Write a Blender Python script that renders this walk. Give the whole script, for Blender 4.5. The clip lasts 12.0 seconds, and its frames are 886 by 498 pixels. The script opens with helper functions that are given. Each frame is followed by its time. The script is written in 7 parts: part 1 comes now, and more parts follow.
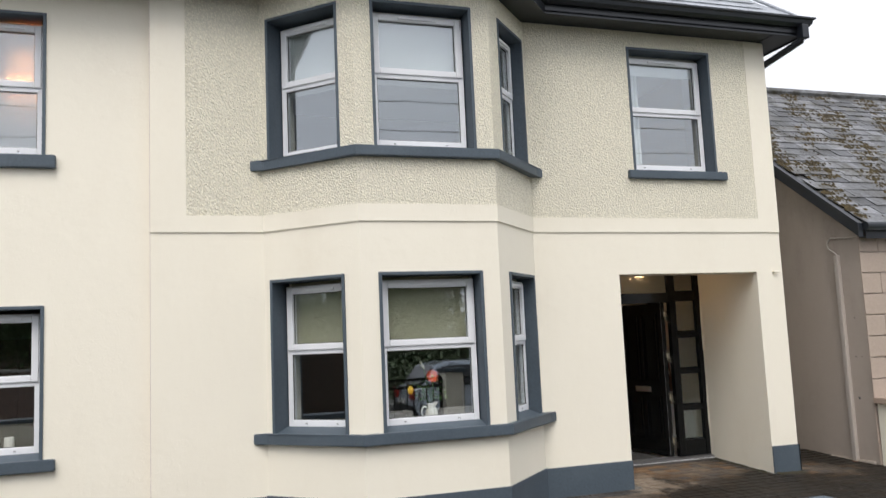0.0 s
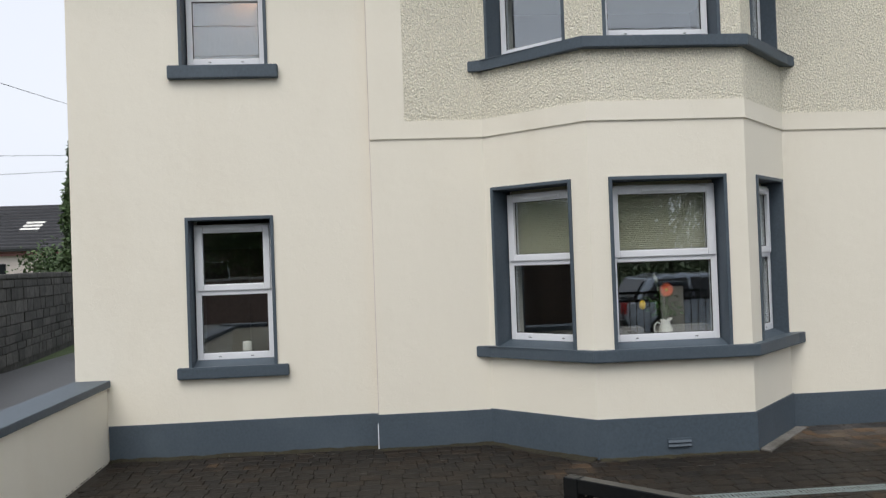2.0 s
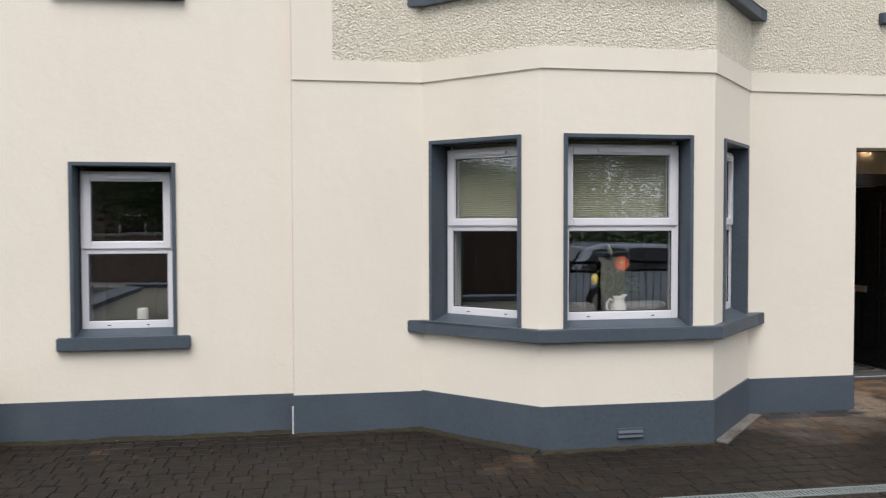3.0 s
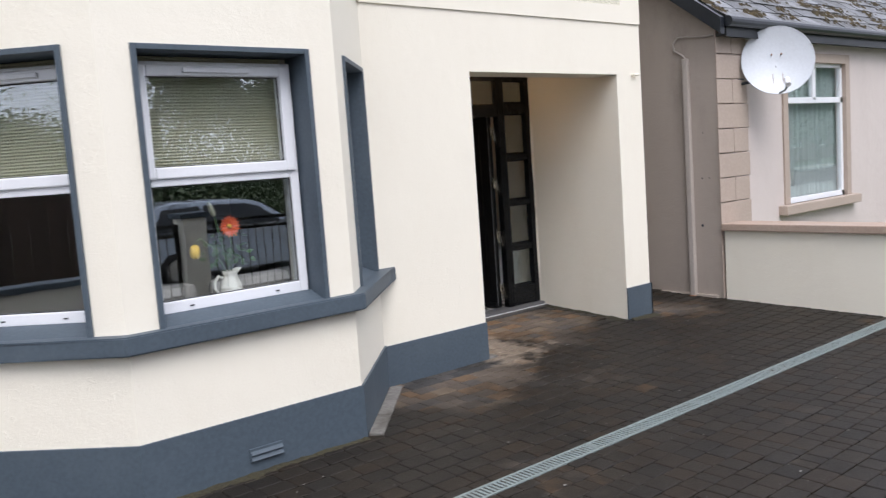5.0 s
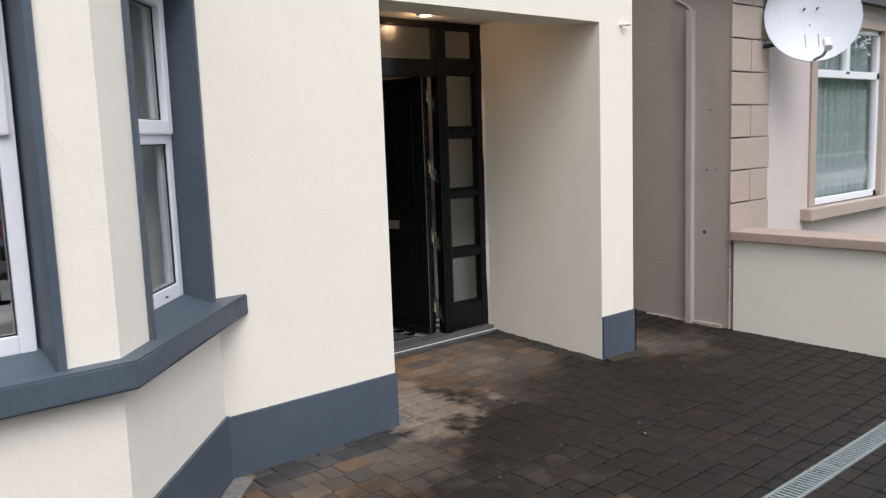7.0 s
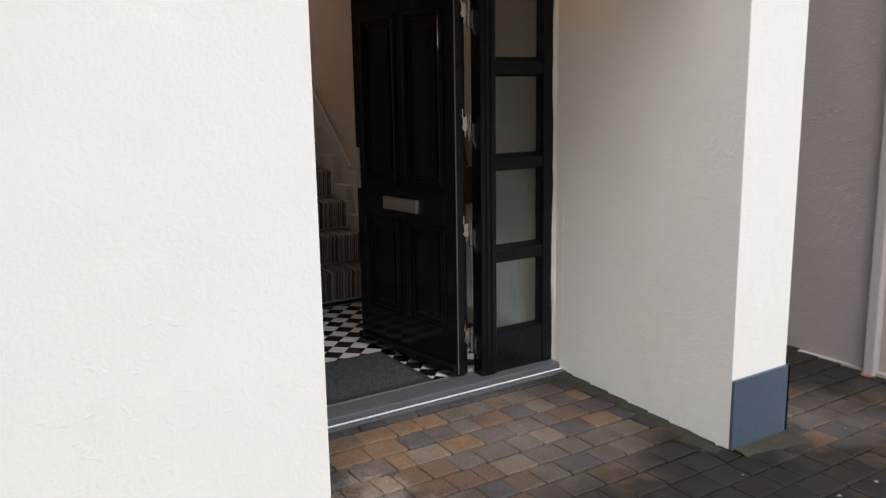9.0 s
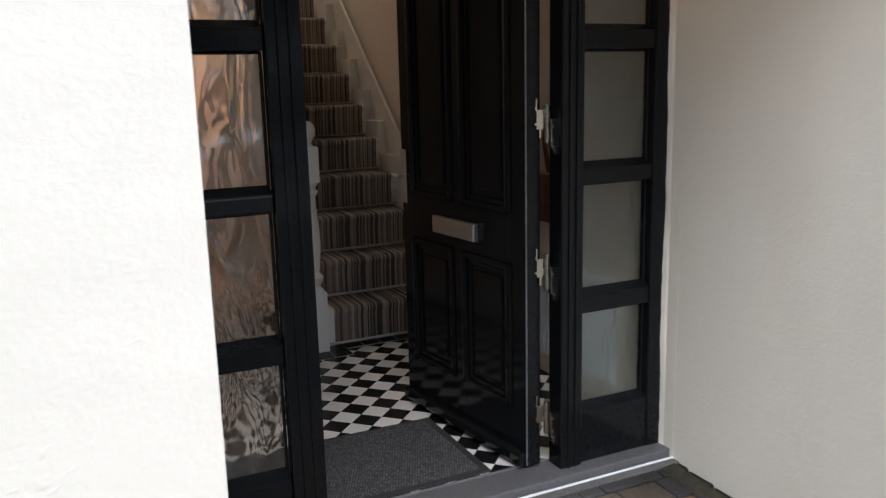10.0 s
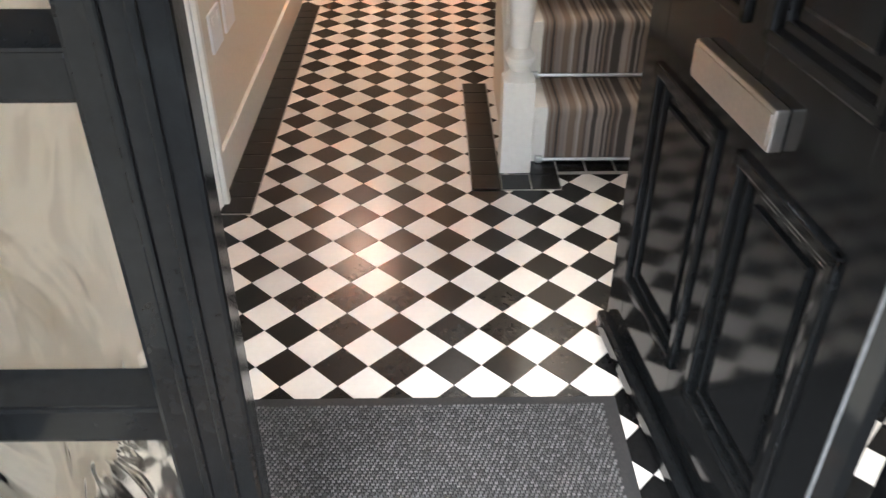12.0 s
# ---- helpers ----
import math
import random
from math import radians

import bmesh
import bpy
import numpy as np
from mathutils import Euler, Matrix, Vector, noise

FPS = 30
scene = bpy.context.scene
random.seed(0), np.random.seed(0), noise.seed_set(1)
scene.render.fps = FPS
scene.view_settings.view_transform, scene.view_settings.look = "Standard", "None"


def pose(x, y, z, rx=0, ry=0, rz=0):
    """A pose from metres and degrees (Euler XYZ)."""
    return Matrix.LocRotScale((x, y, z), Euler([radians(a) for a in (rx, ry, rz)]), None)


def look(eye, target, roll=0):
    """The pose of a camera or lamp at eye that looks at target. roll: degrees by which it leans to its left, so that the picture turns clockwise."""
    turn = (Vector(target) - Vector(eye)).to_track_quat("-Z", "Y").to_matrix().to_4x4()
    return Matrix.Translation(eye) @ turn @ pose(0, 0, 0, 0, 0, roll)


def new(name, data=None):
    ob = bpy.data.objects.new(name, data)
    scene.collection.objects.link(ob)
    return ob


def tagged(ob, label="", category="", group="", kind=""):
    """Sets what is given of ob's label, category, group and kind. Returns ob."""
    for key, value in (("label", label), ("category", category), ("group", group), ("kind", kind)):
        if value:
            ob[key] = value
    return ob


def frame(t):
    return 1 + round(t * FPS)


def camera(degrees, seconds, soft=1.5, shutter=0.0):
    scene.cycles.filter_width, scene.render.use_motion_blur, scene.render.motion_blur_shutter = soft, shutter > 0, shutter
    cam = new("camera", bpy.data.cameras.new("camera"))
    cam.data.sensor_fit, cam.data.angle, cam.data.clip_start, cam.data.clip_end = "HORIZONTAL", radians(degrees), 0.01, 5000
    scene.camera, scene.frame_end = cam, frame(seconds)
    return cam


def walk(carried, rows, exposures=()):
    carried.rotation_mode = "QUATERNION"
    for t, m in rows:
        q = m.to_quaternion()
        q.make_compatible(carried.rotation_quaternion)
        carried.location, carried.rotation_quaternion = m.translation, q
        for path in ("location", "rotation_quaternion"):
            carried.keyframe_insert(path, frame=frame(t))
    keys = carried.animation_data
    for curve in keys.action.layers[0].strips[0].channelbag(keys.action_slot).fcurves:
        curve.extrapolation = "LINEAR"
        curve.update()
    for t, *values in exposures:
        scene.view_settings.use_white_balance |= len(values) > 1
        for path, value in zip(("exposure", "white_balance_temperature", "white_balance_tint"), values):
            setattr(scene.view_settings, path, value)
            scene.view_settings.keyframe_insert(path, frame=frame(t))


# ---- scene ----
cam = camera(56.8, 12.0, 1.2, 0.25)
METRES, EYE, TILT, LEAN, TURN = 11.118, 1.635, 0.0, 0.0, -18.4
ROWS = [
    (0.0, 0.0, 0.0, 0.0, 0.28, 6.42, 2.5),
    (0.5, -0.0012, 0.0009, 0.0015, 3.67, 10.09, 2.31),
    (1.0, -0.0058, 0.0038, 0.0014, 9.09, 9.23, 1.02),
    (1.5, -0.017, 0.0205, -0.0002, 14.27, 5.36, 1.15),
    (2.0, -0.0303, 0.0433, -0.0004, 13.82, 0.86, 2.06),
    (2.5, -0.0383, 0.0812, -0.0, 12.82, -1.25, 1.22),
    (4.5, -0.0807, 0.2413, -0.0011, -14.15, -4.33, 2.04),
    (5.0, -0.0644, 0.2806, -0.0037, -21.34, -6.1, 4.04),
    (5.5, -0.0416, 0.325, -0.0055, -24.51, -7.02, 4.42),
    (6.0, -0.0128, 0.366, -0.0063, -25.99, -7.14, 3.69),
    (6.5, 0.0173, 0.4082, -0.0071, -24.56, -7.07, 2.35),
    (7.0, 0.0481, 0.451, -0.0082, -22.72, -7.66, 2.02),
    (9.0, 0.1588, 0.6302, -0.0148, -14.64, -10.88, 0.96),
    (9.5, 0.1814, 0.6807, -0.0174, -11.37, -10.81, 1.32),
    (10.0, 0.1981, 0.7299, -0.0171, -7.32, -11.46, 1.39),
    (10.5, 0.2152, 0.7768, -0.0171, -1.46, -12.73, 0.97),
    (11.0, 0.2256, 0.8255, -0.0171, 4.47, -19.34, -0.14),
    (11.5, 0.2301, 0.8652, -0.0188, 8.88, -29.57, -0.99),
    (12.0, 0.2307, 0.8987, -0.0199, 17.42, -34.39, -0.15),
]

# ---- light ----
EXPOSURES = [(0.0, 0.45, 6550, 12), (0.5, 0.25, 6400, 9), (1.0, 0.02, 6380, 8), (1.5, 0.06, 6350, 8), (2.0, 0.08, 6400, 11), (2.5, 0.2, 6550, 15), (4.5, 0.5, 6150, 16), (5.5, 0.7, 6150, 16), (7.0, 0.54, 6200, 16), (9.0, 0.64, 5950, 16),
             (10.0, 0.84, 5850, 14), (10.5, 2.05, 5750, 11), (11.0, 3.2, 5600, 12), (11.5, 3.12, 5800, 10), (12.0, 3.06, 5950, 10)]
walk(cam, [(t, pose(0, 0, EYE, TILT, LEAN, TURN) @ pose(METRES * x, METRES * y, METRES * z, 90 + pitch, roll, yaw)) for t, x, y, z, yaw, pitch, roll in ROWS], EXPOSURES)

world = bpy.data.worlds.new("overcast_sky")
scene.world = world
world.use_nodes = True
wn = world.node_tree
wn.nodes.clear()
sky = wn.nodes.new("ShaderNodeTexSky")
sky.sky_type = "NISHITA"
sky.sun_disc = False
sky.sun_elevation, sky.sun_rotation = radians(55), radians(199)
sky.dust_density, sky.air_density, sky.ozone_density = 4.0, 1.2, 1.0
flat = wn.nodes.new("ShaderNodeHueSaturation")
flat.inputs["Saturation"].default_value = 0.22
cloud_map = wn.nodes.new("ShaderNodeTexCoord")
cloud = wn.nodes.new("ShaderNodeTexNoise")
cloud.inputs["Scale"].default_value = 3.0
cloud.inputs["Detail"].default_value = 5.0
cloud_ramp = wn.nodes.new("ShaderNodeValToRGB")
cloud_ramp.color_ramp.elements[0].color = (0.86, 0.88, 0.92, 1)
cloud_ramp.color_ramp.elements[1].color = (1.0, 1.0, 1.0, 1)
cover = wn.nodes.new("ShaderNodeMix")
cover.data_type = "RGBA"
cover.inputs[0].default_value = 0.85
deck = wn.nodes.new("ShaderNodeMix")
deck.data_type, deck.blend_type = "RGBA", "MULTIPLY"
deck.inputs[0].default_value = 1.0
deck.inputs[7].default_value = (7.2, 7.5, 8.0, 1)
bg = wn.nodes.new("ShaderNodeBackground")
bg.inputs["Strength"].default_value = 0.13
world_out = wn.nodes.new("ShaderNodeOutputWorld")
wn.links.new(cloud_map.outputs["Generated"], cloud.inputs["Vector"])
wn.links.new(cloud.outputs["Fac"], cloud_ramp.inputs["Fac"])
wn.links.new(sky.outputs["Color"], flat.inputs["Color"])
wn.links.new(cloud_ramp.outputs["Color"], deck.inputs[6])
wn.links.new(flat.outputs["Color"], cover.inputs[6])
wn.links.new(deck.outputs[2], cover.inputs[7])
wn.links.new(cover.outputs[2], bg.inputs["Color"])
wn.links.new(bg.outputs["Background"], world_out.inputs["Surface"])

sun_data = bpy.data.lights.new("sun", "SUN")
sun_data.energy, sun_data.angle, sun_data.color = 1.6, radians(36), (1.0, 0.97, 0.92)
sun = new("sun", sun_data)
sun.matrix_world = look((-7.0, -20, 30), (0, 0, 0))


def lamp(name, xyz, watts, colour, radius):
    data = bpy.data.lights.new(name, "POINT")
    data.energy, data.color, data.shadow_soft_size = watts, colour, radius
    ob = new(name, data)
    ob.location = xyz
    return ob


WARM = (1.0, 0.62, 0.32)
lamp("hall_pendant_light", (5.12, 13.55, 2.02), 6.2, (1.0, 0.86, 0.68), 0.13)
lamp("porch_downlight_light", (5.99, 9.2, 2.39), 1.5, WARM, 0.03)
lamp("bedroom_lamp_light", (-1.42, 9.0, 4.55), 6, WARM, 0.06)
# The lamp over the landing is an added fill for the stairs, without a fitting.
lamp("landing_fill", (6.3, 14.4, 4.6), 22, (1.0, 0.9, 0.78), 0.1)


# ---- materials ----
def nodes_of(name):
    m = bpy.data.materials.new(name)
    m.use_nodes = True
    t = m.node_tree
    return m, t, t.nodes["Principled BSDF"]


def surface(name, colour, rough=0.6, grain=40.0, vary=0.12, bump=0.2, depth=0.003, stain=0.15, stain_scale=1.3, stain_colour=None,
            metal=0.0, pieces="", piece_vary=0.0, spec=0.5, coat=0.0, stain_at=0.48):
    """Two scales of variation: a fine grain with relief, and broad stains."""
    m, t, p = nodes_of(name)
    link = t.links.new
    co = t.nodes.new("ShaderNodeTexCoord")
    fine = t.nodes.new("ShaderNodeTexNoise")
    fine.inputs["Scale"].default_value, fine.inputs["Detail"].default_value = grain, 6
    broad = t.nodes.new("ShaderNodeTexNoise")
    broad.inputs["Scale"].default_value, broad.inputs["Detail"].default_value = stain_scale, 7
    broad.inputs["Roughness"].default_value = 0.62
    link(co.outputs["Object"], fine.inputs["Vector"])
    link(co.outputs["Object"], broad.inputs["Vector"])
    ramp = t.nodes.new("ShaderNodeValToRGB")
    lo = [max(0, c * (1 - vary)) for c in colour]
    hi = [min(1, c * (1 + vary)) for c in colour]
    ramp.color_ramp.elements[0].color, ramp.color_ramp.elements[1].color = (*lo, 1), (*hi, 1)
    ramp.color_ramp.elements[0].position, ramp.color_ramp.elements[1].position = 0.3, 0.7
    link(fine.outputs["Fac"], ramp.inputs["Fac"])
    edge = t.nodes.new("ShaderNodeMapRange")
    edge.inputs["From Min"].default_value, edge.inputs["From Max"].default_value = stain_at, stain_at + 0.24
    edge.inputs["To Max"].default_value = stain
    link(broad.outputs["Fac"], edge.inputs["Value"])
    mix = t.nodes.new("ShaderNodeMix")
    mix.data_type = "RGBA"
    link(edge.outputs["Result"], mix.inputs[0])
    link(ramp.outputs["Color"], mix.inputs[6])
    mix.inputs[7].default_value = (*(stain_colour or [c * 0.55 for c in colour]), 1)
    last = mix.outputs[2]
    if pieces:
        if pieces == "object":
            source = t.nodes.new("ShaderNodeObjectInfo").outputs["Random"]
        else:
            source = t.nodes.new("ShaderNodeNewGeometry").outputs["Random Per Island"]
        hsv = t.nodes.new("ShaderNodeHueSaturation")
        ran = t.nodes.new("ShaderNodeMapRange")
        ran.inputs["To Min"].default_value, ran.inputs["To Max"].default_value = 1 - piece_vary, 1 + piece_vary
        link(source, ran.inputs["Value"])
        link(ran.outputs["Result"], hsv.inputs["Value"])
        link(last, hsv.inputs["Color"])
        last = hsv.outputs["Color"]
    link(last, p.inputs["Base Color"])
    p.inputs["Roughness"].default_value, p.inputs["Metallic"].default_value = rough, metal
    p.inputs["Specular IOR Level"].default_value = spec
    p.inputs["Coat Weight"].default_value = coat
    p.inputs["Coat Roughness"].default_value = 0.12
    if bump:
        b = t.nodes.new("ShaderNodeBump")
        b.inputs["Strength"].default_value, b.inputs["Distance"].default_value = bump, depth
        link(fine.outputs["Fac"], b.inputs["Height"])
        link(b.outputs["Normal"], p.inputs["Normal"])
    return m


def masonry(name, colour, stain_colour, lump=0.0035, stain=0.12):
    """Painted render: soft trowel lumps, sparse ridges and flakes, faint weather streaks."""
    m, t, p = nodes_of(name)
    link = t.links.new
    place = t.nodes.new("ShaderNodeNewGeometry").outputs["Position"]

    def noise(scale, detail, rough, twist=0.0, squash=1.0):
        n = t.nodes.new("ShaderNodeTexNoise")
        n.inputs["Scale"].default_value, n.inputs["Detail"].default_value = scale, detail
        n.inputs["Roughness"].default_value, n.inputs["Distortion"].default_value = rough, twist
        mp = t.nodes.new("ShaderNodeMapping")
        mp.inputs["Scale"].default_value = (1.0, 1.0, squash)
        link(place, mp.inputs["Vector"])
        link(mp.outputs["Vector"], n.inputs["Vector"])
        return n.outputs["Fac"]

    def span(value, a, b, lo, hi):
        r = t.nodes.new("ShaderNodeMapRange")
        r.interpolation_type = "SMOOTHSTEP"
        r.inputs["From Min"].default_value, r.inputs["From Max"].default_value = a, b
        r.inputs["To Min"].default_value, r.inputs["To Max"].default_value = lo, hi
        link(value, r.inputs["Value"])
        return r.outputs["Result"]

    def maths(op, a, b):
        n = t.nodes.new("ShaderNodeMath")
        n.operation = op
        link(a, n.inputs[0])
        link(b, n.inputs[1])
        return n.outputs[0]
    soft, ridge, fine, where = noise(3.2, 5, 0.5), noise(13, 7, 0.6, 1.6), noise(75, 5, 0.6), noise(1.4, 3, 0.5)
    flaked = maths("MULTIPLY", span(ridge, 0.55, 0.63, 0.0, 0.26), span(where, 0.5, 0.64, 0.0, 1.0))
    height = maths("ADD", maths("ADD", span(soft, 0.2, 0.8, 0.0, 1.6), flaked), span(fine, 0.25, 0.75, 0.0, 0.22))
    b = t.nodes.new("ShaderNodeBump")
    b.inputs["Strength"].default_value, b.inputs["Distance"].default_value = 0.7, lump
    link(height, b.inputs["Height"])
    link(b.outputs["Normal"], p.inputs["Normal"])
    streak = maths("MULTIPLY", span(noise(1.1, 8, 0.65, 0.3, 0.35), 0.42, 0.75, 0.0, 1.0), span(noise(9, 6, 0.7), 0.3, 0.7, stain * 0.6, stain * 1.6))
    mix = t.nodes.new("ShaderNodeMix")
    mix.data_type = "RGBA"
    link(streak, mix.inputs[0])
    mix.inputs[6].default_value, mix.inputs[7].default_value = (*colour, 1), (*stain_colour, 1)
    link(mix.outputs[2], p.inputs["Base Color"])
    p.inputs["Roughness"].default_value = 0.72
    return m


def pebbledash(name, colour):
    m, t, p = nodes_of(name)
    link = t.links.new
    co = t.nodes.new("ShaderNodeTexCoord")
    cell = t.nodes.new("ShaderNodeTexVoronoi")
    cell.feature = "SMOOTH_F1"
    cell.inputs["Scale"].default_value = 60
    cell.inputs["Smoothness"].default_value = 0.35
    lumps = t.nodes.new("ShaderNodeTexNoise")
    lumps.inputs["Scale"].default_value, lumps.inputs["Detail"].default_value = 70, 6
    link(co.outputs["Object"], cell.inputs["Vector"])
    link(co.outputs["Object"], lumps.inputs["Vector"])
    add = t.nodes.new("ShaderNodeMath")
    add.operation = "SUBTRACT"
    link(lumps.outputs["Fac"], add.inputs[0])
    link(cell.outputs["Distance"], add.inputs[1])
    b = t.nodes.new("ShaderNodeBump")
    b.inputs["Strength"].default_value, b.inputs["Distance"].default_value = 0.95, 0.011
    link(add.outputs[0], b.inputs["Height"])
    link(b.outputs["Normal"], p.inputs["Normal"])
    # Pits between the stones get a darker tone: shade painted in from the height.
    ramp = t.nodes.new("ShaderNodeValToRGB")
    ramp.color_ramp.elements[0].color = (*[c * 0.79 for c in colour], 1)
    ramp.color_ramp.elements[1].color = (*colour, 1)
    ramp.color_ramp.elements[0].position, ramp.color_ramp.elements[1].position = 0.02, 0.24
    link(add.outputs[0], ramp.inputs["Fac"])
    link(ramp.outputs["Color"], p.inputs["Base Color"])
    p.inputs["Roughness"].default_value = 0.85
    return m


def clear_glass(name, reflect=0.08, tint=(0.93, 0.95, 0.95)):
    m = bpy.data.materials.new(name)
    m.use_nodes = True
    t = m.node_tree
    t.nodes.remove(t.nodes["Principled BSDF"])
    out = t.nodes["Material Output"]
    clear = t.nodes.new("ShaderNodeBsdfTransparent")
    clear.inputs["Color"].default_value = (*tint, 1)
    gloss = t.nodes.new("ShaderNodeBsdfGlossy")
    gloss.inputs["Roughness"].default_value = 0.0
    gloss.inputs["Color"].default_value = (0.93, 0.97, 1.0, 1)
    wave = t.nodes.new("ShaderNodeTexNoise")
    wave.inputs["Scale"].default_value = 2.0
    co = t.nodes.new("ShaderNodeTexCoord")
    bump = t.nodes.new("ShaderNodeBump")
    bump.inputs["Strength"].default_value, bump.inputs["Distance"].default_value = 0.15, 0.004
    facing = t.nodes.new("ShaderNodeLayerWeight")
    facing.inputs["Blend"].default_value = 0.5
    steep = t.nodes.new("ShaderNodeMath")
    steep.operation = "POWER"
    steep.inputs[1].default_value = 5.0
    schlick = t.nodes.new("ShaderNodeMapRange")
    schlick.inputs["To Min"].default_value, schlick.inputs["To Max"].default_value = reflect, 0.9
    t.links.new(facing.outputs["Facing"], steep.inputs[0])
    t.links.new(steep.outputs[0], schlick.inputs["Value"])
    mix = t.nodes.new("ShaderNodeMixShader")
    t.links.new(co.outputs["Object"], wave.inputs["Vector"])
    t.links.new(wave.outputs["Fac"], bump.inputs["Height"])
    t.links.new(bump.outputs["Normal"], gloss.inputs["Normal"])
    t.links.new(schlick.outputs["Result"], mix.inputs["Fac"])
    t.links.new(clear.outputs["BSDF"], mix.inputs[1])
    t.links.new(gloss.outputs["BSDF"], mix.inputs[2])
    t.links.new(mix.outputs["Shader"], out.inputs["Surface"])
    return m


def obscure_glass(name, rough, scale, strength, tint):
    m, t, p = nodes_of(name)
    p.inputs["Base Color"].default_value = (*tint, 1)
    p.inputs["Transmission Weight"].default_value = 1.0
    p.inputs["IOR"].default_value = 1.6
    p.inputs["Roughness"].default_value = rough
    co = t.nodes.new("ShaderNodeTexCoord")
    squeeze = t.nodes.new("ShaderNodeMapping")
    squeeze.inputs["Scale"].default_value = (1.0, 1.0, 0.45)
    wave = t.nodes.new("ShaderNodeTexNoise")
    wave.inputs["Scale"].default_value, wave.inputs["Detail"].default_value, wave.inputs["Distortion"].default_value = scale, 1.5, 0.6
    bump = t.nodes.new("ShaderNodeBump")
    bump.inputs["Strength"].default_value, bump.inputs["Distance"].default_value = strength, 0.034
    t.links.new(co.outputs["Object"], squeeze.inputs["Vector"])
    t.links.new(squeeze.outputs["Vector"], wave.inputs["Vector"])
    t.links.new(wave.outputs["Fac"], bump.inputs["Height"])
    t.links.new(bump.outputs["Normal"], p.inputs["Normal"])
    return m


def striped_carpet(name):
    m, t, p = nodes_of(name)
    link = t.links.new
    co = t.nodes.new("ShaderNodeTexCoord")
    split = t.nodes.new("ShaderNodeSeparateXYZ")
    link(co.outputs["Object"], split.inputs["Vector"])
    wob = t.nodes.new("ShaderNodeMath")
    wob.operation = "MULTIPLY"
    wob.inputs[1].default_value = 122
    link(split.outputs["X"], wob.inputs[0])
    snap = t.nodes.new("ShaderNodeMath")
    snap.operation = "FLOOR"
    link(wob.outputs[0], snap.inputs[0])
    rnd = t.nodes.new("ShaderNodeTexWhiteNoise")
    rnd.noise_dimensions = "1D"
    link(snap.outputs[0], rnd.inputs["W"])
    ramp = t.nodes.new("ShaderNodeValToRGB")
    ramp.color_ramp.interpolation = "CONSTANT"
    stops = [(0.0, (0.075, 0.062, 0.052)), (0.22, (0.23, 0.17, 0.125)), (0.42, (0.36, 0.295, 0.24)), (0.58, (0.135, 0.10, 0.08)),
             (0.70, (0.46, 0.40, 0.34)), (0.82, (0.30, 0.25, 0.21))]
    for i, (at, c) in enumerate(stops):
        e = ramp.color_ramp.elements[i] if i < 2 else ramp.color_ramp.elements.new(at)
        e.position, e.color = at, (*c, 1)
    link(rnd.outputs["Value"], ramp.inputs["Fac"])
    pile = t.nodes.new("ShaderNodeTexNoise")
    pile.inputs["Scale"].default_value = 350
    link(co.outputs["Object"], pile.inputs["Vector"])
    b = t.nodes.new("ShaderNodeBump")
    b.inputs["Strength"].default_value, b.inputs["Distance"].default_value = 0.5, 0.004
    link(pile.outputs["Fac"], b.inputs["Height"])
    link(b.outputs["Normal"], p.inputs["Normal"])
    link(ramp.outputs["Color"], p.inputs["Base Color"])
    p.inputs["Roughness"].default_value = 0.95
    return m


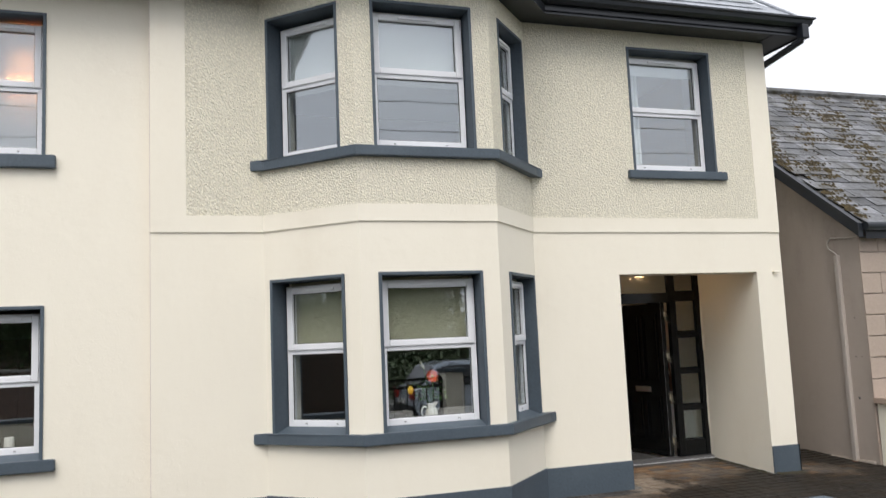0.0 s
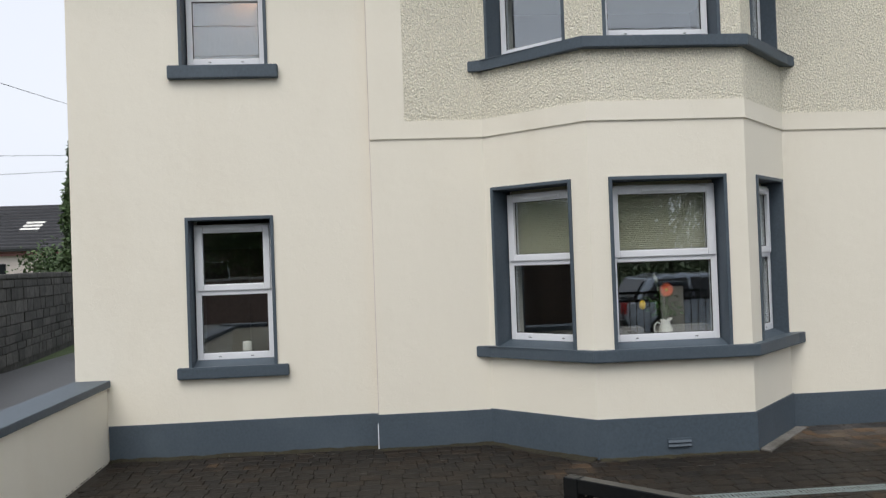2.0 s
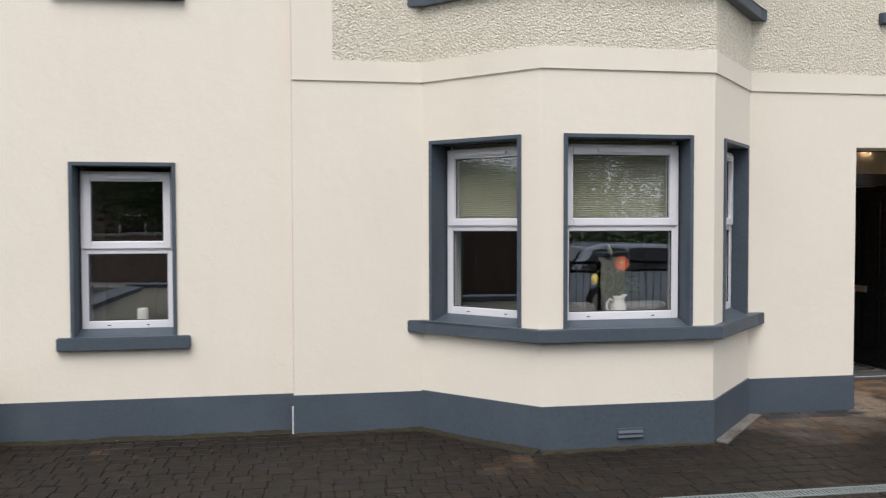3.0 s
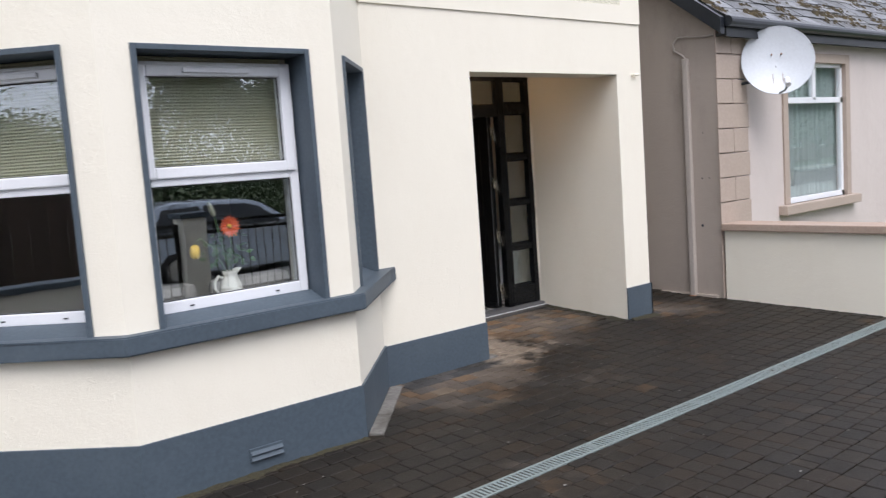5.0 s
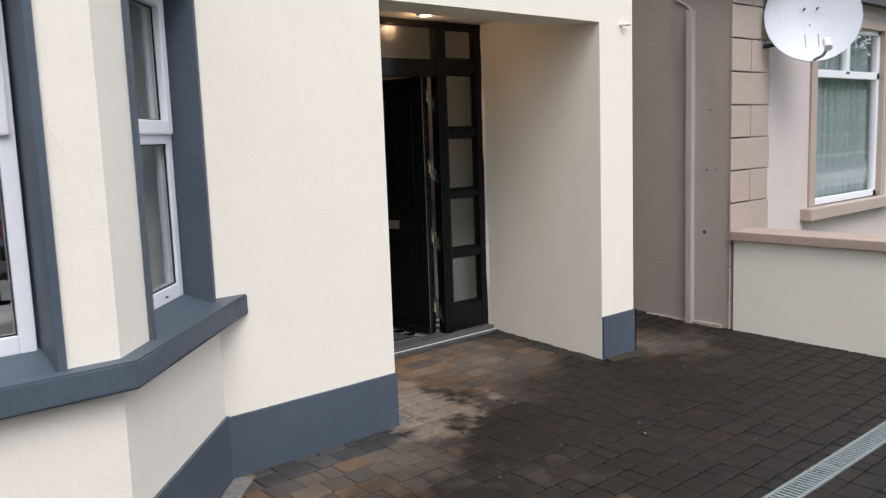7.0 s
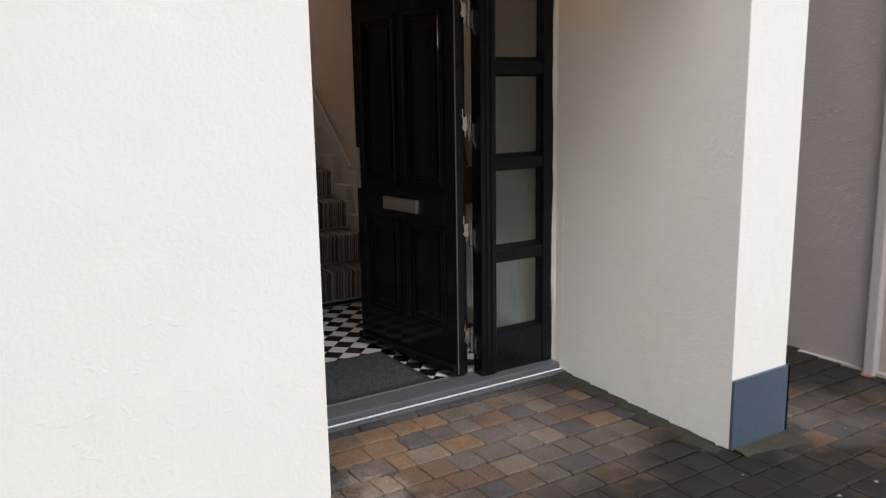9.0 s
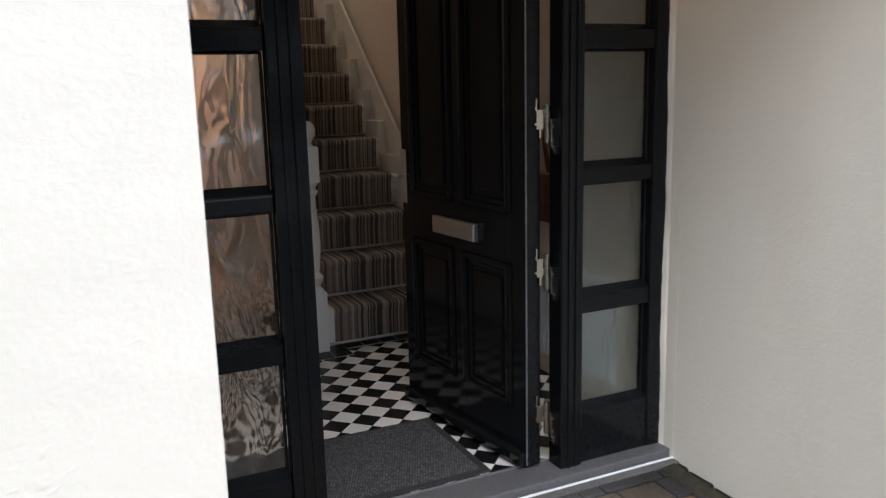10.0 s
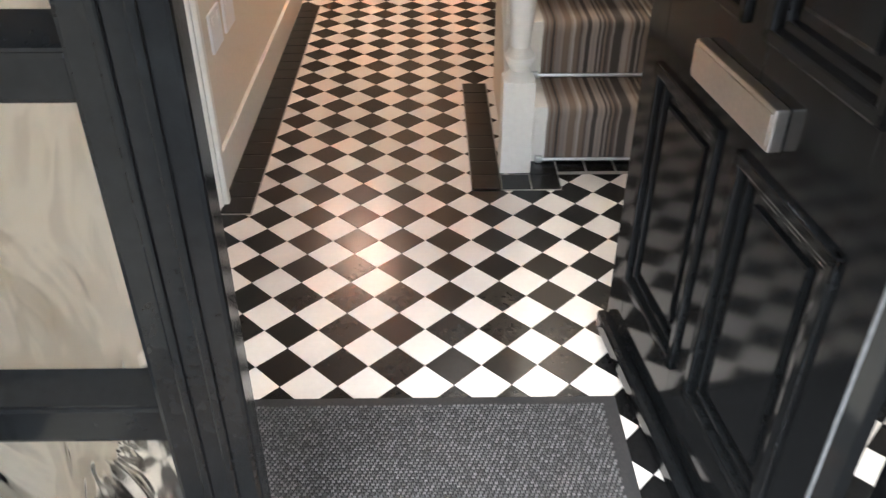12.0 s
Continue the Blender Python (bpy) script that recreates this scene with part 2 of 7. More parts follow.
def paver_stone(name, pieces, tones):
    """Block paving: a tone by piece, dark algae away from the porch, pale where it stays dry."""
    m, t, p = nodes_of(name)
    link = t.links.new
    if pieces == "object":
        source = t.nodes.new("ShaderNodeObjectInfo").outputs["Random"]
    else:
        source = t.nodes.new("ShaderNodeNewGeometry").outputs["Random Per Island"]
    ramp = t.nodes.new("ShaderNodeValToRGB")
    ramp.color_ramp.interpolation = "CONSTANT"
    for i, (at, c) in enumerate(tones):
        e = ramp.color_ramp.elements[i] if i < 2 else ramp.color_ramp.elements.new(at)
        e.position, e.color = at, (*c, 1)
    link(source, ramp.inputs["Fac"])
    place = t.nodes.new("ShaderNodeNewGeometry").outputs["Position"]

    def noise(scale, detail, rough):
        n = t.nodes.new("ShaderNodeTexNoise")
        n.inputs["Scale"].default_value, n.inputs["Detail"].default_value, n.inputs["Roughness"].default_value = scale, detail, rough
        link(place, n.inputs["Vector"])
        return n.outputs["Fac"]

    def span(value, a, b, lo, hi):
        r = t.nodes.new("ShaderNodeMapRange")
        r.inputs["From Min"].default_value, r.inputs["From Max"].default_value = a, b
        r.inputs["To Min"].default_value, r.inputs["To Max"].default_value = lo, hi
        link(value, r.inputs["Value"])
        return r.outputs["Result"]

    def maths(op, a, b):
        n = t.nodes.new("ShaderNodeMath")
        n.operation = op
        for k, v in enumerate((a, b)):
            if isinstance(v, float):
                n.inputs[k].default_value = v
            else:
                link(v, n.inputs[k])
        return n.outputs[0]

    def blend(fac, a, b, mode="MIX"):
        n = t.nodes.new("ShaderNodeMix")
        n.data_type, n.blend_type = "RGBA", mode
        for k, v in ((0, fac), (6, a), (7, b)):
            if isinstance(v, (float, tuple)):
                n.inputs[k].default_value = v
            else:
                link(v, n.inputs[k])
        return n.outputs[2]

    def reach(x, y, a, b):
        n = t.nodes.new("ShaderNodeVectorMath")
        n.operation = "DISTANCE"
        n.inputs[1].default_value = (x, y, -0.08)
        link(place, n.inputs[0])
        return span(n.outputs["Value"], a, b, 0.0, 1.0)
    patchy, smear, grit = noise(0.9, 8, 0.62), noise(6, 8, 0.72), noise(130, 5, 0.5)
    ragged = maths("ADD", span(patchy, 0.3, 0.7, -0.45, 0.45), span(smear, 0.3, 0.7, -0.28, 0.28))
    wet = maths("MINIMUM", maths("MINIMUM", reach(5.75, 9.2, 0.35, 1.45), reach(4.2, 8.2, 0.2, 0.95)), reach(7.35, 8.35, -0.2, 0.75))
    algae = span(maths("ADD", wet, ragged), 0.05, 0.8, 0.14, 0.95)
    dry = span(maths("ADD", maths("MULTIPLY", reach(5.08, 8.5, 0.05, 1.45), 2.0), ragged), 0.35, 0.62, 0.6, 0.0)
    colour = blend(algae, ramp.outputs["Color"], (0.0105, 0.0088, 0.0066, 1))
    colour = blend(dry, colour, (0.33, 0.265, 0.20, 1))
    colour = blend(0.8, colour, grit, "OVERLAY")
    colour = blend(0.75, colour, span(smear, 0.32, 0.68, 0.28, 0.72), "OVERLAY")
    dust = span(noise(38, 10, 0.88), 0.61, 0.70, 0.0, 0.6)
    colour = blend(dust, colour, (0.16, 0.145, 0.115, 1))
    link(colour, p.inputs["Base Color"])
    b = t.nodes.new("ShaderNodeBump")
    b.inputs["Strength"].default_value, b.inputs["Distance"].default_value = 0.6, 0.004
    link(maths("ADD", grit, smear), b.inputs["Height"])
    link(b.outputs["Normal"], p.inputs["Normal"])
    p.inputs["Specular IOR Level"].default_value = 0.2
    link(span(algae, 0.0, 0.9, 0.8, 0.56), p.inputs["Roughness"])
    return m


def glow(name, colour, strength):
    m, t, p = nodes_of(name)
    p.inputs["Base Color"].default_value = (*colour, 1)
    p.inputs["Emission Color"].default_value = (*colour, 1)
    p.inputs["Emission Strength"].default_value = strength
    return m


CREAM = masonry("cream_masonry_paint", (0.85, 0.80, 0.675), (0.68, 0.60, 0.46), 0.0032, 0.14)
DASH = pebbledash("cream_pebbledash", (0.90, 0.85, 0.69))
GREY = surface("slate_grey_masonry_paint", (0.064, 0.086, 0.107), 0.55, 45, 0.12, 0.3, 0.004, 0.35, 1.6, (0.11, 0.14, 0.165))
UPVC = surface("white_upvc", (0.82, 0.83, 0.85), 0.28, 90, 0.02, 0.03, 0.001, 0.08, 5, (0.66, 0.66, 0.66))
SEAL = surface("black_rubber_seal", (0.02, 0.02, 0.02), 0.6, 80, 0.1, 0.05)
GLASS = clear_glass("double_glazing", 0.165)
BLACK = surface("black_gloss_paint", (0.0075, 0.0082, 0.0088), 0.11, 60, 0.2, 0.04, 0.001, 0.35, 16, (0.05, 0.05, 0.048), 0, "", 0, 0.2, 0, 0.64)
PVC = surface("black_plastic_rainwater", (0.011, 0.014, 0.019), 0.35, 60, 0.2, 0.05, 0.002, 0.3, 2.0, (0.045, 0.048, 0.05))
SLATE = surface("grey_roof_slate", (0.33, 0.35, 0.38), 0.3, 30, 0.18, 0.3, 0.004, 0.25, 1.2, None, 0, "island", 0.14)
SLATE_PIECE = surface("grey_roof_slate_piece", (0.33, 0.35, 0.38), 0.3, 30, 0.18, 0.3, 0.004, 0.25, 1.2, None, 0, "object", 0.14)
OLD_SLATE = surface("old_mossy_slate", (0.135, 0.138, 0.145), 0.42, 22, 0.3, 0.6, 0.012, 1.0, 3.6, (0.026, 0.022, 0.010), 0, "island", 0.55, 0.4, 0, 0.42)
STEEL = surface("satin_stainless_steel", (0.62, 0.61, 0.59), 0.32, 120, 0.05, 0.05, 0.001, 0.15, 9, (0.4, 0.38, 0.35), 1.0)
CHROME = surface("bright_chrome", (0.50, 0.475, 0.42), 0.2, 120, 0.04, 0.03, 0.001, 0.2, 12, (0.4, 0.36, 0.3), 1.0)
GALV = surface("galvanised_steel", (0.25, 0.30, 0.295), 0.5, 60, 0.15, 0.15, 0.002, 0.45, 3, (0.22, 0.24, 0.22), 0.35)
ALU = surface("grey_aluminium_threshold", (0.36, 0.36, 0.36), 0.45, 70, 0.12, 0.1, 0.001, 0.4, 5, (0.16, 0.15, 0.14), 0.7)
BROWNS = [(0.0, (0.145, 0.114, 0.088)), (0.2, (0.175, 0.116, 0.072)), (0.36, (0.115, 0.10, 0.088)), (0.52, (0.225, 0.142, 0.082)), (0.64, (0.16, 0.128, 0.10)), (0.8, (0.13, 0.104, 0.083)), (0.92, (0.21, 0.16, 0.113))]
CHARCOALS = [(0.0, (0.07, 0.067, 0.065)), (0.4, (0.09, 0.083, 0.078)), (0.75, (0.058, 0.057, 0.057))]
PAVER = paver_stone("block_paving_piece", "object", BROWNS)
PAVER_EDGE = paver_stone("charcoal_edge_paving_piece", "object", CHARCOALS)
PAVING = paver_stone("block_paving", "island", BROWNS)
BED = surface("damp_jointing_sand", (0.035, 0.03, 0.024), 0.9, 90, 0.3, 0.4, 0.004, 0.4, 3, (0.03, 0.04, 0.02))
ASPHALT = surface("damp_asphalt", (0.055, 0.056, 0.058), 0.45, 140, 0.35, 0.5, 0.005, 0.5, 0.6, (0.03, 0.031, 0.033))
CONCRETE = surface("weathered_concrete", (0.30, 0.29, 0.26), 0.85, 50, 0.15, 0.4, 0.006, 0.5, 1.0, (0.14, 0.13, 0.11))
FIELD = surface("grass_verge", (0.07, 0.10, 0.035), 0.95, 30, 0.4, 0.4, 0.02, 0.5, 0.4, (0.05, 0.06, 0.03))
MORTAR = surface("damp_grey_mortar", (0.10, 0.097, 0.09), 0.85, 60, 0.2, 0.4, 0.004, 0.6, 5, (0.05, 0.046, 0.038))
RUBBLE = surface("old_rendered_stone_wall", (0.062, 0.059, 0.053), 0.9, 7, 0.35, 0.6, 0.02, 0.85, 1.1, (0.04, 0.04, 0.036), 0, "island", 0.35)
TAUPE = masonry("taupe_masonry_paint", (0.42, 0.36, 0.305), (0.24, 0.20, 0.165), 0.0045, 0.45)
PINK = masonry("pale_pinkish_render", (0.60, 0.53, 0.49), (0.44, 0.38, 0.34), 0.006, 0.25)
QUOIN = surface("brown_quoin_paint", (0.42, 0.34, 0.28), 0.75, 40, 0.06, 0.3, 0.005, 0.3, 1.5, (0.32, 0.26, 0.21))
WHITE = surface("white_gloss_woodwork", (0.80, 0.77, 0.70), 0.35, 50, 0.03, 0.05, 0.001, 0.1, 3, (0.68, 0.63, 0.55))
PLASTER = surface("warm_cream_wallpaint", (0.71, 0.635, 0.53), 0.8, 60, 0.03, 0.15, 0.002, 0.1, 0.8, (0.62, 0.53, 0.42))
CEIL = surface("white_ceiling_paint", (0.78, 0.76, 0.72), 0.85, 60, 0.02, 0.1, 0.002, 0.08, 0.8)
# The dimness of the unlit rooms is put into this darker wall colour.
ROOM = surface("darkened_beige_wallpaint", (0.30, 0.26, 0.21), 0.9, 40, 0.05, 0.1, 0.002, 0.2, 0.8)
BOARDS = surface("brown_floorboards", (0.16, 0.10, 0.06), 0.5, 25, 0.2, 0.1, 0.002, 0.3, 1.0)
TILE_W = surface("white_floor_tile", (0.82, 0.78, 0.72), 0.24, 60, 0.03, 0.03, 0.001, 0.1, 4, (0.66, 0.60, 0.52), 0, "object", 0.04, 0.3)
TILE_B = surface("black_floor_tile", (0.009, 0.009, 0.009), 0.24, 60, 0.2, 0.03, 0.001, 0.2, 4, (0.022, 0.02, 0.018), 0, "object", 0.2, 0.2)
GROUT = surface("grey_grout", (0.33, 0.31, 0.28), 0.85, 120, 0.1, 0.1)
MAT = surface("grey_ribbed_doormat", (0.085, 0.083, 0.081), 0.95, 420, 0.4, 0.6, 0.003, 0.2, 3, (0.06, 0.06, 0.06), 0, "island", 0.5)
RUBBER = surface("black_rubber_edge", (0.025, 0.025, 0.025), 0.7, 200, 0.2, 0.2)
CARPET = striped_carpet("striped_stair_carpet")
TEXGLASS = obscure_glass("rippled_obscure_glass", 0.08, 11, 1.0, (0.97, 1.0, 0.985))
FROST = obscure_glass("frosted_obscure_glass", 0.22, 16, 0.3, (0.80, 0.88, 0.85))
SATIN = obscure_glass("satin_obscure_glass", 0.45, 16, 0.2, (0.72, 0.78, 0.77))
BLIND = surface("sage_pleated_blind", (0.52, 0.50, 0.375), 0.9, 50, 0.05, 0.1, 0.002, 0.1, 2)
LINEN = surface("white_roller_blind", (0.62, 0.64, 0.62), 0.9, 60, 0.03, 0.1, 0.001, 0.05, 2)
FABRIC = surface("pale_grey_upholstery", (0.40, 0.38, 0.36), 0.95, 150, 0.1, 0.3, 0.003, 0.1, 2)
CERAMIC = surface("white_glazed_ceramic", (0.85, 0.83, 0.76), 0.15, 30, 0.02, 0.02, 0.001, 0.05, 4)
LEAF = surface("green_stem", (0.07, 0.15, 0.035), 0.6, 40, 0.3, 0.2, 0.002, 0.3, 5)
PETAL = surface("coral_orange_petal", (0.85, 0.16, 0.06), 0.6, 60, 0.15, 0.1, 0.001, 0.2, 20, (0.9, 0.3, 0.15))
YELLOW = surface("yellow_petal", (0.85, 0.55, 0.05), 0.6, 60, 0.1, 0.1, 0.001, 0.2, 20)
FOLIAGE = surface("dark_foliage", (0.05, 0.085, 0.03), 0.7, 8, 0.4, 0.0, 0.002, 0.5, 1.5, (0.09, 0.12, 0.04), 0, "island", 0.45)
BARK = surface("grey_brown_bark", (0.11, 0.085, 0.065), 0.9, 14, 0.4, 0.8, 0.02, 0.4, 2)
BRICK = surface("dull_brown_brick", (0.15, 0.105, 0.085), 0.85, 20, 0.2, 0.4, 0.006, 0.4, 0.8)
DISH = surface("pale_grey_dish_paint", (0.58, 0.61, 0.64), 0.4, 40, 0.04, 0.05, 0.001, 0.25, 3, (0.46, 0.48, 0.49))
RUST = surface("rusted_bolt", (0.22, 0.09, 0.03), 0.9, 60, 0.3, 0.2)
NET = surface("white_net_curtain", (0.46, 0.53, 0.51), 0.9, 140, 0.12, 0.4, 0.004, 0.2, 3, (0.30, 0.36, 0.345))
PIPE = surface("taupe_painted_pipe", (0.45, 0.40, 0.35), 0.6, 40, 0.05, 0.1, 0.002, 0.2, 2)
LICHEN = surface("pale_cut_stone", (0.17, 0.16, 0.145), 0.85, 40, 0.25, 0.5, 0.005, 0.9, 6, (0.05, 0.045, 0.03))
COPING = surface("pinkish_brown_coping", (0.40, 0.30, 0.235), 0.7, 40, 0.08, 0.3, 0.004, 0.35, 1.2, (0.5, 0.44, 0.38))
SILVER = surface("silver_blue_car_paint", (0.52, 0.58, 0.66), 0.25, 80, 0.03, 0.0, 0.001, 0.1, 2, None, 0.3, "", 0, 0.5, 0.8)
DARKCAR = surface("dark_car_paint", (0.02, 0.022, 0.026), 0.25, 80, 0.05, 0.0, 0.001, 0.1, 2, None, 0.2, "", 0, 0.5, 0.8)
REDLENS = surface("red_lens", (0.45, 0.012, 0.01), 0.2, 60, 0.1, 0.0)
CARGLASS = surface("dark_car_glass", (0.015, 0.018, 0.02), 0.05, 60, 0.1, 0.0)
TYRE = surface("tyre_rubber", (0.02, 0.02, 0.02), 0.8, 60, 0.1, 0.2)
MAROON = surface("faded_maroon_fascia", (0.28, 0.12, 0.12), 0.7, 30, 0.1, 0.1)
ROOFTILE = surface("dark_concrete_roof_tile", (0.05, 0.05, 0.055), 0.6, 20, 0.2, 0.3, 0.01, 0.3, 0.8)
ARRIS = surface("worn_grey_edge", (0.11, 0.115, 0.12), 0.5, 60, 0.3, 0.1, 0.001, 0.6, 9, (0.03, 0.03, 0.032))
SILL = surface("dull_grey_threshold", (0.15, 0.15, 0.152), 0.5, 70, 0.12, 0.1, 0.001, 0.4, 5, (0.10, 0.095, 0.09), 0.4)
FENCE = surface("dark_brown_timber", (0.055, 0.034, 0.024), 0.8, 25, 0.3, 0.3, 0.004, 0.4, 1.5, (0.03, 0.022, 0.018), 0, "object", 0.3)
LEATHER = surface("brown_leather", (0.16, 0.065, 0.025), 0.5, 60, 0.2, 0.2, 0.002, 0.3, 5)
ROOF_MOSS = surface("brown_roof_moss", (0.05, 0.036, 0.014), 0.95, 60, 0.5, 0.3, 0.003, 0.5, 2.0, (0.03, 0.026, 0.01), 0, "island", 0.5)
MOSS = surface("brown_green_moss", (0.026, 0.0225, 0.0105), 0.95, 60, 0.5, 0.3, 0.003, 0.5, 2.0, (0.014, 0.011, 0.007), 0, "island", 0.4)
LETTER = surface("dark_print_and_hole_shade", (0.05, 0.05, 0.06), 0.6, 80, 0.1, 0.0)
SHADE = glow("glowing_lampshade", (1.0, 0.42, 0.18), 1.2)
BULB = glow("warm_lamp_face", (1.0, 0.70, 0.38), 5.0)


# ---- builders ----
def world_of(ob):
    m = ob.matrix_basis
    return world_of(ob.parent) @ ob.matrix_parent_inverse @ m if ob.parent else m


def mesh_of(name, bm, material, smooth=False):
    me = bpy.data.meshes.new(name)
    bm.normal_update()
    bm.to_mesh(me)
    bm.free()
    me.materials.append(material)
    if smooth:
        me.shade_smooth()
    return me


def part(name, bm, material, parent, label="", smooth=False):
    ob = new(name, mesh_of(name, bm, material, smooth))
    ob.parent = parent
    ob.matrix_parent_inverse = world_of(parent).inverted()
    return tagged(ob, label)


def solid(name, bm, material, label, category, kind="", group="", smooth=False):
    return tagged(new(name, mesh_of(name, bm, material, smooth)), label, category, group, kind)


def thing(name, at, label, category, kind="", group=""):
    ob = new(name)
    ob.location = at
    ob.empty_display_size = 0.1
    return tagged(ob, label, category, group, kind)


def put(bm, x0, x1, y0, y1, z0, z1, bevel=0.0, m=None):
    """Add a box, its edges bevelled, to bm."""
    b = bmesh.new()
    bmesh.ops.create_cube(b, size=1)
    for v in b.verts:
        v.co = Vector(((x0 + x1) / 2 + v.co.x * (x1 - x0), (y0 + y1) / 2 + v.co.y * (y1 - y0), (z0 + z1) / 2 + v.co.z * (z1 - z0)))
    if bevel:
        bmesh.ops.bevel(b, geom=b.edges[:], offset=bevel, segments=2, affect="EDGES", profile=0.6)
    join(bm, b, m)
    return bm


def join(bm, b, m=None):
    made = {v: bm.verts.new(m @ v.co if m else v.co) for v in b.verts}
    for f in b.faces:
        bm.faces.new([made[v] for v in f.verts])
    b.free()
    return bm


def box(x0, x1, y0, y1, z0, z1, bevel=0.0, m=None):
    return put(bmesh.new(), x0, x1, y0, y1, z0, z1, bevel, m)


def prism(points, z0, z1, bevel=0.0):
    """A plan polygon, anticlockwise, drawn up from z0 to z1."""
    bm = bmesh.new()
    lo = [bm.verts.new((x, y, z0)) for x, y in points]
    hi = [bm.verts.new((x, y, z1)) for x, y in points]
    bm.faces.new(lo[::-1])
    bm.faces.new(hi)
    for i in range(len(points)):
        j = (i + 1) % len(points)
        bm.faces.new((lo[i], lo[j], hi[j], hi[i]))
    if bevel:
        bmesh.ops.bevel(bm, geom=bm.edges[:], offset=bevel, segments=2, affect="EDGES")
    return bm


def slab(corners, thick):
    """A flat polygon in space given thickness against its normal."""
    bm = bmesh.new()
    pts = [Vector(c) for c in corners]
    n = (pts[1] - pts[0]).cross(pts[2] - pts[0]).normalized()
    top = [bm.verts.new(p) for p in pts]
    low = [bm.verts.new(p - n * thick) for p in pts]
    bm.faces.new(top)
    bm.faces.new(low[::-1])
    for i in range(len(pts)):
        j = (i + 1) % len(pts)
        bm.faces.new((top[j], top[i], low[i], low[j]))
    return bm


def tube(bm, points, radius, sides=10):
    """A round pipe through points."""
    pts = [Vector(p) for p in points]
    rings = []
    for i, p in enumerate(pts):
        d = (pts[min(i + 1, len(pts) - 1)] - pts[max(i - 1, 0)]).normalized()
        a = d.orthogonal().normalized() if not rings else (last - d * last.dot(d)).normalized()
        last = a
        c = d.cross(a)
        rings.append([bm.verts.new(p + radius * (math.cos(k * math.tau / sides) * a + math.sin(k * math.tau / sides) * c)) for k in range(sides)])
    for r, s in zip(rings, rings[1:]):
        for k in range(sides):
            bm.faces.new((r[k], r[(k + 1) % sides], s[(k + 1) % sides], s[k]))
    bm.faces.new(rings[0][::-1])
    bm.faces.new(rings[-1])
    return bm


def lathe(bm, profile, m=None, sides=24):
    """A turned shape about z from (radius, z) pairs."""
    rings = []
    for r, z in profile:
        rings.append([bm.verts.new((m or Matrix()) @ Vector((max(r, 1e-4) * math.cos(k * math.tau / sides), max(r, 1e-4) * math.sin(k * math.tau / sides), z))) for k in range(sides)])
    for a, b in zip(rings, rings[1:]):
        for k in range(sides):
            bm.faces.new((a[k], a[(k + 1) % sides], b[(k + 1) % sides], b[k]))
    return bm


def wall_sheet(m, length, z0, z1, thick, holes, u0=0.0):
    """A wall in the plane y=0 of m, outer face towards -y, with openings right through it."""
    us = sorted({u0, length, *[h[0] for h in holes], *[h[1] for h in holes]})
    zs = sorted({z0, z1, *[h[2] for h in holes], *[h[3] for h in holes]})
    us = [u for u in us if u0 <= u <= length]
    zs = [z for z in zs if z0 <= z <= z1]

    def full(i, k):
        if not (0 <= i < len(us) - 1 and 0 <= k < len(zs) - 1):
            return False
        u, z = (us[i] + us[i + 1]) / 2, (zs[k] + zs[k + 1]) / 2
        return not any(a < u < b and c < z < d for a, b, c, d in holes)
    bm = bmesh.new()
    cache = {}

    def v(u, y, z):
        key = (round(u, 5), y, round(z, 5))
        if key not in cache:
            cache[key] = bm.verts.new(m @ Vector((u, y, z)))
        return cache[key]
    for i in range(len(us) - 1):
        for k in range(len(zs) - 1):
            if not full(i, k):
                continue
            a, b, c, d = us[i], us[i + 1], zs[k], zs[k + 1]
            bm.faces.new((v(a, 0, c), v(b, 0, c), v(b, 0, d), v(a, 0, d)))
            bm.faces.new((v(b, thick, c), v(a, thick, c), v(a, thick, d), v(b, thick, d)))
            if not full(i - 1, k):
                bm.faces.new((v(a, thick, c), v(a, 0, c), v(a, 0, d), v(a, thick, d)))
            if not full(i + 1, k):
                bm.faces.new((v(b, 0, c), v(b, thick, c), v(b, thick, d), v(b, 0, d)))
            if not full(i, k - 1):
                bm.faces.new((v(a, thick, c), v(b, thick, c), v(b, 0, c), v(a, 0, c)))
            if not full(i, k + 1):
                bm.faces.new((v(a, 0, d), v(b, 0, d), v(b, thick, d), v(a, thick, d)))
    return bm


def along(p, q):
    """The pose of a wall whose outer face runs from p to q, seen from outside left to right."""
    return pose(p[0], p[1], 0, 0, 0, math.degrees(math.atan2(q[1] - p[1], q[0] - p[0])))


def dist(p, q):
    return math.hypot(q[0] - p[0], q[1] - p[1])


# ---- ground ----
def ground_z(x, y):
    if y > 8.24:
        return -0.09 + min(1, (y - 8.24) / 1.1) * 0.055
    if y > 6.3:
        return -0.125 + (y - 6.3) / 1.94 * 0.035
    return -0.14 + max(0, (y - 2.0)) / 4.3 * 0.015


FACE, WING = 8.24, 8.33
P0, P1, P2, P3 = (0.865, FACE), (1.66, 7.45), (3.055, 7.45), (3.80, FACE)

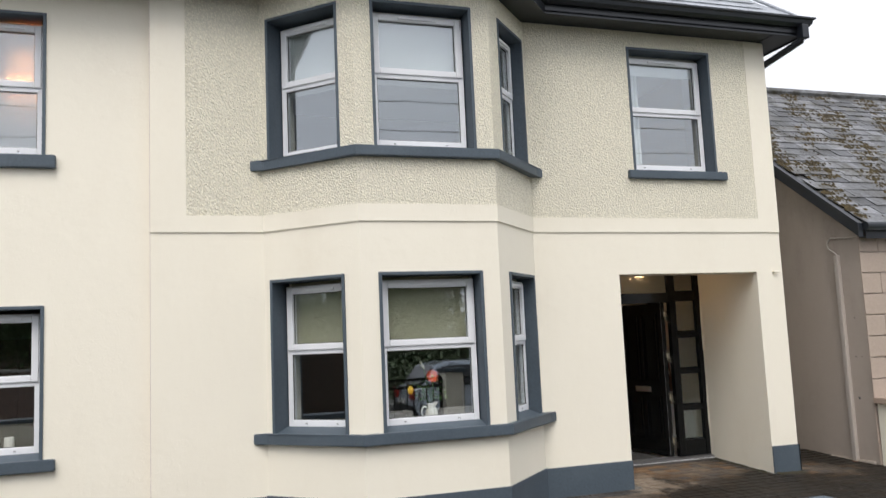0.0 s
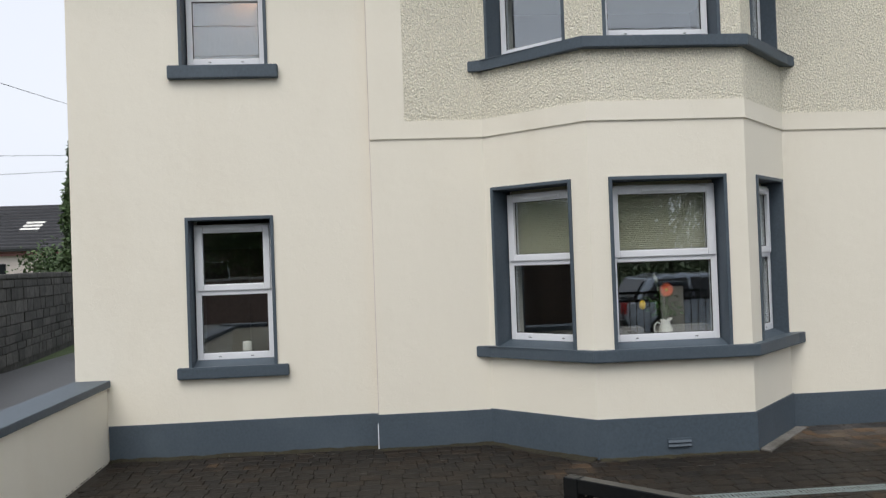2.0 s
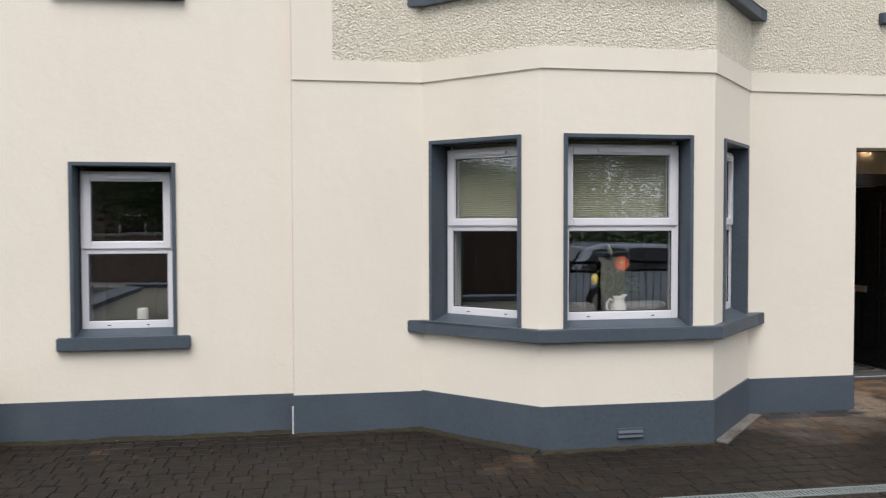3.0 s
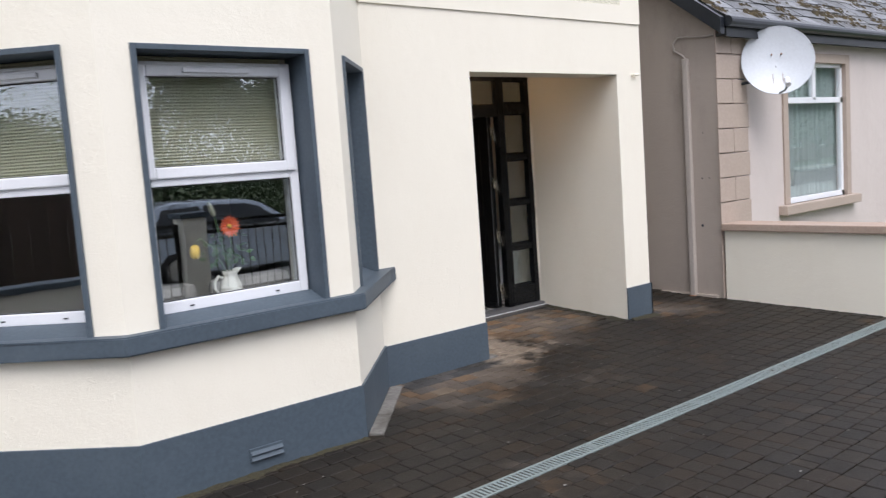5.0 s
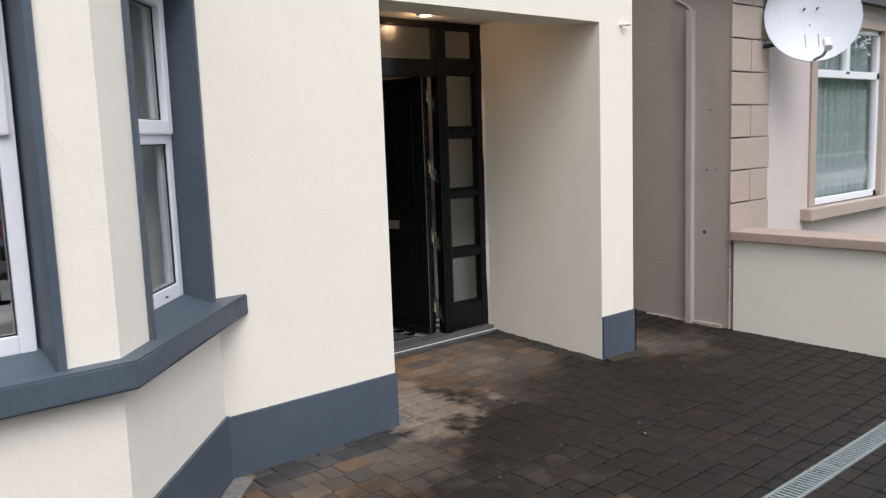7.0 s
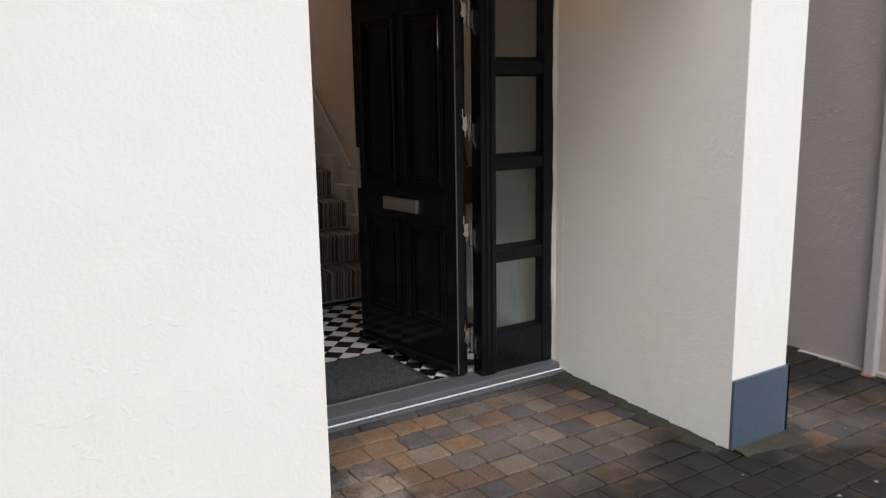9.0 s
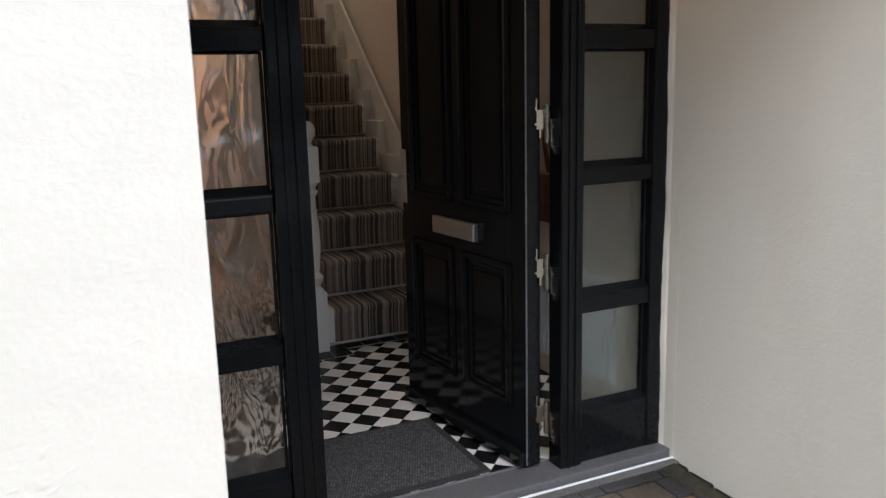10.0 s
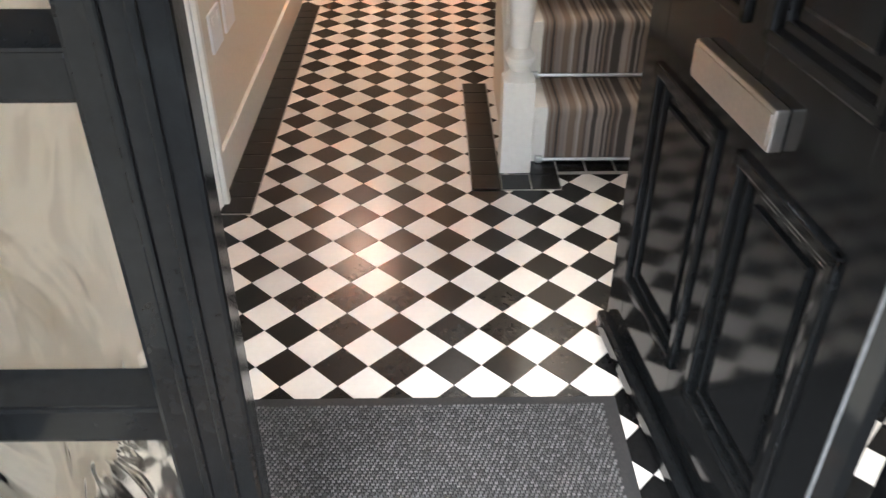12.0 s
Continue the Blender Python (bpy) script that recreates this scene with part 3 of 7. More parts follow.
solid("ground", box(-900, 900, -900, 900, -1.0, -0.34), FIELD, "dull green open ground reaching to the horizon", "ground", "structure")
solid("road", box(-120, 120, -8.5, -1.6, -0.6, -0.27), ASPHALT, "damp dark asphalt street", "road", "structure")
solid("pavement", box(-120, 120, -1.6, 1.55, -0.6, -0.15, 0.02), CONCRETE, "grey concrete footpath beside the street", "pavement", "structure")
solid("pavement_far", box(-120, 120, -10.5, -8.5, -0.6, -0.15, 0.02), CONCRETE, "grey concrete footpath across the street", "pavement", "structure")
solid("lane", box(-7.2, -3.0, 1.55, 60, -0.6, -0.16), ASPHALT, "wet dark asphalt lane beside the house", "lane", "structure")
bed = bmesh.new()
stops_y = (1.55, 2.0, 6.3, FACE, 9.34, 9.42)
for y0, y1 in zip(stops_y, stops_y[1:]):
    za, zb = ground_z(0, y0 + 0.001) - 0.013, ground_z(0, y1) - 0.013
    q = [bed.verts.new(p) for p in ((-2.67, y0, -0.6), (8.17, y0, -0.6), (8.17, y1, -0.6), (-2.67, y1, -0.6), (-2.67, y0, za), (8.17, y0, za), (8.17, y1, zb), (-2.67, y1, zb))]
    for f in ((3, 2, 1, 0), (4, 5, 6, 7), (0, 1, 5, 4), (1, 2, 6, 5), (2, 3, 7, 6), (3, 0, 4, 7)):
        bed.faces.new([q[k] for k in f])
drive = solid("driveway", bed, BED, "dark jointing bed under the block paving", "driveway", "structure")

# ---- house shell ----
W_LL, W_LU = (1.025, 1.835, 0.725, 2.12), (1.015, 1.83, 3.525, 4.925)
WIN_R = (5.135, 6.29, 3.515, 5.02)
house_holes = [(P0[0] + 0.2, P3[0] + 0.2, -0.4, 5.25), (WIN_R[0] + 0.2, WIN_R[1] + 0.2, WIN_R[2], WIN_R[3]), (4.85 + 0.2, 6.745 + 0.2, -0.4, 2.305)]
wall_main = solid("wall_front", wall_sheet(pose(-0.2, FACE, 0), 7.32, -0.4, 5.25, 0.3, house_holes), CREAM, "cream painted rendered front wall", "wall", "structure")
wall_wing = solid("wall_wing", wall_sheet(pose(-2.96, WING, 0), 2.76, -0.4, 5.25, 0.3, [W_LL, W_LU]), CREAM, "cream painted smooth side wing wall", "wall", "structure")
BAY = []
for name, p, q, lo, hi in (("wall_bay_west", P0, P1, 0.075, 0.945), ("wall_bay_front", P1, P2, 0.17, 1.215), ("wall_bay_east", P2, P3, 0.258, 1.02)):
    m, n = along(p, q), dist(p, q)
    holes = [(lo, hi, 0.815, 2.305), (lo, hi, 3.50, 4.975)]
    solid(name, wall_sheet(m, n, -0.4, 5.25, 0.25, holes), CREAM, "cream painted canted bay wall", "wall", "structure")
    BAY.append((m, n, lo, hi))
solid("wall_side_east", box(7.119, 7.121, FACE + 0.3, 16.3, -0.4, 5.25), CREAM, "cream painted side wall", "wall", "structure")
solid("wall_side_west", box(-2.96, -2.76, WING + 0.3, 16.3, -0.4, 5.25), CREAM, "cream painted side wall along the lane", "wall", "structure")
solid("wall_back", box(-2.96, 7.12, 16.3, 16.5, -0.4, 5.25), CREAM, "plain back wall closing the house", "wall", "structure")
solid("wall_porch_east", box(6.745, 7.119, FACE + 0.3, 9.52, -0.4, 2.9), CREAM, "cream painted porch side wall", "wall", "structure")
solid("wall_porch_west", box(4.70, 4.85, FACE + 0.3, 9.52, -0.4, 2.9), CREAM, "cream painted porch side wall", "wall", "structure")
solid("ceiling_porch", box(4.70, 7.1, FACE + 0.29, 9.6, 2.435, 2.6), CREAM, "cream painted porch ceiling", "ceiling", "structure")
solid("wall_hall_west", box(4.72, 4.885, 9.52, 16.3, -0.05, 2.75), PLASTER, "warm cream painted hallway wall", "wall", "structure")
solid("wall_hall_east", box(6.80, 7.118, 9.52, 16.3, -0.05, 5.2), PLASTER, "warm cream painted stair wall", "wall", "structure")
solid("wall_hall_end", slab([(4.86, 15.03, -0.05), (5.85, 13.72, -0.05), (5.85, 13.72, 2.62), (4.86, 15.03, 2.62)], 0.1), PLASTER, "warm cream angled end wall of the hallway", "wall", "structure")
solid("wall_screen_top", box(4.85, 6.80, 9.43, 9.55, 2.436, 2.75), PLASTER, "cream plaster above the entrance screen", "wall", "structure")
solid("ceiling_hall", box(4.885, 5.84, 9.55, 15.2, 2.62, 2.75), CEIL, "white painted hallway ceiling", "ceiling", "structure")
solid("ceiling_hall_front", box(5.84, 6.80, 9.55, 11.7, 2.62, 2.75), CEIL, "white painted hallway ceiling by the door", "ceiling", "structure")
solid("wall_stairwell", box(5.80, 5.86, 11.7, 16.3, 2.75, 5.2), PLASTER, "warm cream painted stairwell wall", "wall", "structure")
solid("wall_landing", box(5.86, 6.80, 15.2, 15.3, 0.0, 5.2), PLASTER, "warm cream painted landing wall", "wall", "structure")
solid("floor", box(4.885, 6.80, 9.46, 16.3, -0.3, -0.004), GROUT, "grey grout bed under the hallway tiles", "floor", "structure")
solid("floor_living_room", box(-2.76, 4.70, FACE + 0.3, 16.3, -0.3, 0.02), BOARDS, "brown boarded floor of the front room", "floor", "structure")
solid("floor_bay", prism([(0.98, FACE + 0.3), (1.73, 7.62), (2.98, 7.62), (3.69, FACE + 0.3)], -0.3, 0.02), BOARDS, "brown boarded floor of the bay", "floor", "structure")
solid("wall_living_room_back", box(-2.76, 4.70, 12.4, 12.5, 0.02, 5.2), ROOM, "beige inner wall of the front rooms, dimness put into its colour", "wall", "structure")
solid("wall_partition", box(-0.25, -0.15, FACE + 0.35, 12.4, 0.02, 5.2), ROOM, "beige partition wall, dimness put into its colour", "wall", "structure")
solid("wall_upper_partition", box(4.6, 4.7, FACE + 0.3, 12.4, 0.02, 5.2), ROOM, "beige partition wall, dimness put into its colour", "wall", "structure")
solid("ceiling_living_room", box(-2.76, 4.70, FACE + 0.3, 12.4, 2.55, 2.75), CEIL, "white ceiling of the front rooms", "ceiling", "structure")
solid("ceiling_bay", prism([(0.98, FACE + 0.3), (1.73, 7.62), (2.98, 7.62), (3.69, FACE + 0.3)], 2.55, 2.75), CEIL, "white ceiling in the bay", "ceiling", "structure")
solid("floor_upper_east", box(4.70, 7.1, FACE + 0.3, 9.5, 2.72, 2.8), BOARDS, "boarded upper floor over the porch", "floor", "structure")
solid("ceiling_upper", box(-2.76, 7.1, FACE + 0.05, 16.3, 5.2, 5.3), CEIL, "white upper ceiling", "ceiling", "structure")

# raised plain bands round the pebbledash, and the pebbledash itself
BAND, STONE = 0.014, 0.009


def band(m, a, b, z0, z1, proud, name, material, label, holes=(), bevel=False):
    b_ = wall_sheet(m @ pose(0, -proud, 0), b, z0, z1, proud - 0.001, list(holes), a)
    return solid(name, b_, material, label, "trim" if material is CREAM else "render", "structure")


mm = pose(0, FACE, 0)
band(mm, -0.2, 0.13, 2.955, 5.2, BAND, "trim", CREAM, "raised smooth cream corner band")
band(mm, 6.82, 7.12, 2.955, 5.2, BAND, "trim", CREAM, "raised smooth cream corner band")
band(mm, -0.2, P0[0], 2.79, 2.955, BAND, "trim", CREAM, "raised smooth cream string band")
band(mm, P3[0], 7.12, 2.79, 2.955, BAND, "trim", CREAM, "raised smooth cream string band")
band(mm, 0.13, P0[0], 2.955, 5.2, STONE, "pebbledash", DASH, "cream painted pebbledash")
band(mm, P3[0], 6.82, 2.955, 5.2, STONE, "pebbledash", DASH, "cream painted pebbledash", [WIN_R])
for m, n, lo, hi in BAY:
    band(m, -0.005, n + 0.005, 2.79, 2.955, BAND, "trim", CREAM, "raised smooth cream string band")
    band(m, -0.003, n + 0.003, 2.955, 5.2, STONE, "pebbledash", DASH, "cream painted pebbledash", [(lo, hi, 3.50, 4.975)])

def pebbles(m, a, b, z0, z1, holes, per_metre=1500):
    """Small stones thrown on the render, as low lumps of real relief."""
    vs, fs = [], []
    for _ in range(int((b - a) * (z1 - z0) * per_metre)):
        u, z = random.uniform(a + 0.008, b - 0.008), random.uniform(z0 + 0.006, z1)
        if any(h[0] - 0.012 < u < h[1] + 0.012 and h[2] - 0.012 < z < h[3] + 0.012 for h in holes):
            continue
        r, a0 = random.uniform(0.006, 0.0145), random.uniform(0, 6.28)
        b0 = len(vs)
        for k in range(5):
            t = a0 + k * math.tau / 5
            q = r * random.uniform(0.75, 1.15)
            vs.append(m @ Vector((u + q * math.cos(t), -STONE + 0.002, z + q * math.sin(t))))
        vs.append(m @ Vector((u + random.uniform(-0.3, 0.3) * r, -STONE - r * random.uniform(0.3, 0.6), z + random.uniform(-0.3, 0.3) * r)))
        fs += [(b0 + k, b0 + (k + 1) % 5, b0 + 5) for k in range(5)]
    me = bpy.data.meshes.new("pebble_cover")
    me.from_pydata(vs, [], fs)
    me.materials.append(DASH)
    return tagged(new("pebble_cover", me), "cream painted thrown stones of the pebbledash", "render", "", "stuff")


pebbles(mm, 0.13, P0[0], 2.955, 5.2, [])
pebbles(mm, P3[0], 6.82, 2.955, 5.2, [WIN_R])
for m, n, lo, hi in BAY:
    pebbles(m, 0, n, 2.955, 5.2, [(lo, hi, 3.50, 4.975)])

# slate grey plinth
PL = 0.016
for m, a, b in ((pose(0, WING, 0), -2.67, -0.2), (mm, -0.215, P0[0] + 0.006), (mm, P3[0] - 0.006, 4.852), (mm, 6.745, 7.135)):
    solid("plinth", wall_sheet(m @ pose(0, -PL, 0), b, -0.4, 0.225, PL - 0.001, [], a), GREY, "slate grey painted plinth at the wall foot", "plinth", "structure")
for m, n, lo, hi in BAY:
    solid("plinth", wall_sheet(m @ pose(0, -PL, 0), n + 0.006, -0.4, 0.232, PL - 0.001, [], -0.006), GREY, "slate grey painted plinth under the bay", "plinth", "structure")
solid("plinth", box(7.12, 7.136, FACE - 0.016, 9.5, -0.4, 0.225), GREY, "slate grey painted plinth at the pier", "plinth", "structure")
# Joint strip; higher up it only draws the shading step between the fronts.
solid("joint_and_shade_line", box(-0.205, -0.2005, FACE + 0.01, WING - 0.001, -0.1, 5.2), PINK, "thin weathered joint between the two house fronts, its upper run a drawn shade line", "trim", "structure")
solid("paint_drip", box(-0.216, -0.207, FACE - 0.0185, FACE - 0.0155, -0.1, 0.14, 0.001), UPVC, "thin white paint drip down the plinth joint", "paint", "structure")
vent = thing("air_brick", (2.36, 7.43, 0), "slate grey painted louvred air vent in the bay plinth", "vent")
part("surround", box(2.255, 2.47, 7.425, 7.436, -0.035, 0.045, 0.003), GREY, vent)
for z in (-0.012, 0.022):
    part("louvre", slab([(2.262, 7.412, z - 0.012), (2.462, 7.412, z - 0.012), (2.462, 7.428, z + 0.012), (2.262, 7.428, z + 0.012)], 0.006), GREY, vent)


# ---- windows ----
count = [0]


def window(m, u0, u1, z0, z1, split=0.5, glazing=GLASS, back=0.16, vent_bar=True, label="white uPVC window with a top-hung upper sash", obscure=False):
    """A window in the opening u0..u1, z0..z1 of the wall sheet m; split is the height of the transom as a share."""
    count[0] += 1
    w = tagged(new("window_%d" % count[0]), label, "window", "", "structure")
    w.matrix_basis = m @ pose((u0 + u1) / 2, 0, z0)
    rev = bmesh.new()
    t, d, pr = 0.03, back + 0.07, 0.017
    put(rev, u0, u0 + t, -pr, d, z0, z1, 0.003, m)
    put(rev, u1 - t, u1, -pr, d, z0, z1, 0.003, m)
    put(rev, u0 + t, u1 - t, -pr, d, z1 - t, z1, 0.003, m)
    part("reveal", rev, GREY, w, "slate grey painted reveal")
    slope = prism([(-0.004, z0 + 0.001), (back + 0.05, z0 + 0.001), (back + 0.05, z0 + 0.058), (back, z0 + 0.052)], u0 + t, u1 - t)
    slope.transform(m @ Matrix(((0, 0, 1, 0), (1, 0, 0, 0), (0, 1, 0, 0), (0, 0, 0, 1))))
    bmesh.ops.recalc_face_normals(slope, faces=slope.faces[:])
    part("sloped_sill", slope, GREY, w)
    a, b, c, e = u0 + t + 0.012, u1 - t - 0.012, z0 + 0.05, z1 - t - 0.035
    tr = c + (e - c) * split
    y0, y1 = back, back + 0.065
    f = bmesh.new()
    for bx in ((a, a + 0.055, c, e), (b - 0.055, b, c, e), (a + 0.055, b - 0.055, c, c + 0.065), (a + 0.055, b - 0.055, e - 0.05, e), (a + 0.055, b - 0.055, tr - 0.03, tr + 0.03)):
        put(f, bx[0], bx[1], y0, y1, bx[2], bx[3], 0.006, m)
    frame_ob = part("window_frame", f, UPVC, w)
    s = bmesh.new()
    sa, sb, sc, sd = a + 0.02, b - 0.02, tr + 0.012, e - 0.018
    for bx in ((sa, sa + 0.062, sc, sd), (sb - 0.062, sb, sc, sd), (sa + 0.062, sb - 0.062, sc, sc + 0.062), (sa + 0.062, sb - 0.062, sd - 0.062, sd)):
        put(s, bx[0], bx[1], y0 - 0.018, y1 - 0.01, bx[2], bx[3], 0.008, m)
    sash = part("opening_sash", s, UPVC, w)
    g = bmesh.new()
    ga = [(sa + 0.057, sb - 0.057, sc + 0.057, sd - 0.057), (a + 0.05, b - 0.05, c + 0.06, tr - 0.025)]
    for ob, (p, q, r, v) in zip((sash, frame_ob), ga):
        seal = bmesh.new()
        for bx in ((p, p + 0.01, r, v), (q - 0.01, q, r, v), (p, q, r, r + 0.01), (p, q, v - 0.01, v)):
            put(seal, bx[0], bx[1], y0 + 0.012, y0 + 0.02, bx[2], bx[3], 0, m)
        part("seal", seal, SEAL, ob)
        pane = part("pane", box(p, q, y0 + 0.022, y0 + 0.026, r, v, 0, m), glazing, w)
        pane.visible_shadow = False
        if obscure:
            inner_pane = part("inner_pane", box(p, q, y0 + 0.042, y0 + 0.046, r, v, 0, m), SATIN, w, "obscure inner glass")
            inner_pane.visible_shadow = False
    if vent_bar:
        mid, half = (sa + sb) / 2, min(0.2, (sb - sa) * 0.3)
        part("trickle_vent", box(mid - half, mid + half, y0 - 0.04, y0 - 0.016, sd - 0.045, sd - 0.018, 0.006, m), UPVC, w)
    part("drain_cap", box(a + 0.2, a + 0.225, y0 - 0.004, y0 + 0.002, c + 0.025, c + 0.032, 0, m), SEAL, w)
    part("drain_cap", box(b - 0.225, b - 0.2, y0 - 0.004, y0 + 0.002, c + 0.025, c + 0.032, 0, m), SEAL, w)
    part("inner_reveal", join(box(u0, u0 + 0.03, d, d + 0.15, z0, z1, 0, m), box(u1 - 0.03, u1, d, d + 0.15, z0, z1, 0, m)), WHITE, w)
    part("window_board", box(u0, u1, d, d + 0.2, z0 + 0.02, z0 + 0.06, 0.004, m), WHITE, w)
    return w


def sill(points, z0, z1, label):
    return solid("window_sill", prism(points, z0, z1, 0.008), GREY, label, "sill", "structure")


for (m, n, lo, hi), back in zip(BAY, (0.19, 0.16, 0.12)):
    window(m, lo, hi, 0.815, 2.305, 0.53, GLASS, back)
    window(m, lo, hi, 3.50, 4.975, 0.53, GLASS, back)
window(mm, *WIN_R, 0.5)
mw = pose(-2.96, WING, 0)
window(mw, *W_LL, 0.5)
window(mw, *W_LU, 0.5, GLASS, 0.16, True, "white uPVC window with obscure glass", True)
D = 0.075
BAYSILL = [(P0[0] - 0.13, FACE + 0.02), (P0[0] - 0.13, FACE - 0.012), (P0[0] - 0.0, FACE - 0.07), (P1[0] - 0.035, P1[1] - D), (P2[0] + 0.035, P2[1] - D), (P3[0] + 0.05, FACE - 0.085), (P3[0] + 0.155, FACE - 0.012), (P3[0] + 0.155, FACE + 0.02)]
INNER = [(P3[0], FACE + 0.05), (P3[0] - 0.1, FACE + 0.1), (P2[0] - 0.06, P2[1] + 0.15), (P1[0] + 0.06, P1[1] + 0.15), (P0[0] + 0.1, FACE + 0.1), (P0[0], FACE + 0.05)]
sill(BAYSILL + INNER, 0.72, 0.822, "slate grey painted sill round the lower bay windows")
sill(BAYSILL + INNER, 3.405, 3.507, "slate grey painted sill round the upper bay windows")
sill([(5.05, FACE - 0.06), (6.40, FACE - 0.06), (6.40, FACE + 0.1), (5.05, FACE + 0.1)], 3.42, 3.52, "slate grey painted window sill")
sill([(-2.035, WING - 0.06), (-1.02, WING - 0.06), (-1.02, WING + 0.1), (-2.035, WING + 0.1)], 0.625, 0.73, "slate grey painted window sill")
sill([(-2.045, WING - 0.06), (-1.035, WING - 0.06), (-1.035, WING + 0.1), (-2.045, WING + 0.1)], 3.405, 3.53, "slate grey painted window sill")

# ---- roof ----
OV = 0.34


def offset_bay(d):
    """The eaves line at distance d in front of the walls, west to east."""
    k = d * math.tan(radians(22.5))
    return [(-2.96 - d, FACE - d), (P0[0] - k, FACE - d), (P1[0] - k, P1[1] - d), (P2[0] + k, P2[1] - d), (P3[0] + k, FACE - d), (7.12 + d, FACE - d)]


roof = thing("roof", (2, FACE, 5.2), "grey slate hipped roof with black eaves and gutters", "roof", "structure")
wl, el = offset_bay(-0.05), offset_bay(OV)
for i in range(5):
    q = [wl[i], wl[i + 1], el[i + 1], el[i]]
    part("soffit", prism(q[::-1], 5.215, 5.235), PVC, roof)


def strip(d0, d1, z0, z1):
    """A length of eaves trim that follows the walls."""
    bm = bmesh.new()
    a, b = offset_bay(d0), offset_bay(d1)
    for i in range(5):
        join(bm, prism([a[i], a[i + 1], b[i + 1], b[i]][::-1], z0, z1))
    return bm


part("fascia", strip(OV - 0.02, OV, 5.195, 5.40), PVC, roof, "black fascia board")
gut = bmesh.new()
prof = [(OV, 5.30), (OV + 0.05, 5.30), (OV + 0.085, 5.335), (OV + 0.095, 5.375), (OV + 0.12, 5.39), (OV + 0.12, 5.41), (OV + 0.1, 5.41)]
rows_ = [[gut.verts.new((x, y, z)) for x, y in offset_bay(d)] for d, z in prof]
for r, s in zip(rows_, rows_[1:]):
    for i in range(5):
        gut.faces.new((r[i], r[i + 1], s[i + 1], s[i]))
part("gutter", gut, PVC, roof, "black moulded gutter")
part("soffit", box(7.05, 7.12 + OV - 0.02, FACE - OV + 0.02, 16.5, 5.209, 5.233), PVC, roof)
part("fascia", box(7.12 + OV - 0.018, 7.12 + OV + 0.002, FACE - OV + 0.002, 16.5, 5.192, 5.40), PVC, roof)
part("gutter_outlet", join(box(7.36, 7.46, FACE - OV - 0.115, FACE - OV - 0.003, 5.14, 5.32, 0.012), tube(bmesh.new(), [(7.41, FACE - OV - 0.06, 5.2), (7.40, FACE - OV - 0.03, 5.13), (7.18, FACE + 0.22, 4.93), (7.18, FACE + 0.25, 4.85), (7.18, FACE + 0.25, 0.1)], 0.042, 12)), PVC, roof, "black gutter outlet and swan neck pipe")
part("gutter", box(7.12 + OV, 7.12 + OV + 0.11, FACE - OV, 16.5, 5.30, 5.41, 0.02), PVC, roof)
TAN = math.tan(radians(45))
ev = 0.39
ex0, ex1, ey0, ey1, ez = -2.96 - ev, 7.12 + 0.2, FACE - ev, 16.5 + ev, 5.40
half = (ey1 - ey0) / 2
rz = ez + half * TAN
ra, rb = (ex0 + half, ey0 + half, rz), (ex1 - half, ey0 + half, rz)
part("roof_deck", slab([(ex0, ey0, ez), (ex1, ey0, ez), rb, ra], 0.04), SLATE, roof)
part("roof_deck", slab([(ex1, ey0, ez), (ex1, ey1, ez), rb], 0.04), SLATE, roof)
part("roof_deck", slab([(ex1, ey1, ez), (ex0, ey1, ez), ra, rb], 0.04), SLATE, roof)
part("roof_deck", slab([(ex0, ey1, ez), (ex0, ey0, ez), ra], 0.04), SLATE, roof)
part("eaves_flare", slab([(ex1 + 0.18, ey0, ez - 0.01), (ex1 + 0.18, ey1, ez - 0.01), (ex1 - 0.05, ey1, ez + 0.055), (ex1 - 0.05, ey0 + 0.04, ez + 0.055)], 0.03), SLATE, roof)
eb = offset_bay(ev)
bx_, by_ = (P1[0] + P2[0]) / 2, 9.2
apex = (bx_, by_, ez + (by_ - (P1[1] - ev)) * TAN * 0.5)
for i in (1, 2, 3):
    part("bay_roof", slab([(*eb[i], ez), (*eb[i + 1], ez), apex], 0.03), SLATE, roof)
chimney = thing("chimney", (6.81, 9.93, 6), "slim pale painted chimney flue rising behind the roof hip", "chimney")
part("stack", lathe(bmesh.new(), [(0.0, 5.7), (0.105, 5.7), (0.1, 7.2), (0.09, 8.6), (0.0, 8.6)], pose(6.81, 9.93, 0)), DISH, chimney, smooth=True)
part("cap", lathe(bmesh.new(), [(0.0, 8.6), (0.14, 8.6), (0.14, 8.66), (0.0, 8.75)], pose(6.81, 9.93, 0)), DISH, chimney)

# ---- entrance screen and door ----
ent = tagged(new("door_frame_1"), "black painted entrance screen with glazed sidelights", "door frame", "", "structure")
ent.location = (5.8, 9.45, 0)
FY0, FY1 = 9.42, 9.485
for x0, x1, z0, z1, y0 in ((4.852, 4.92, -0.02, 2.43, FY0), (5.245, 5.355, -0.02, 2.43, FY0 - 0.01), (6.264, 6.358, -0.02, 2.43, FY0 - 0.01), (6.677, 6.744, -0.02, 2.43, FY0)):
    part("frame_post", box(x0, x1, y0, FY1 + 0.008 if x0 > 6 else FY1 - 0.028, z0, z1, 0.006), BLACK, ent)
    if 5 < x0 < 6.5:
        for dx in (0.3, 0.62):
            part("groove_bead", box(x0 + (x1 - x0) * dx, x0 + (x1 - x0) * dx + 0.012, y0 - 0.006, y0 + 0.002, z0 + 0.002, z1 - 0.002, 0.003), BLACK, ent)
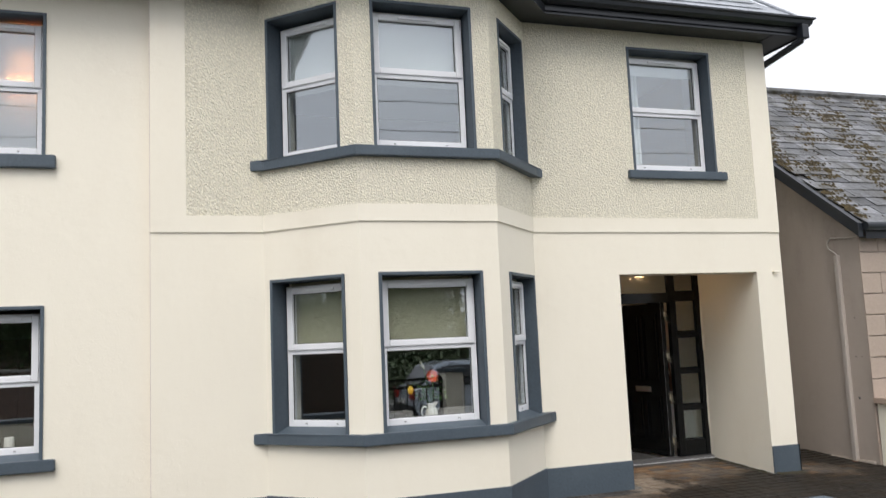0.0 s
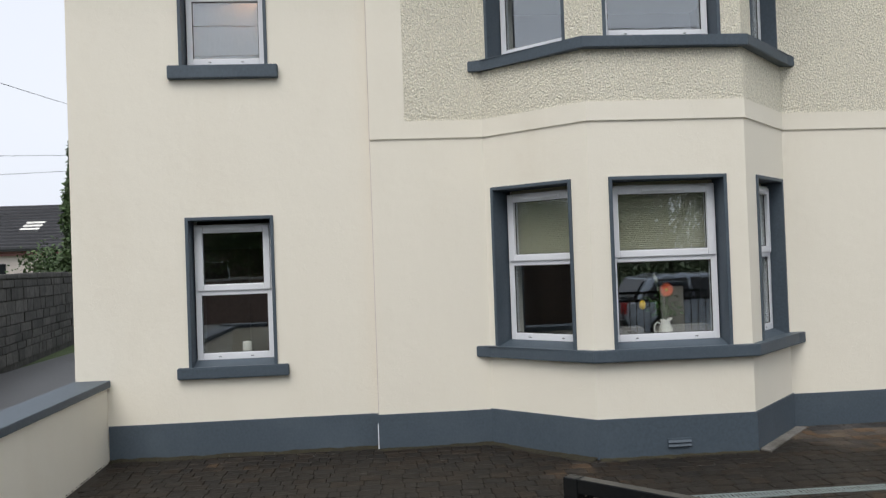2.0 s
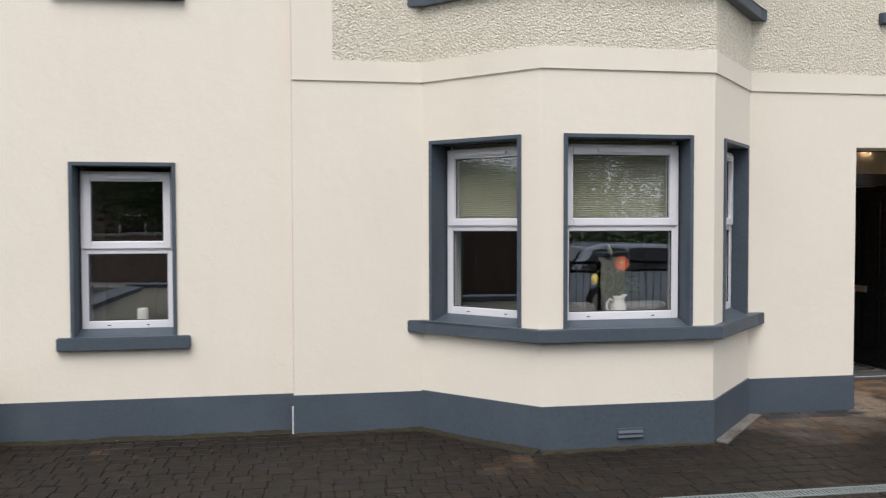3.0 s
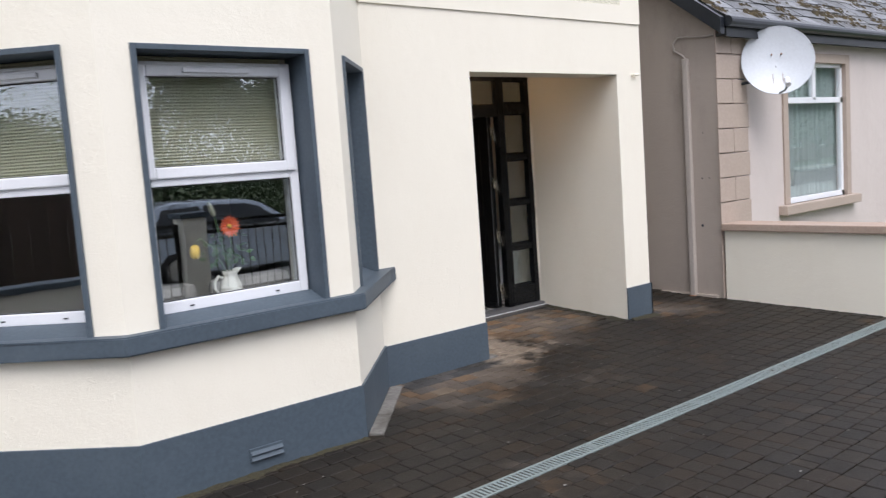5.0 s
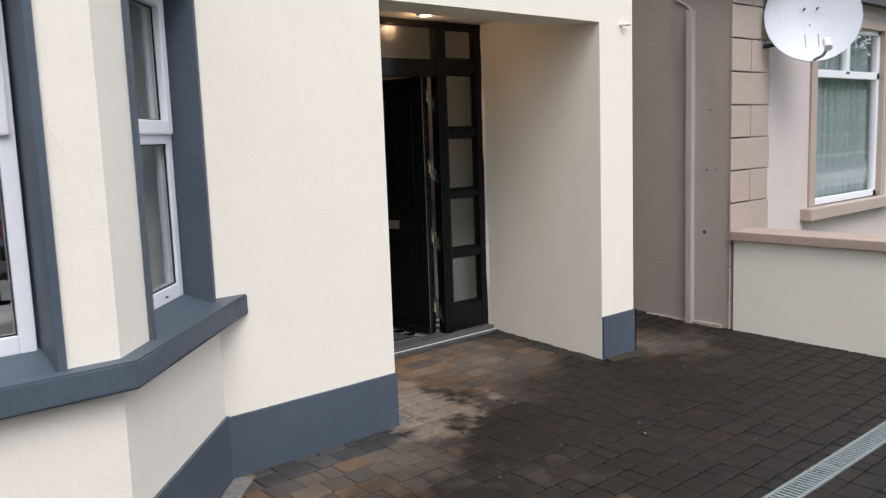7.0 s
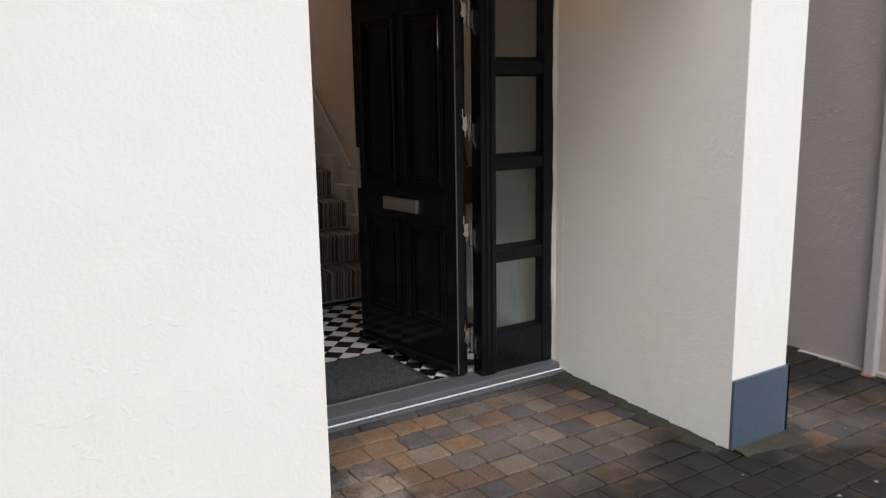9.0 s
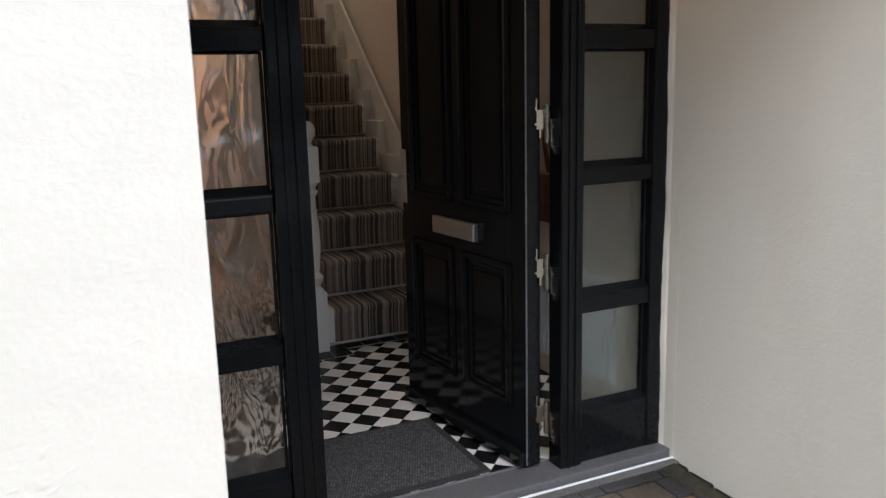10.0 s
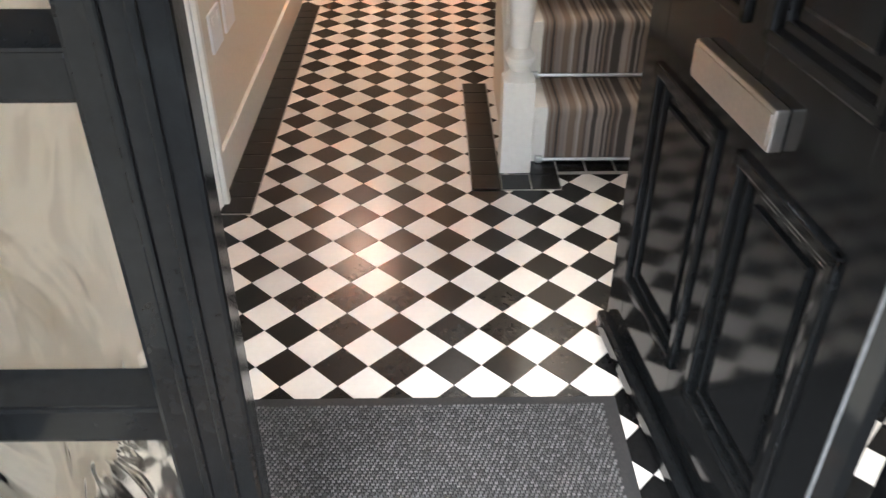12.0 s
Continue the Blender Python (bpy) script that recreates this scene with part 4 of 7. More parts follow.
for x0, x1, side in ((4.92, 5.245, "w"), (6.358, 6.677, "e")):
    rails = [(-0.02, 0.205), (0.594, 0.655), (1.074, 1.128), (1.548, 1.612), (2.035, 2.145), (2.38, 2.43)]
    for a, b in rails:
        part("rail", box(x0, x1, FY0 + 0.004, FY1 + 0.006, a, b, 0.006), BLACK, ent)
    for (a0, a1), (b0, b1) in zip(rails, rails[1:]):
        bead = bmesh.new()
        for bx in ((x0, x0 + 0.009, a1, b0), (x1 - 0.009, x1, a1, b0), (x0 + 0.009, x1 - 0.009, b0 - 0.008, b0)):
            put(bead, bx[0], bx[1], FY0 + 0.034, FY0 + 0.052, bx[2], bx[3], 0.004)
        slope = prism([(FY0 + 0.007, a1 - 0.002), (FY0 + 0.052, a1 - 0.002), (FY0 + 0.052, a1 + 0.026), (FY0 + 0.007, a1 + 0.003)], x0 + 0.001, x1 - 0.001)
        slope.transform(Matrix(((0, 0, 1, 0), (1, 0, 0, 0), (0, 1, 0, 0), (0, 0, 0, 1))))
        bmesh.ops.recalc_face_normals(slope, faces=slope.faces[:])
        part("glazing_bead", join(bead, slope), BLACK, ent)
        pane = part("pane", box(x0 + 0.003, x1 - 0.003, FY0 + 0.054, FY0 + 0.059, a1 + 0.004, b0 - 0.003), TEXGLASS if side == "w" else FROST, ent, "rippled obscure glass" if side == "w" else "frosted obscure glass")
        pane.visible_shadow = False
for a, b in ((2.012, 2.145), (2.38, 2.43)):
    part("rail", box(5.362, 6.268, FY0 + 0.002, FY1 - 0.004, a, b, 0.006), BLACK, ent)
fan = part("pane", box(5.366, 6.264, FY0 + 0.034, FY0 + 0.039, 2.149, 2.376), FROST, ent, "frosted fanlight glass")
fan.visible_shadow = False
solid("door_sill", box(4.852, 6.744, 9.355, 9.50, -0.05, 0.004, 0.006), SILL, "grey aluminium threshold under the entrance screen", "threshold", "structure")
solid("threshold_step", box(4.852, 6.744, 9.30, 9.356, -0.08, -0.028, 0.004), MORTAR, "dark damp mortar fillet below the threshold", "threshold", "structure")

solid("threshold_bead", box(4.853, 6.743, 9.334, 9.344, -0.045, -0.0235, 0.002), UPVC, "thin white sealant bead along the threshold", "threshold", "structure")
solid("threshold_strip", box(5.357, 6.265, 9.502, 9.512, -0.01, 0.006, 0.001), ALU, "thin bright metal strip behind the threshold", "threshold", "structure")
HINGE = pose(6.215, 9.476, 0.0, 0, 0, 90 + 6.4)  # local x runs from the hinge to the latch, +y is the outer face


def leaf_box(bm, x0, x1, y0, y1, z0, z1, bevel=0.0):
    return put(bm, x0, x1, y0, y1, z0, z1, bevel, HINGE)


door = thing("door_1", (6.225, 9.475, 0), "black gloss panelled front door standing open", "door", "structure")
T = 0.066
leaf = bmesh.new()
panels = [(0.10, 0.40, 0.24, 0.775), (0.49, 0.79, 0.24, 0.775), (0.10, 0.40, 0.985, 1.86), (0.49, 0.79, 0.985, 1.86)]
for x0, x1, z0, z1 in ((0.0, 0.10, 0.015, 2.02), (0.79, 0.885, 0.015, 2.02), (0.40, 0.49, 0.015, 2.02)):
    leaf_box(leaf, x0, x1, 0, T, z0, z1, 0.002)
for x0, x1 in ((0.10, 0.40), (0.49, 0.79)):
    for z0, z1 in ((0.015, 0.24), (0.775, 0.985), (1.86, 2.02)):
        leaf_box(leaf, x0, x1, 0.0005, T - 0.0005, z0, z1, 0.0)
part("leaf", leaf, BLACK, door)
for x0, x1, z0, z1 in panels:
    pn = bmesh.new()
    leaf_box(pn, x0, x1, 0.012, T - 0.012, z0, z1)
    leaf_box(pn, x0 + 0.055, x1 - 0.055, 0.006, T - 0.004, z0 + 0.055, z1 - 0.055, 0.008)
    part("panel", pn, BLACK, door)
    mo = bmesh.new()
    for k, (w_, y_) in enumerate(((0.0, T + 0.01), (0.02, T - 0.002))):
        for bx in ((x0 + w_ - 0.012, x0 + w_ + 0.012, z0 + w_ - 0.012, z1 - w_ + 0.012), (x1 - w_ - 0.012, x1 - w_ + 0.012, z0 + w_ - 0.012, z1 - w_ + 0.012),
                   (x0 + w_ - 0.012, x1 - w_ + 0.012, z0 + w_ - 0.012, z0 + w_ + 0.012), (x0 + w_ - 0.012, x1 - w_ + 0.012, z1 - w_ - 0.012, z1 - w_ + 0.012)):
            leaf_box(mo, bx[0], bx[1], T - 0.02, y_, bx[2], bx[3], 0.005)
    part("moulding", mo, BLACK, door)
lb = bmesh.new()
leaf_box(lb, 0.295, 0.60, T, T + 0.024, 0.838, 0.908, 0.004)
plate = part("letter_plate", lb, STEEL, door, "satin steel letter plate")
lb = bmesh.new()
leaf_box(lb, 0.30, 0.595, T + 0.0235, T + 0.027, 0.848, 0.9, 0.001)
part("flap", lb, STEEL, plate)
kick = bmesh.new()
leaf_box(kick, 0.0, 0.885, T, T + 0.03, 0.02, 0.075, 0.012)
part("weather_bar", kick, BLACK, door)
lk = bmesh.new()
leaf_box(lk, 0.845, 0.889, T, T + 0.006, 0.93, 1.165, 0.002)
hp = part("handle_plate", lk, STEEL, door, "chrome handle plate")
lk = bmesh.new()
leaf_box(lk, 0.855, 0.87, T, T + 0.04, 1.04, 1.055, 0.004)
leaf_box(lk, 0.86, 0.912, T + 0.028, T + 0.042, 1.038, 1.054, 0.005)
part("lever", lk, STEEL, hp)
st = bmesh.new()
leaf_box(st, -0.002, 0.001, T - 0.006, T + 0.0005, 0.02, 2.015, 0.0008)
part("worn_arris", st, ARRIS, door, "pale worn edge of the leaf")
for z in (0.20, 0.762, 1.295, 1.84):
    h = bmesh.new()
    put(h, 6.196, 6.226, 9.468, 9.474, z - 0.018, z + 0.05, 0.002)
    put(h, 6.206, 6.216, 9.466, 9.47, z - 0.05, z - 0.016, 0.002)
    put(h, 6.192, 6.200, 9.467, 9.473, z + 0.045, z + 0.09, 0.002)
    put(h, 6.247, 6.2655, 9.452, 9.472, z - 0.082, z + 0.016, 0.002)
    put(h, 6.254, 6.2655, 9.444, 9.456, z - 0.105, z - 0.078, 0.002)
    for dz in (-0.012, 0.062):
        tube(h, [(6.236, 9.466, z + dz - 0.05), (6.236, 9.466, z + dz - 0.002)], 0.0105, 12)
    tube(h, [(6.236, 9.466, z - 0.066), (6.236, 9.466, z + 0.068)], 0.0085, 12)
    for dx, dz in ((6.192, 0.0), (6.192, 0.055), (6.258, -0.06), (6.258, -0.01)):
        tube(h, [(dx, 9.468 if dx < 6.2 else 9.454, z + dz), (dx, 9.464 if dx < 6.2 else 9.45, z + dz)], 0.005, 8)
    part("hinge", h, CHROME, door, "bright chrome butt hinge")

# ---- boundary walls ----
gw = thing("garden_wall", (-2.8, 5, -0.2), "low cream garden wall with a grey coping", "wall")
part("wall_body", box(-2.93, -2.68, 2.2, WING, -0.4, 0.585), CREAM, gw)
part("coping", box(-2.97, -2.64, 2.15, WING - 0.02, 0.585, 0.65, 0.008), GREY, gw, "grey painted coping")
gw2 = thing("garden_wall", (8.25, 5, -0.2), "low cream boundary wall with a pinkish brown coping", "wall")
part("wall_body", box(8.17, 8.42, 1.8, 8.02, -0.4, 0.65), CREAM, gw2)
part("coping", box(8.12, 8.47, 1.75, 8.03, 0.65, 0.725, 0.01), COPING, gw2, "pinkish brown coping")

# ---- wall fittings of the house ----
alarm = thing("alarm_box", (-2.385, WING, 4.8), "white plastic alarm bell box high on the cream wall", "alarm box")
bm = bmesh.new()
sh = [(-0.185, 0.02), (-0.175, -0.07), (-0.12, -0.095), (0.12, -0.095), (0.175, -0.07), (0.185, 0.02), (0.165, 0.1), (-0.165, 0.1)]
outer = [bm.verts.new((-2.385 + x, WING - 0.003, 4.81 + z)) for x, z in sh]
inner = [bm.verts.new((-2.385 + x * 0.9, WING - 0.075, 4.81 + z * 0.9)) for x, z in sh]
bm.faces.new(inner)
for i in range(8):
    bm.faces.new((outer[i], outer[(i + 1) % 8], inner[(i + 1) % 8], inner[i]))
bmesh.ops.recalc_face_normals(bm, faces=bm.faces[:])
bmesh.ops.bevel(bm, geom=bm.edges[:], offset=0.006, segments=2, affect="EDGES")
part("cover", bm, UPVC, alarm)
for k, (x, w) in enumerate(((-0.1, 0.05), (-0.025, 0.05), (0.05, 0.05))):
    part("marking", box(-2.385 + x, -2.385 + x + w, WING - 0.0775, WING - 0.074, 4.825, 4.865), LETTER, alarm, "dark block lettering shapes")
part("marking", box(-2.495, -2.275, WING - 0.0775, WING - 0.074, 4.785, 4.802), LETTER, alarm)
part("strobe", box(-2.46, -2.31, WING - 0.07, WING - 0.02, 4.70, 4.722, 0.006), CARGLASS, alarm, "dark strobe lens")

dl = thing("porch_downlight", (5.99, 9.2, 2.43), "small recessed downlight glowing warm in the porch ceiling", "ceiling light")
part("bezel", lathe(bmesh.new(), [(0.0, 2.434), (0.065, 2.434), (0.065, 2.425), (0.045, 2.42)], pose(5.99, 9.2, 0)), UPVC, dl, smooth=True)
part("lamp_face", lathe(bmesh.new(), [(0.0, 2.418), (0.045, 2.419)], pose(5.99, 9.2, 0)), BULB, dl)
patch = prism([(9.34, 0), (9.425, 0), (9.425, 1.1), (9.39, 1.1), (9.34, 0.93)], 0, 0.0006)
patch.transform(Matrix(((0, 0, -1, 6.745), (1, 0, 0, 0), (0, 1, 0, -0.03), (0, 0, 0, 1))))
bmesh.ops.recalc_face_normals(patch, faces=patch.faces[:])
solid("plaster_patch", patch, CREAM, "raised patch of cream filler beside the door frame", "trim", "structure")
for side, x_ in ((1, 4.851), (-1, 6.744)):
    rough_edge = bmesh.new()
    w_, rings = 0.007, []
    for i in range(130):
        w_ = min(0.012, max(0.003, w_ + random.uniform(-0.0022, 0.0022)))
        z = -0.03 + i * 0.0188
        rings.append([rough_edge.verts.new((x_, 9.396, z)), rough_edge.verts.new((x_ + side * w_ * 0.5, 9.404, z)), rough_edge.verts.new((x_ + side * w_, 9.4195, z)), rough_edge.verts.new((x_, 9.4195, z))])
    for r, q in zip(rings, rings[1:]):
        for k in range(4):
            rough_edge.faces.new((r[k], r[(k + 1) % 4], q[(k + 1) % 4], q[k]))
    rough_edge.faces.new(rings[0])
    rough_edge.faces.new(rings[-1])
    bmesh.ops.recalc_face_normals(rough_edge, faces=rough_edge.faces[:])
    solid("plaster_edge", rough_edge, CREAM, "uneven cream plaster edge against the door frame", "trim", "structure")
mbox = thing("wall_box", (4.86, 9.19, 0.4), "small slate grey box on the porch side wall", "box")
part("case", box(4.8505, 4.922, 9.12, 9.25, 0.36, 0.575, 0.006), GREY, mbox)
part("lid", box(4.8505, 4.93, 9.115, 9.255, 0.575, 0.592, 0.004), GREY, mbox)
bump_ = thing("wall_bolt", (6.93, FACE - 0.01, 2.3), "small cream painted bolt stub on the pier", "bolt")
part("stub", tube(bmesh.new(), [(6.98, FACE, 2.30), (6.98, FACE - 0.03, 2.30), (7.04, FACE - 0.035, 2.305)], 0.012), CREAM, bump_)
for name, a, b in (("cut_kerb_stone", 0.0, 0.34), ("cut_kerb_stone", 0.35, 0.66), ("cut_kerb_stone", 0.67, 1.0)):
    m = along(P2, P3)
    n = dist(P2, P3)
    s = bmesh.new()
    put(s, a * n + 0.02, b * n + 0.02, -0.115, -0.018, -0.3, -0.086, 0.008, m)
    solid(name, s, LICHEN, "pale cut stone block at the foot of the bay", "kerb", "", "cut stones by the bay")
solid("jamb_kerb_stone", box(4.856, 4.95, 8.225, 8.44, -0.3, -0.074, 0.006), LICHEN, "pale cut stone strip at the porch corner", "kerb")

# ---- slates ----
def slate_mesh(material, w=0.298, l=0.3, t=0.006):
    bm = box(-w / 2, w / 2, -l, 0, 0, t)
    return mesh_of("slate", bm, material)


slate_data = slate_mesh(SLATE_PIECE)
PITCH = math.atan(TAN)
joined_v, joined_f = [], []
pieces = 0
k = 0
while True:
    s_ = 0.28 + k * 0.16
    up = s_ * math.cos(PITCH)
    if up > half:
        break
    x = ex0 + up + (0.15 if k % 2 else 0.0)
    while x < ex1 - up:
        wob = random.uniform(-0.003, 0.003)
        m = pose(x, ey0 + up, ez + up * TAN + 0.004 + random.uniform(0, 0.003), math.degrees(PITCH) - 4.6, 0, wob * 57)
        clear = not (P0[0] + 0.2 < x < P3[0] - 0.2 and up < 0.7)
        if clear:
            if x > 4.6 and k < 20 and pieces < 290:
                pieces += 1
                ob = new("slate", slate_data)
                ob.parent = roof
                ob.matrix_parent_inverse = roof.matrix_basis.inverted()
                ob.matrix_basis = m
            else:
                base = len(joined_v)
                for dx, dy, dz in ((-.149, -.3, 0), (.149, -.3, 0), (.149, 0, 0), (-.149, 0, 0), (-.149, -.3, .007), (.149, -.3, .007), (.149, 0, .007), (-.149, 0, .007)):
                    joined_v.append(m @ Vector((dx, dy, dz)))
                for f in ((4, 5, 6, 7), (0, 1, 5, 4), (1, 2, 6, 5), (3, 0, 4, 7)):
                    joined_f.append([base + i for i in f])
        x += 0.302
    k += 1
me = bpy.data.meshes.new("slates")
me.from_pydata(joined_v, [], joined_f)
me.materials.append(SLATE)
ob = tagged(new("slate_cover", me), "", "", "", "stuff")
ob.parent = roof
ob.matrix_parent_inverse = roof.matrix_basis.inverted()
hip = bmesh.new()
tube(hip, [(ex1 + 0.01, ey0 - 0.01, ez + 0.03), (rb[0], rb[1], rb[2] + 0.03)], 0.02, 8)
part("hip_cap", hip, SLATE, roof, "grey clay hip cap")

# ---- hallway ----
stairs = thing("staircase", (6.35, 11.3, 0), "white painted staircase with a striped carpet runner", "staircase", "structure")
Y0, RISE, GO = 11.29, 0.217, 0.25
for i in range(13):
    z = RISE * (i + 1)
    y = Y0 + GO * i
    part("step", box(5.90, 6.80, y, y + GO + 0.02, max(0.0, z - RISE), z - 0.002, 0.004), WHITE, stairs)
    run = bmesh.new()
    prof = [(y + GO - 0.002, z + 0.006), (y + 0.03, z + 0.006), (y - 0.006, z + 0.004), (y - 0.02, z - 0.012), (y - 0.016, z - 0.035), (y - 0.006, z - 0.06), (y - 0.005, z - RISE + 0.01)]
    a = [run.verts.new((6.0, p, q)) for p, q in prof]
    b = [run.verts.new((6.672, p, q)) for p, q in prof]
    for j in range(len(prof) - 1):
        run.faces.new((a[j], a[j + 1], b[j + 1], b[j]))
    back_a = [run.verts.new((6.0, p + 0.004, q - 0.005)) for p, q in prof]
    for j in range(len(prof) - 1):
        run.faces.new((back_a[j], back_a[j + 1], a[j + 1], a[j]))
    part("carpet_runner", run, CARPET, stairs, "brown and grey striped carpet", smooth=True)
    rod = tube(bmesh.new(), [(5.97, y - 0.012, z - RISE + 0.018), (6.70, y - 0.012, z - RISE + 0.018)], 0.006, 8)
    for x in (5.978, 6.692):
        put(rod, x - 0.012, x + 0.012, y - 0.022, y - 0.004, z - RISE + 0.006, z - RISE + 0.03, 0.003)
    part("stair_rod", rod, STEEL, stairs, "slim chrome stair rod")
for i in range(13):
    z, y = RISE * (i + 1), Y0 + GO * i
    part("string_block", box(6.70, 6.775, y + 0.02, y + GO + 0.03, z - 0.004, z + 0.115, 0.005), WHITE, stairs, "white painted stepped end block")
part("wall_string", slab([(6.776, Y0 - 0.1, 0.0), (6.776, Y0 + GO * 12.5, RISE * 13.1), (6.776, Y0 + GO * 12.5, RISE * 13.1 + 0.36), (6.776, Y0 - 0.1, 0.32)], 0.02), WHITE, stairs)

newel = thing("newel_post", (5.888, 11.245, 0), "white painted turned newel post with a ball top", "newel post")
nb = box(5.834, 5.942, 11.205, 11.3, 0.0, 0.34, 0.004)
lathe(nb, [(0.054, 0.34), (0.03, 0.37), (0.046, 0.40), (0.05, 0.42), (0.03, 0.45), (0.036, 0.50), (0.044, 0.60), (0.042, 0.68), (0.032, 0.80), (0.028, 0.86), (0.045, 0.89), (0.03, 0.91), (0.05, 0.94)], pose(5.888, 11.252, 0))
put(nb, 5.84, 5.936, 11.208, 11.296, 0.94, 1.13, 0.004)
part("post", nb, WHITE, newel, smooth=False)
part("ball", lathe(bmesh.new(), [(0.035, 1.13), (0.022, 1.145), (0.03, 1.16), (0.045, 1.19), (0.048, 1.215), (0.04, 1.245), (0.02, 1.263), (0.0, 1.266)], pose(5.888, 11.252, 0)), WHITE, newel, smooth=True)
ban = thing("banister", (5.88, 12.5, 0), "white painted banister with turned spindles and a sloping handrail", "banister")
PITCHED = RISE / GO
top = lambda y: 0.99 + (y - 11.3) * PITCHED
low = lambda y: 0.40 + (y - 11.97) * PITCHED
e_ = 14.2


def side_board(points, x0, x1):
    """An upright board in the plane of the stair side from (y, z) corners."""
    bm = prism(points, x0, x1, 0.003)
    bm.transform(Matrix(((0, 0, 1, 0), (1, 0, 0, 0), (0, 1, 0, 0), (0, 0, 0, 1))))
    bmesh.ops.recalc_face_normals(bm, faces=bm.faces[:])
    return bm


part("string_board", side_board([(11.30, 0.0), (11.97, 0.0), (11.97, low(11.97)), (e_, low(e_)), (e_, low(e_) + 0.40), (11.30, low(11.30) + 0.40)], 5.862, 5.897), PLASTER, ban, "cream painted string and boarding")
part("string_bead", side_board([(11.97, low(11.97)), (e_, low(e_)), (e_, low(e_) + 0.03), (11.97, low(11.97) + 0.03)], 5.852, 5.863), WHITE, ban)
part("string_cap", side_board([(11.30, low(11.30) + 0.395), (e_, low(e_) + 0.395), (e_, low(e_) + 0.42), (11.30, low(11.30) + 0.42)], 5.852, 5.907), WHITE, ban)
part("handrail", side_board([(11.30, top(11.3)), (e_, top(e_)), (e_, top(e_) + 0.065), (11.30, top(11.3) + 0.065)], 5.845, 5.915), WHITE, ban)
for i in range(20):
    y = 11.42 + i * 0.112
    z0, z1 = low(y) + 0.41, top(y) + 0.01
    n = z1 - z0
    sp = box(5.865, 5.895, y - 0.015, y + 0.015, z0, z0 + 0.12 * n)
    put(sp, 5.865, 5.895, y - 0.015, y + 0.015, z1 - 0.2 * n, z1)
    lathe(sp, [(0.014, z0 + 0.12 * n), (0.009, z0 + 0.16 * n), (0.016, z0 + 0.2 * n), (0.013, z0 + 0.35 * n), (0.009, z0 + 0.6 * n), (0.015, z0 + 0.72 * n), (0.009, z0 + 0.76 * n), (0.014, z0 + 0.8 * n)], pose(5.88, y, 0), 10)
    part("spindle", sp, WHITE, ban)
solid("wall_under_stairs", box(5.85, 6.80, 13.72, 13.80, 0.0, 1.9), PLASTER, "warm cream wall under the stairs", "wall", "structure")
solid("baseboard", box(4.886, 4.903, 11.07, 14.9, 0.0, 0.14, 0.004), WHITE, "white painted skirting board", "baseboard", "structure")
solid("baseboard", slab([(4.9, 14.965, 0.0), (5.846, 13.713, 0.0), (5.846, 13.713, 0.028), (4.9, 14.965, 0.028)], 0.012), TILE_B, "narrow black tile edge at the foot of the angled wall", "baseboard", "structure")
solid("trim", join(box(4.886, 4.91, 10.985, 11.06, 0.0, 2.1, 0.005), box(4.886, 4.925, 11.0, 11.03, 0.0, 2.1, 0.005)), WHITE, "white moulded architrave in the hallway", "architrave", "structure")
for y in (11.3, 11.5):
    sw = thing("wall_socket", (4.886, y, 0.5), "white plastic double socket low on the hallway wall", "socket", "", "hallway sockets")
    part("plate", box(4.886, 4.896, y - 0.072, y + 0.072, 0.43, 0.56, 0.003), UPVC, sw)
    for d in (-0.034, 0.034):
        part("rocker", box(4.896, 4.899, y + d - 0.012, y + d + 0.012, 0.52, 0.545, 0.001), UPVC, sw)
rad = thing("radiator", (6.74, 10.3, 0.1), "white ribbed steel radiator on the hallway wall behind the door", "radiator")
part("back_panel", box(6.75, 6.775, 9.75, 10.75, 0.12, 0.58, 0.006), UPVC, rad)
part("top_grille", box(6.728, 6.79, 9.748, 10.752, 0.58, 0.60, 0.004), UPVC, rad)
for i in range(20):
    part("rib", box(6.735, 6.752, 9.765 + i * 0.049, 9.797 + i * 0.049, 0.14, 0.575, 0.006), UPVC, rad)
for y in (9.85, 10.65):
    part("bracket", box(6.775, 6.801, y - 0.02, y + 0.02, 0.2, 0.55), UPVC, rad)
bag = thing("shoulder_bag", (6.76, 10.4, 1.25), "brown leather bag hanging on the hallway wall behind the door", "bag")
bb = box(6.73, 6.799, 10.22, 10.62, 0.78, 1.02, 0.03)
part("pouch", bb, LEATHER, bag)
part("strap", tube(bmesh.new(), [(6.77, 10.27, 1.0), (6.785, 10.36, 1.25), (6.79, 10.42, 1.33), (6.785, 10.48, 1.25), (6.77, 10.57, 1.0)], 0.012, 8), LEATHER, bag, smooth=True)
part("hook", tube(bmesh.new(), [(6.80, 10.42, 1.32), (6.775, 10.42, 1.315), (6.77, 10.42, 1.34)], 0.006, 8), STEEL, bag)
pend = thing("pendant_lamp", (5.12, 13.55, 2.62), "glowing shaded pendant lamp on the hallway ceiling", "ceiling light")
part("cord", tube(bmesh.new(), [(5.12, 13.55, 2.62), (5.12, 13.55, 2.16)], 0.006, 6), WHITE, pend)
part("shade", lathe(bmesh.new(), [(0.05, 2.2), (0.14, 2.06), (0.15, 1.98), (0.147, 1.98), (0.137, 2.06), (0.047, 2.195)], pose(5.12, 13.55, 0)), SHADE, pend, "glowing warm lampshade", smooth=True)
mat_ = thing("doormat", (5.53, 9.8, 0), "grey flecked doormat with black rubber edge inside the door", "doormat")
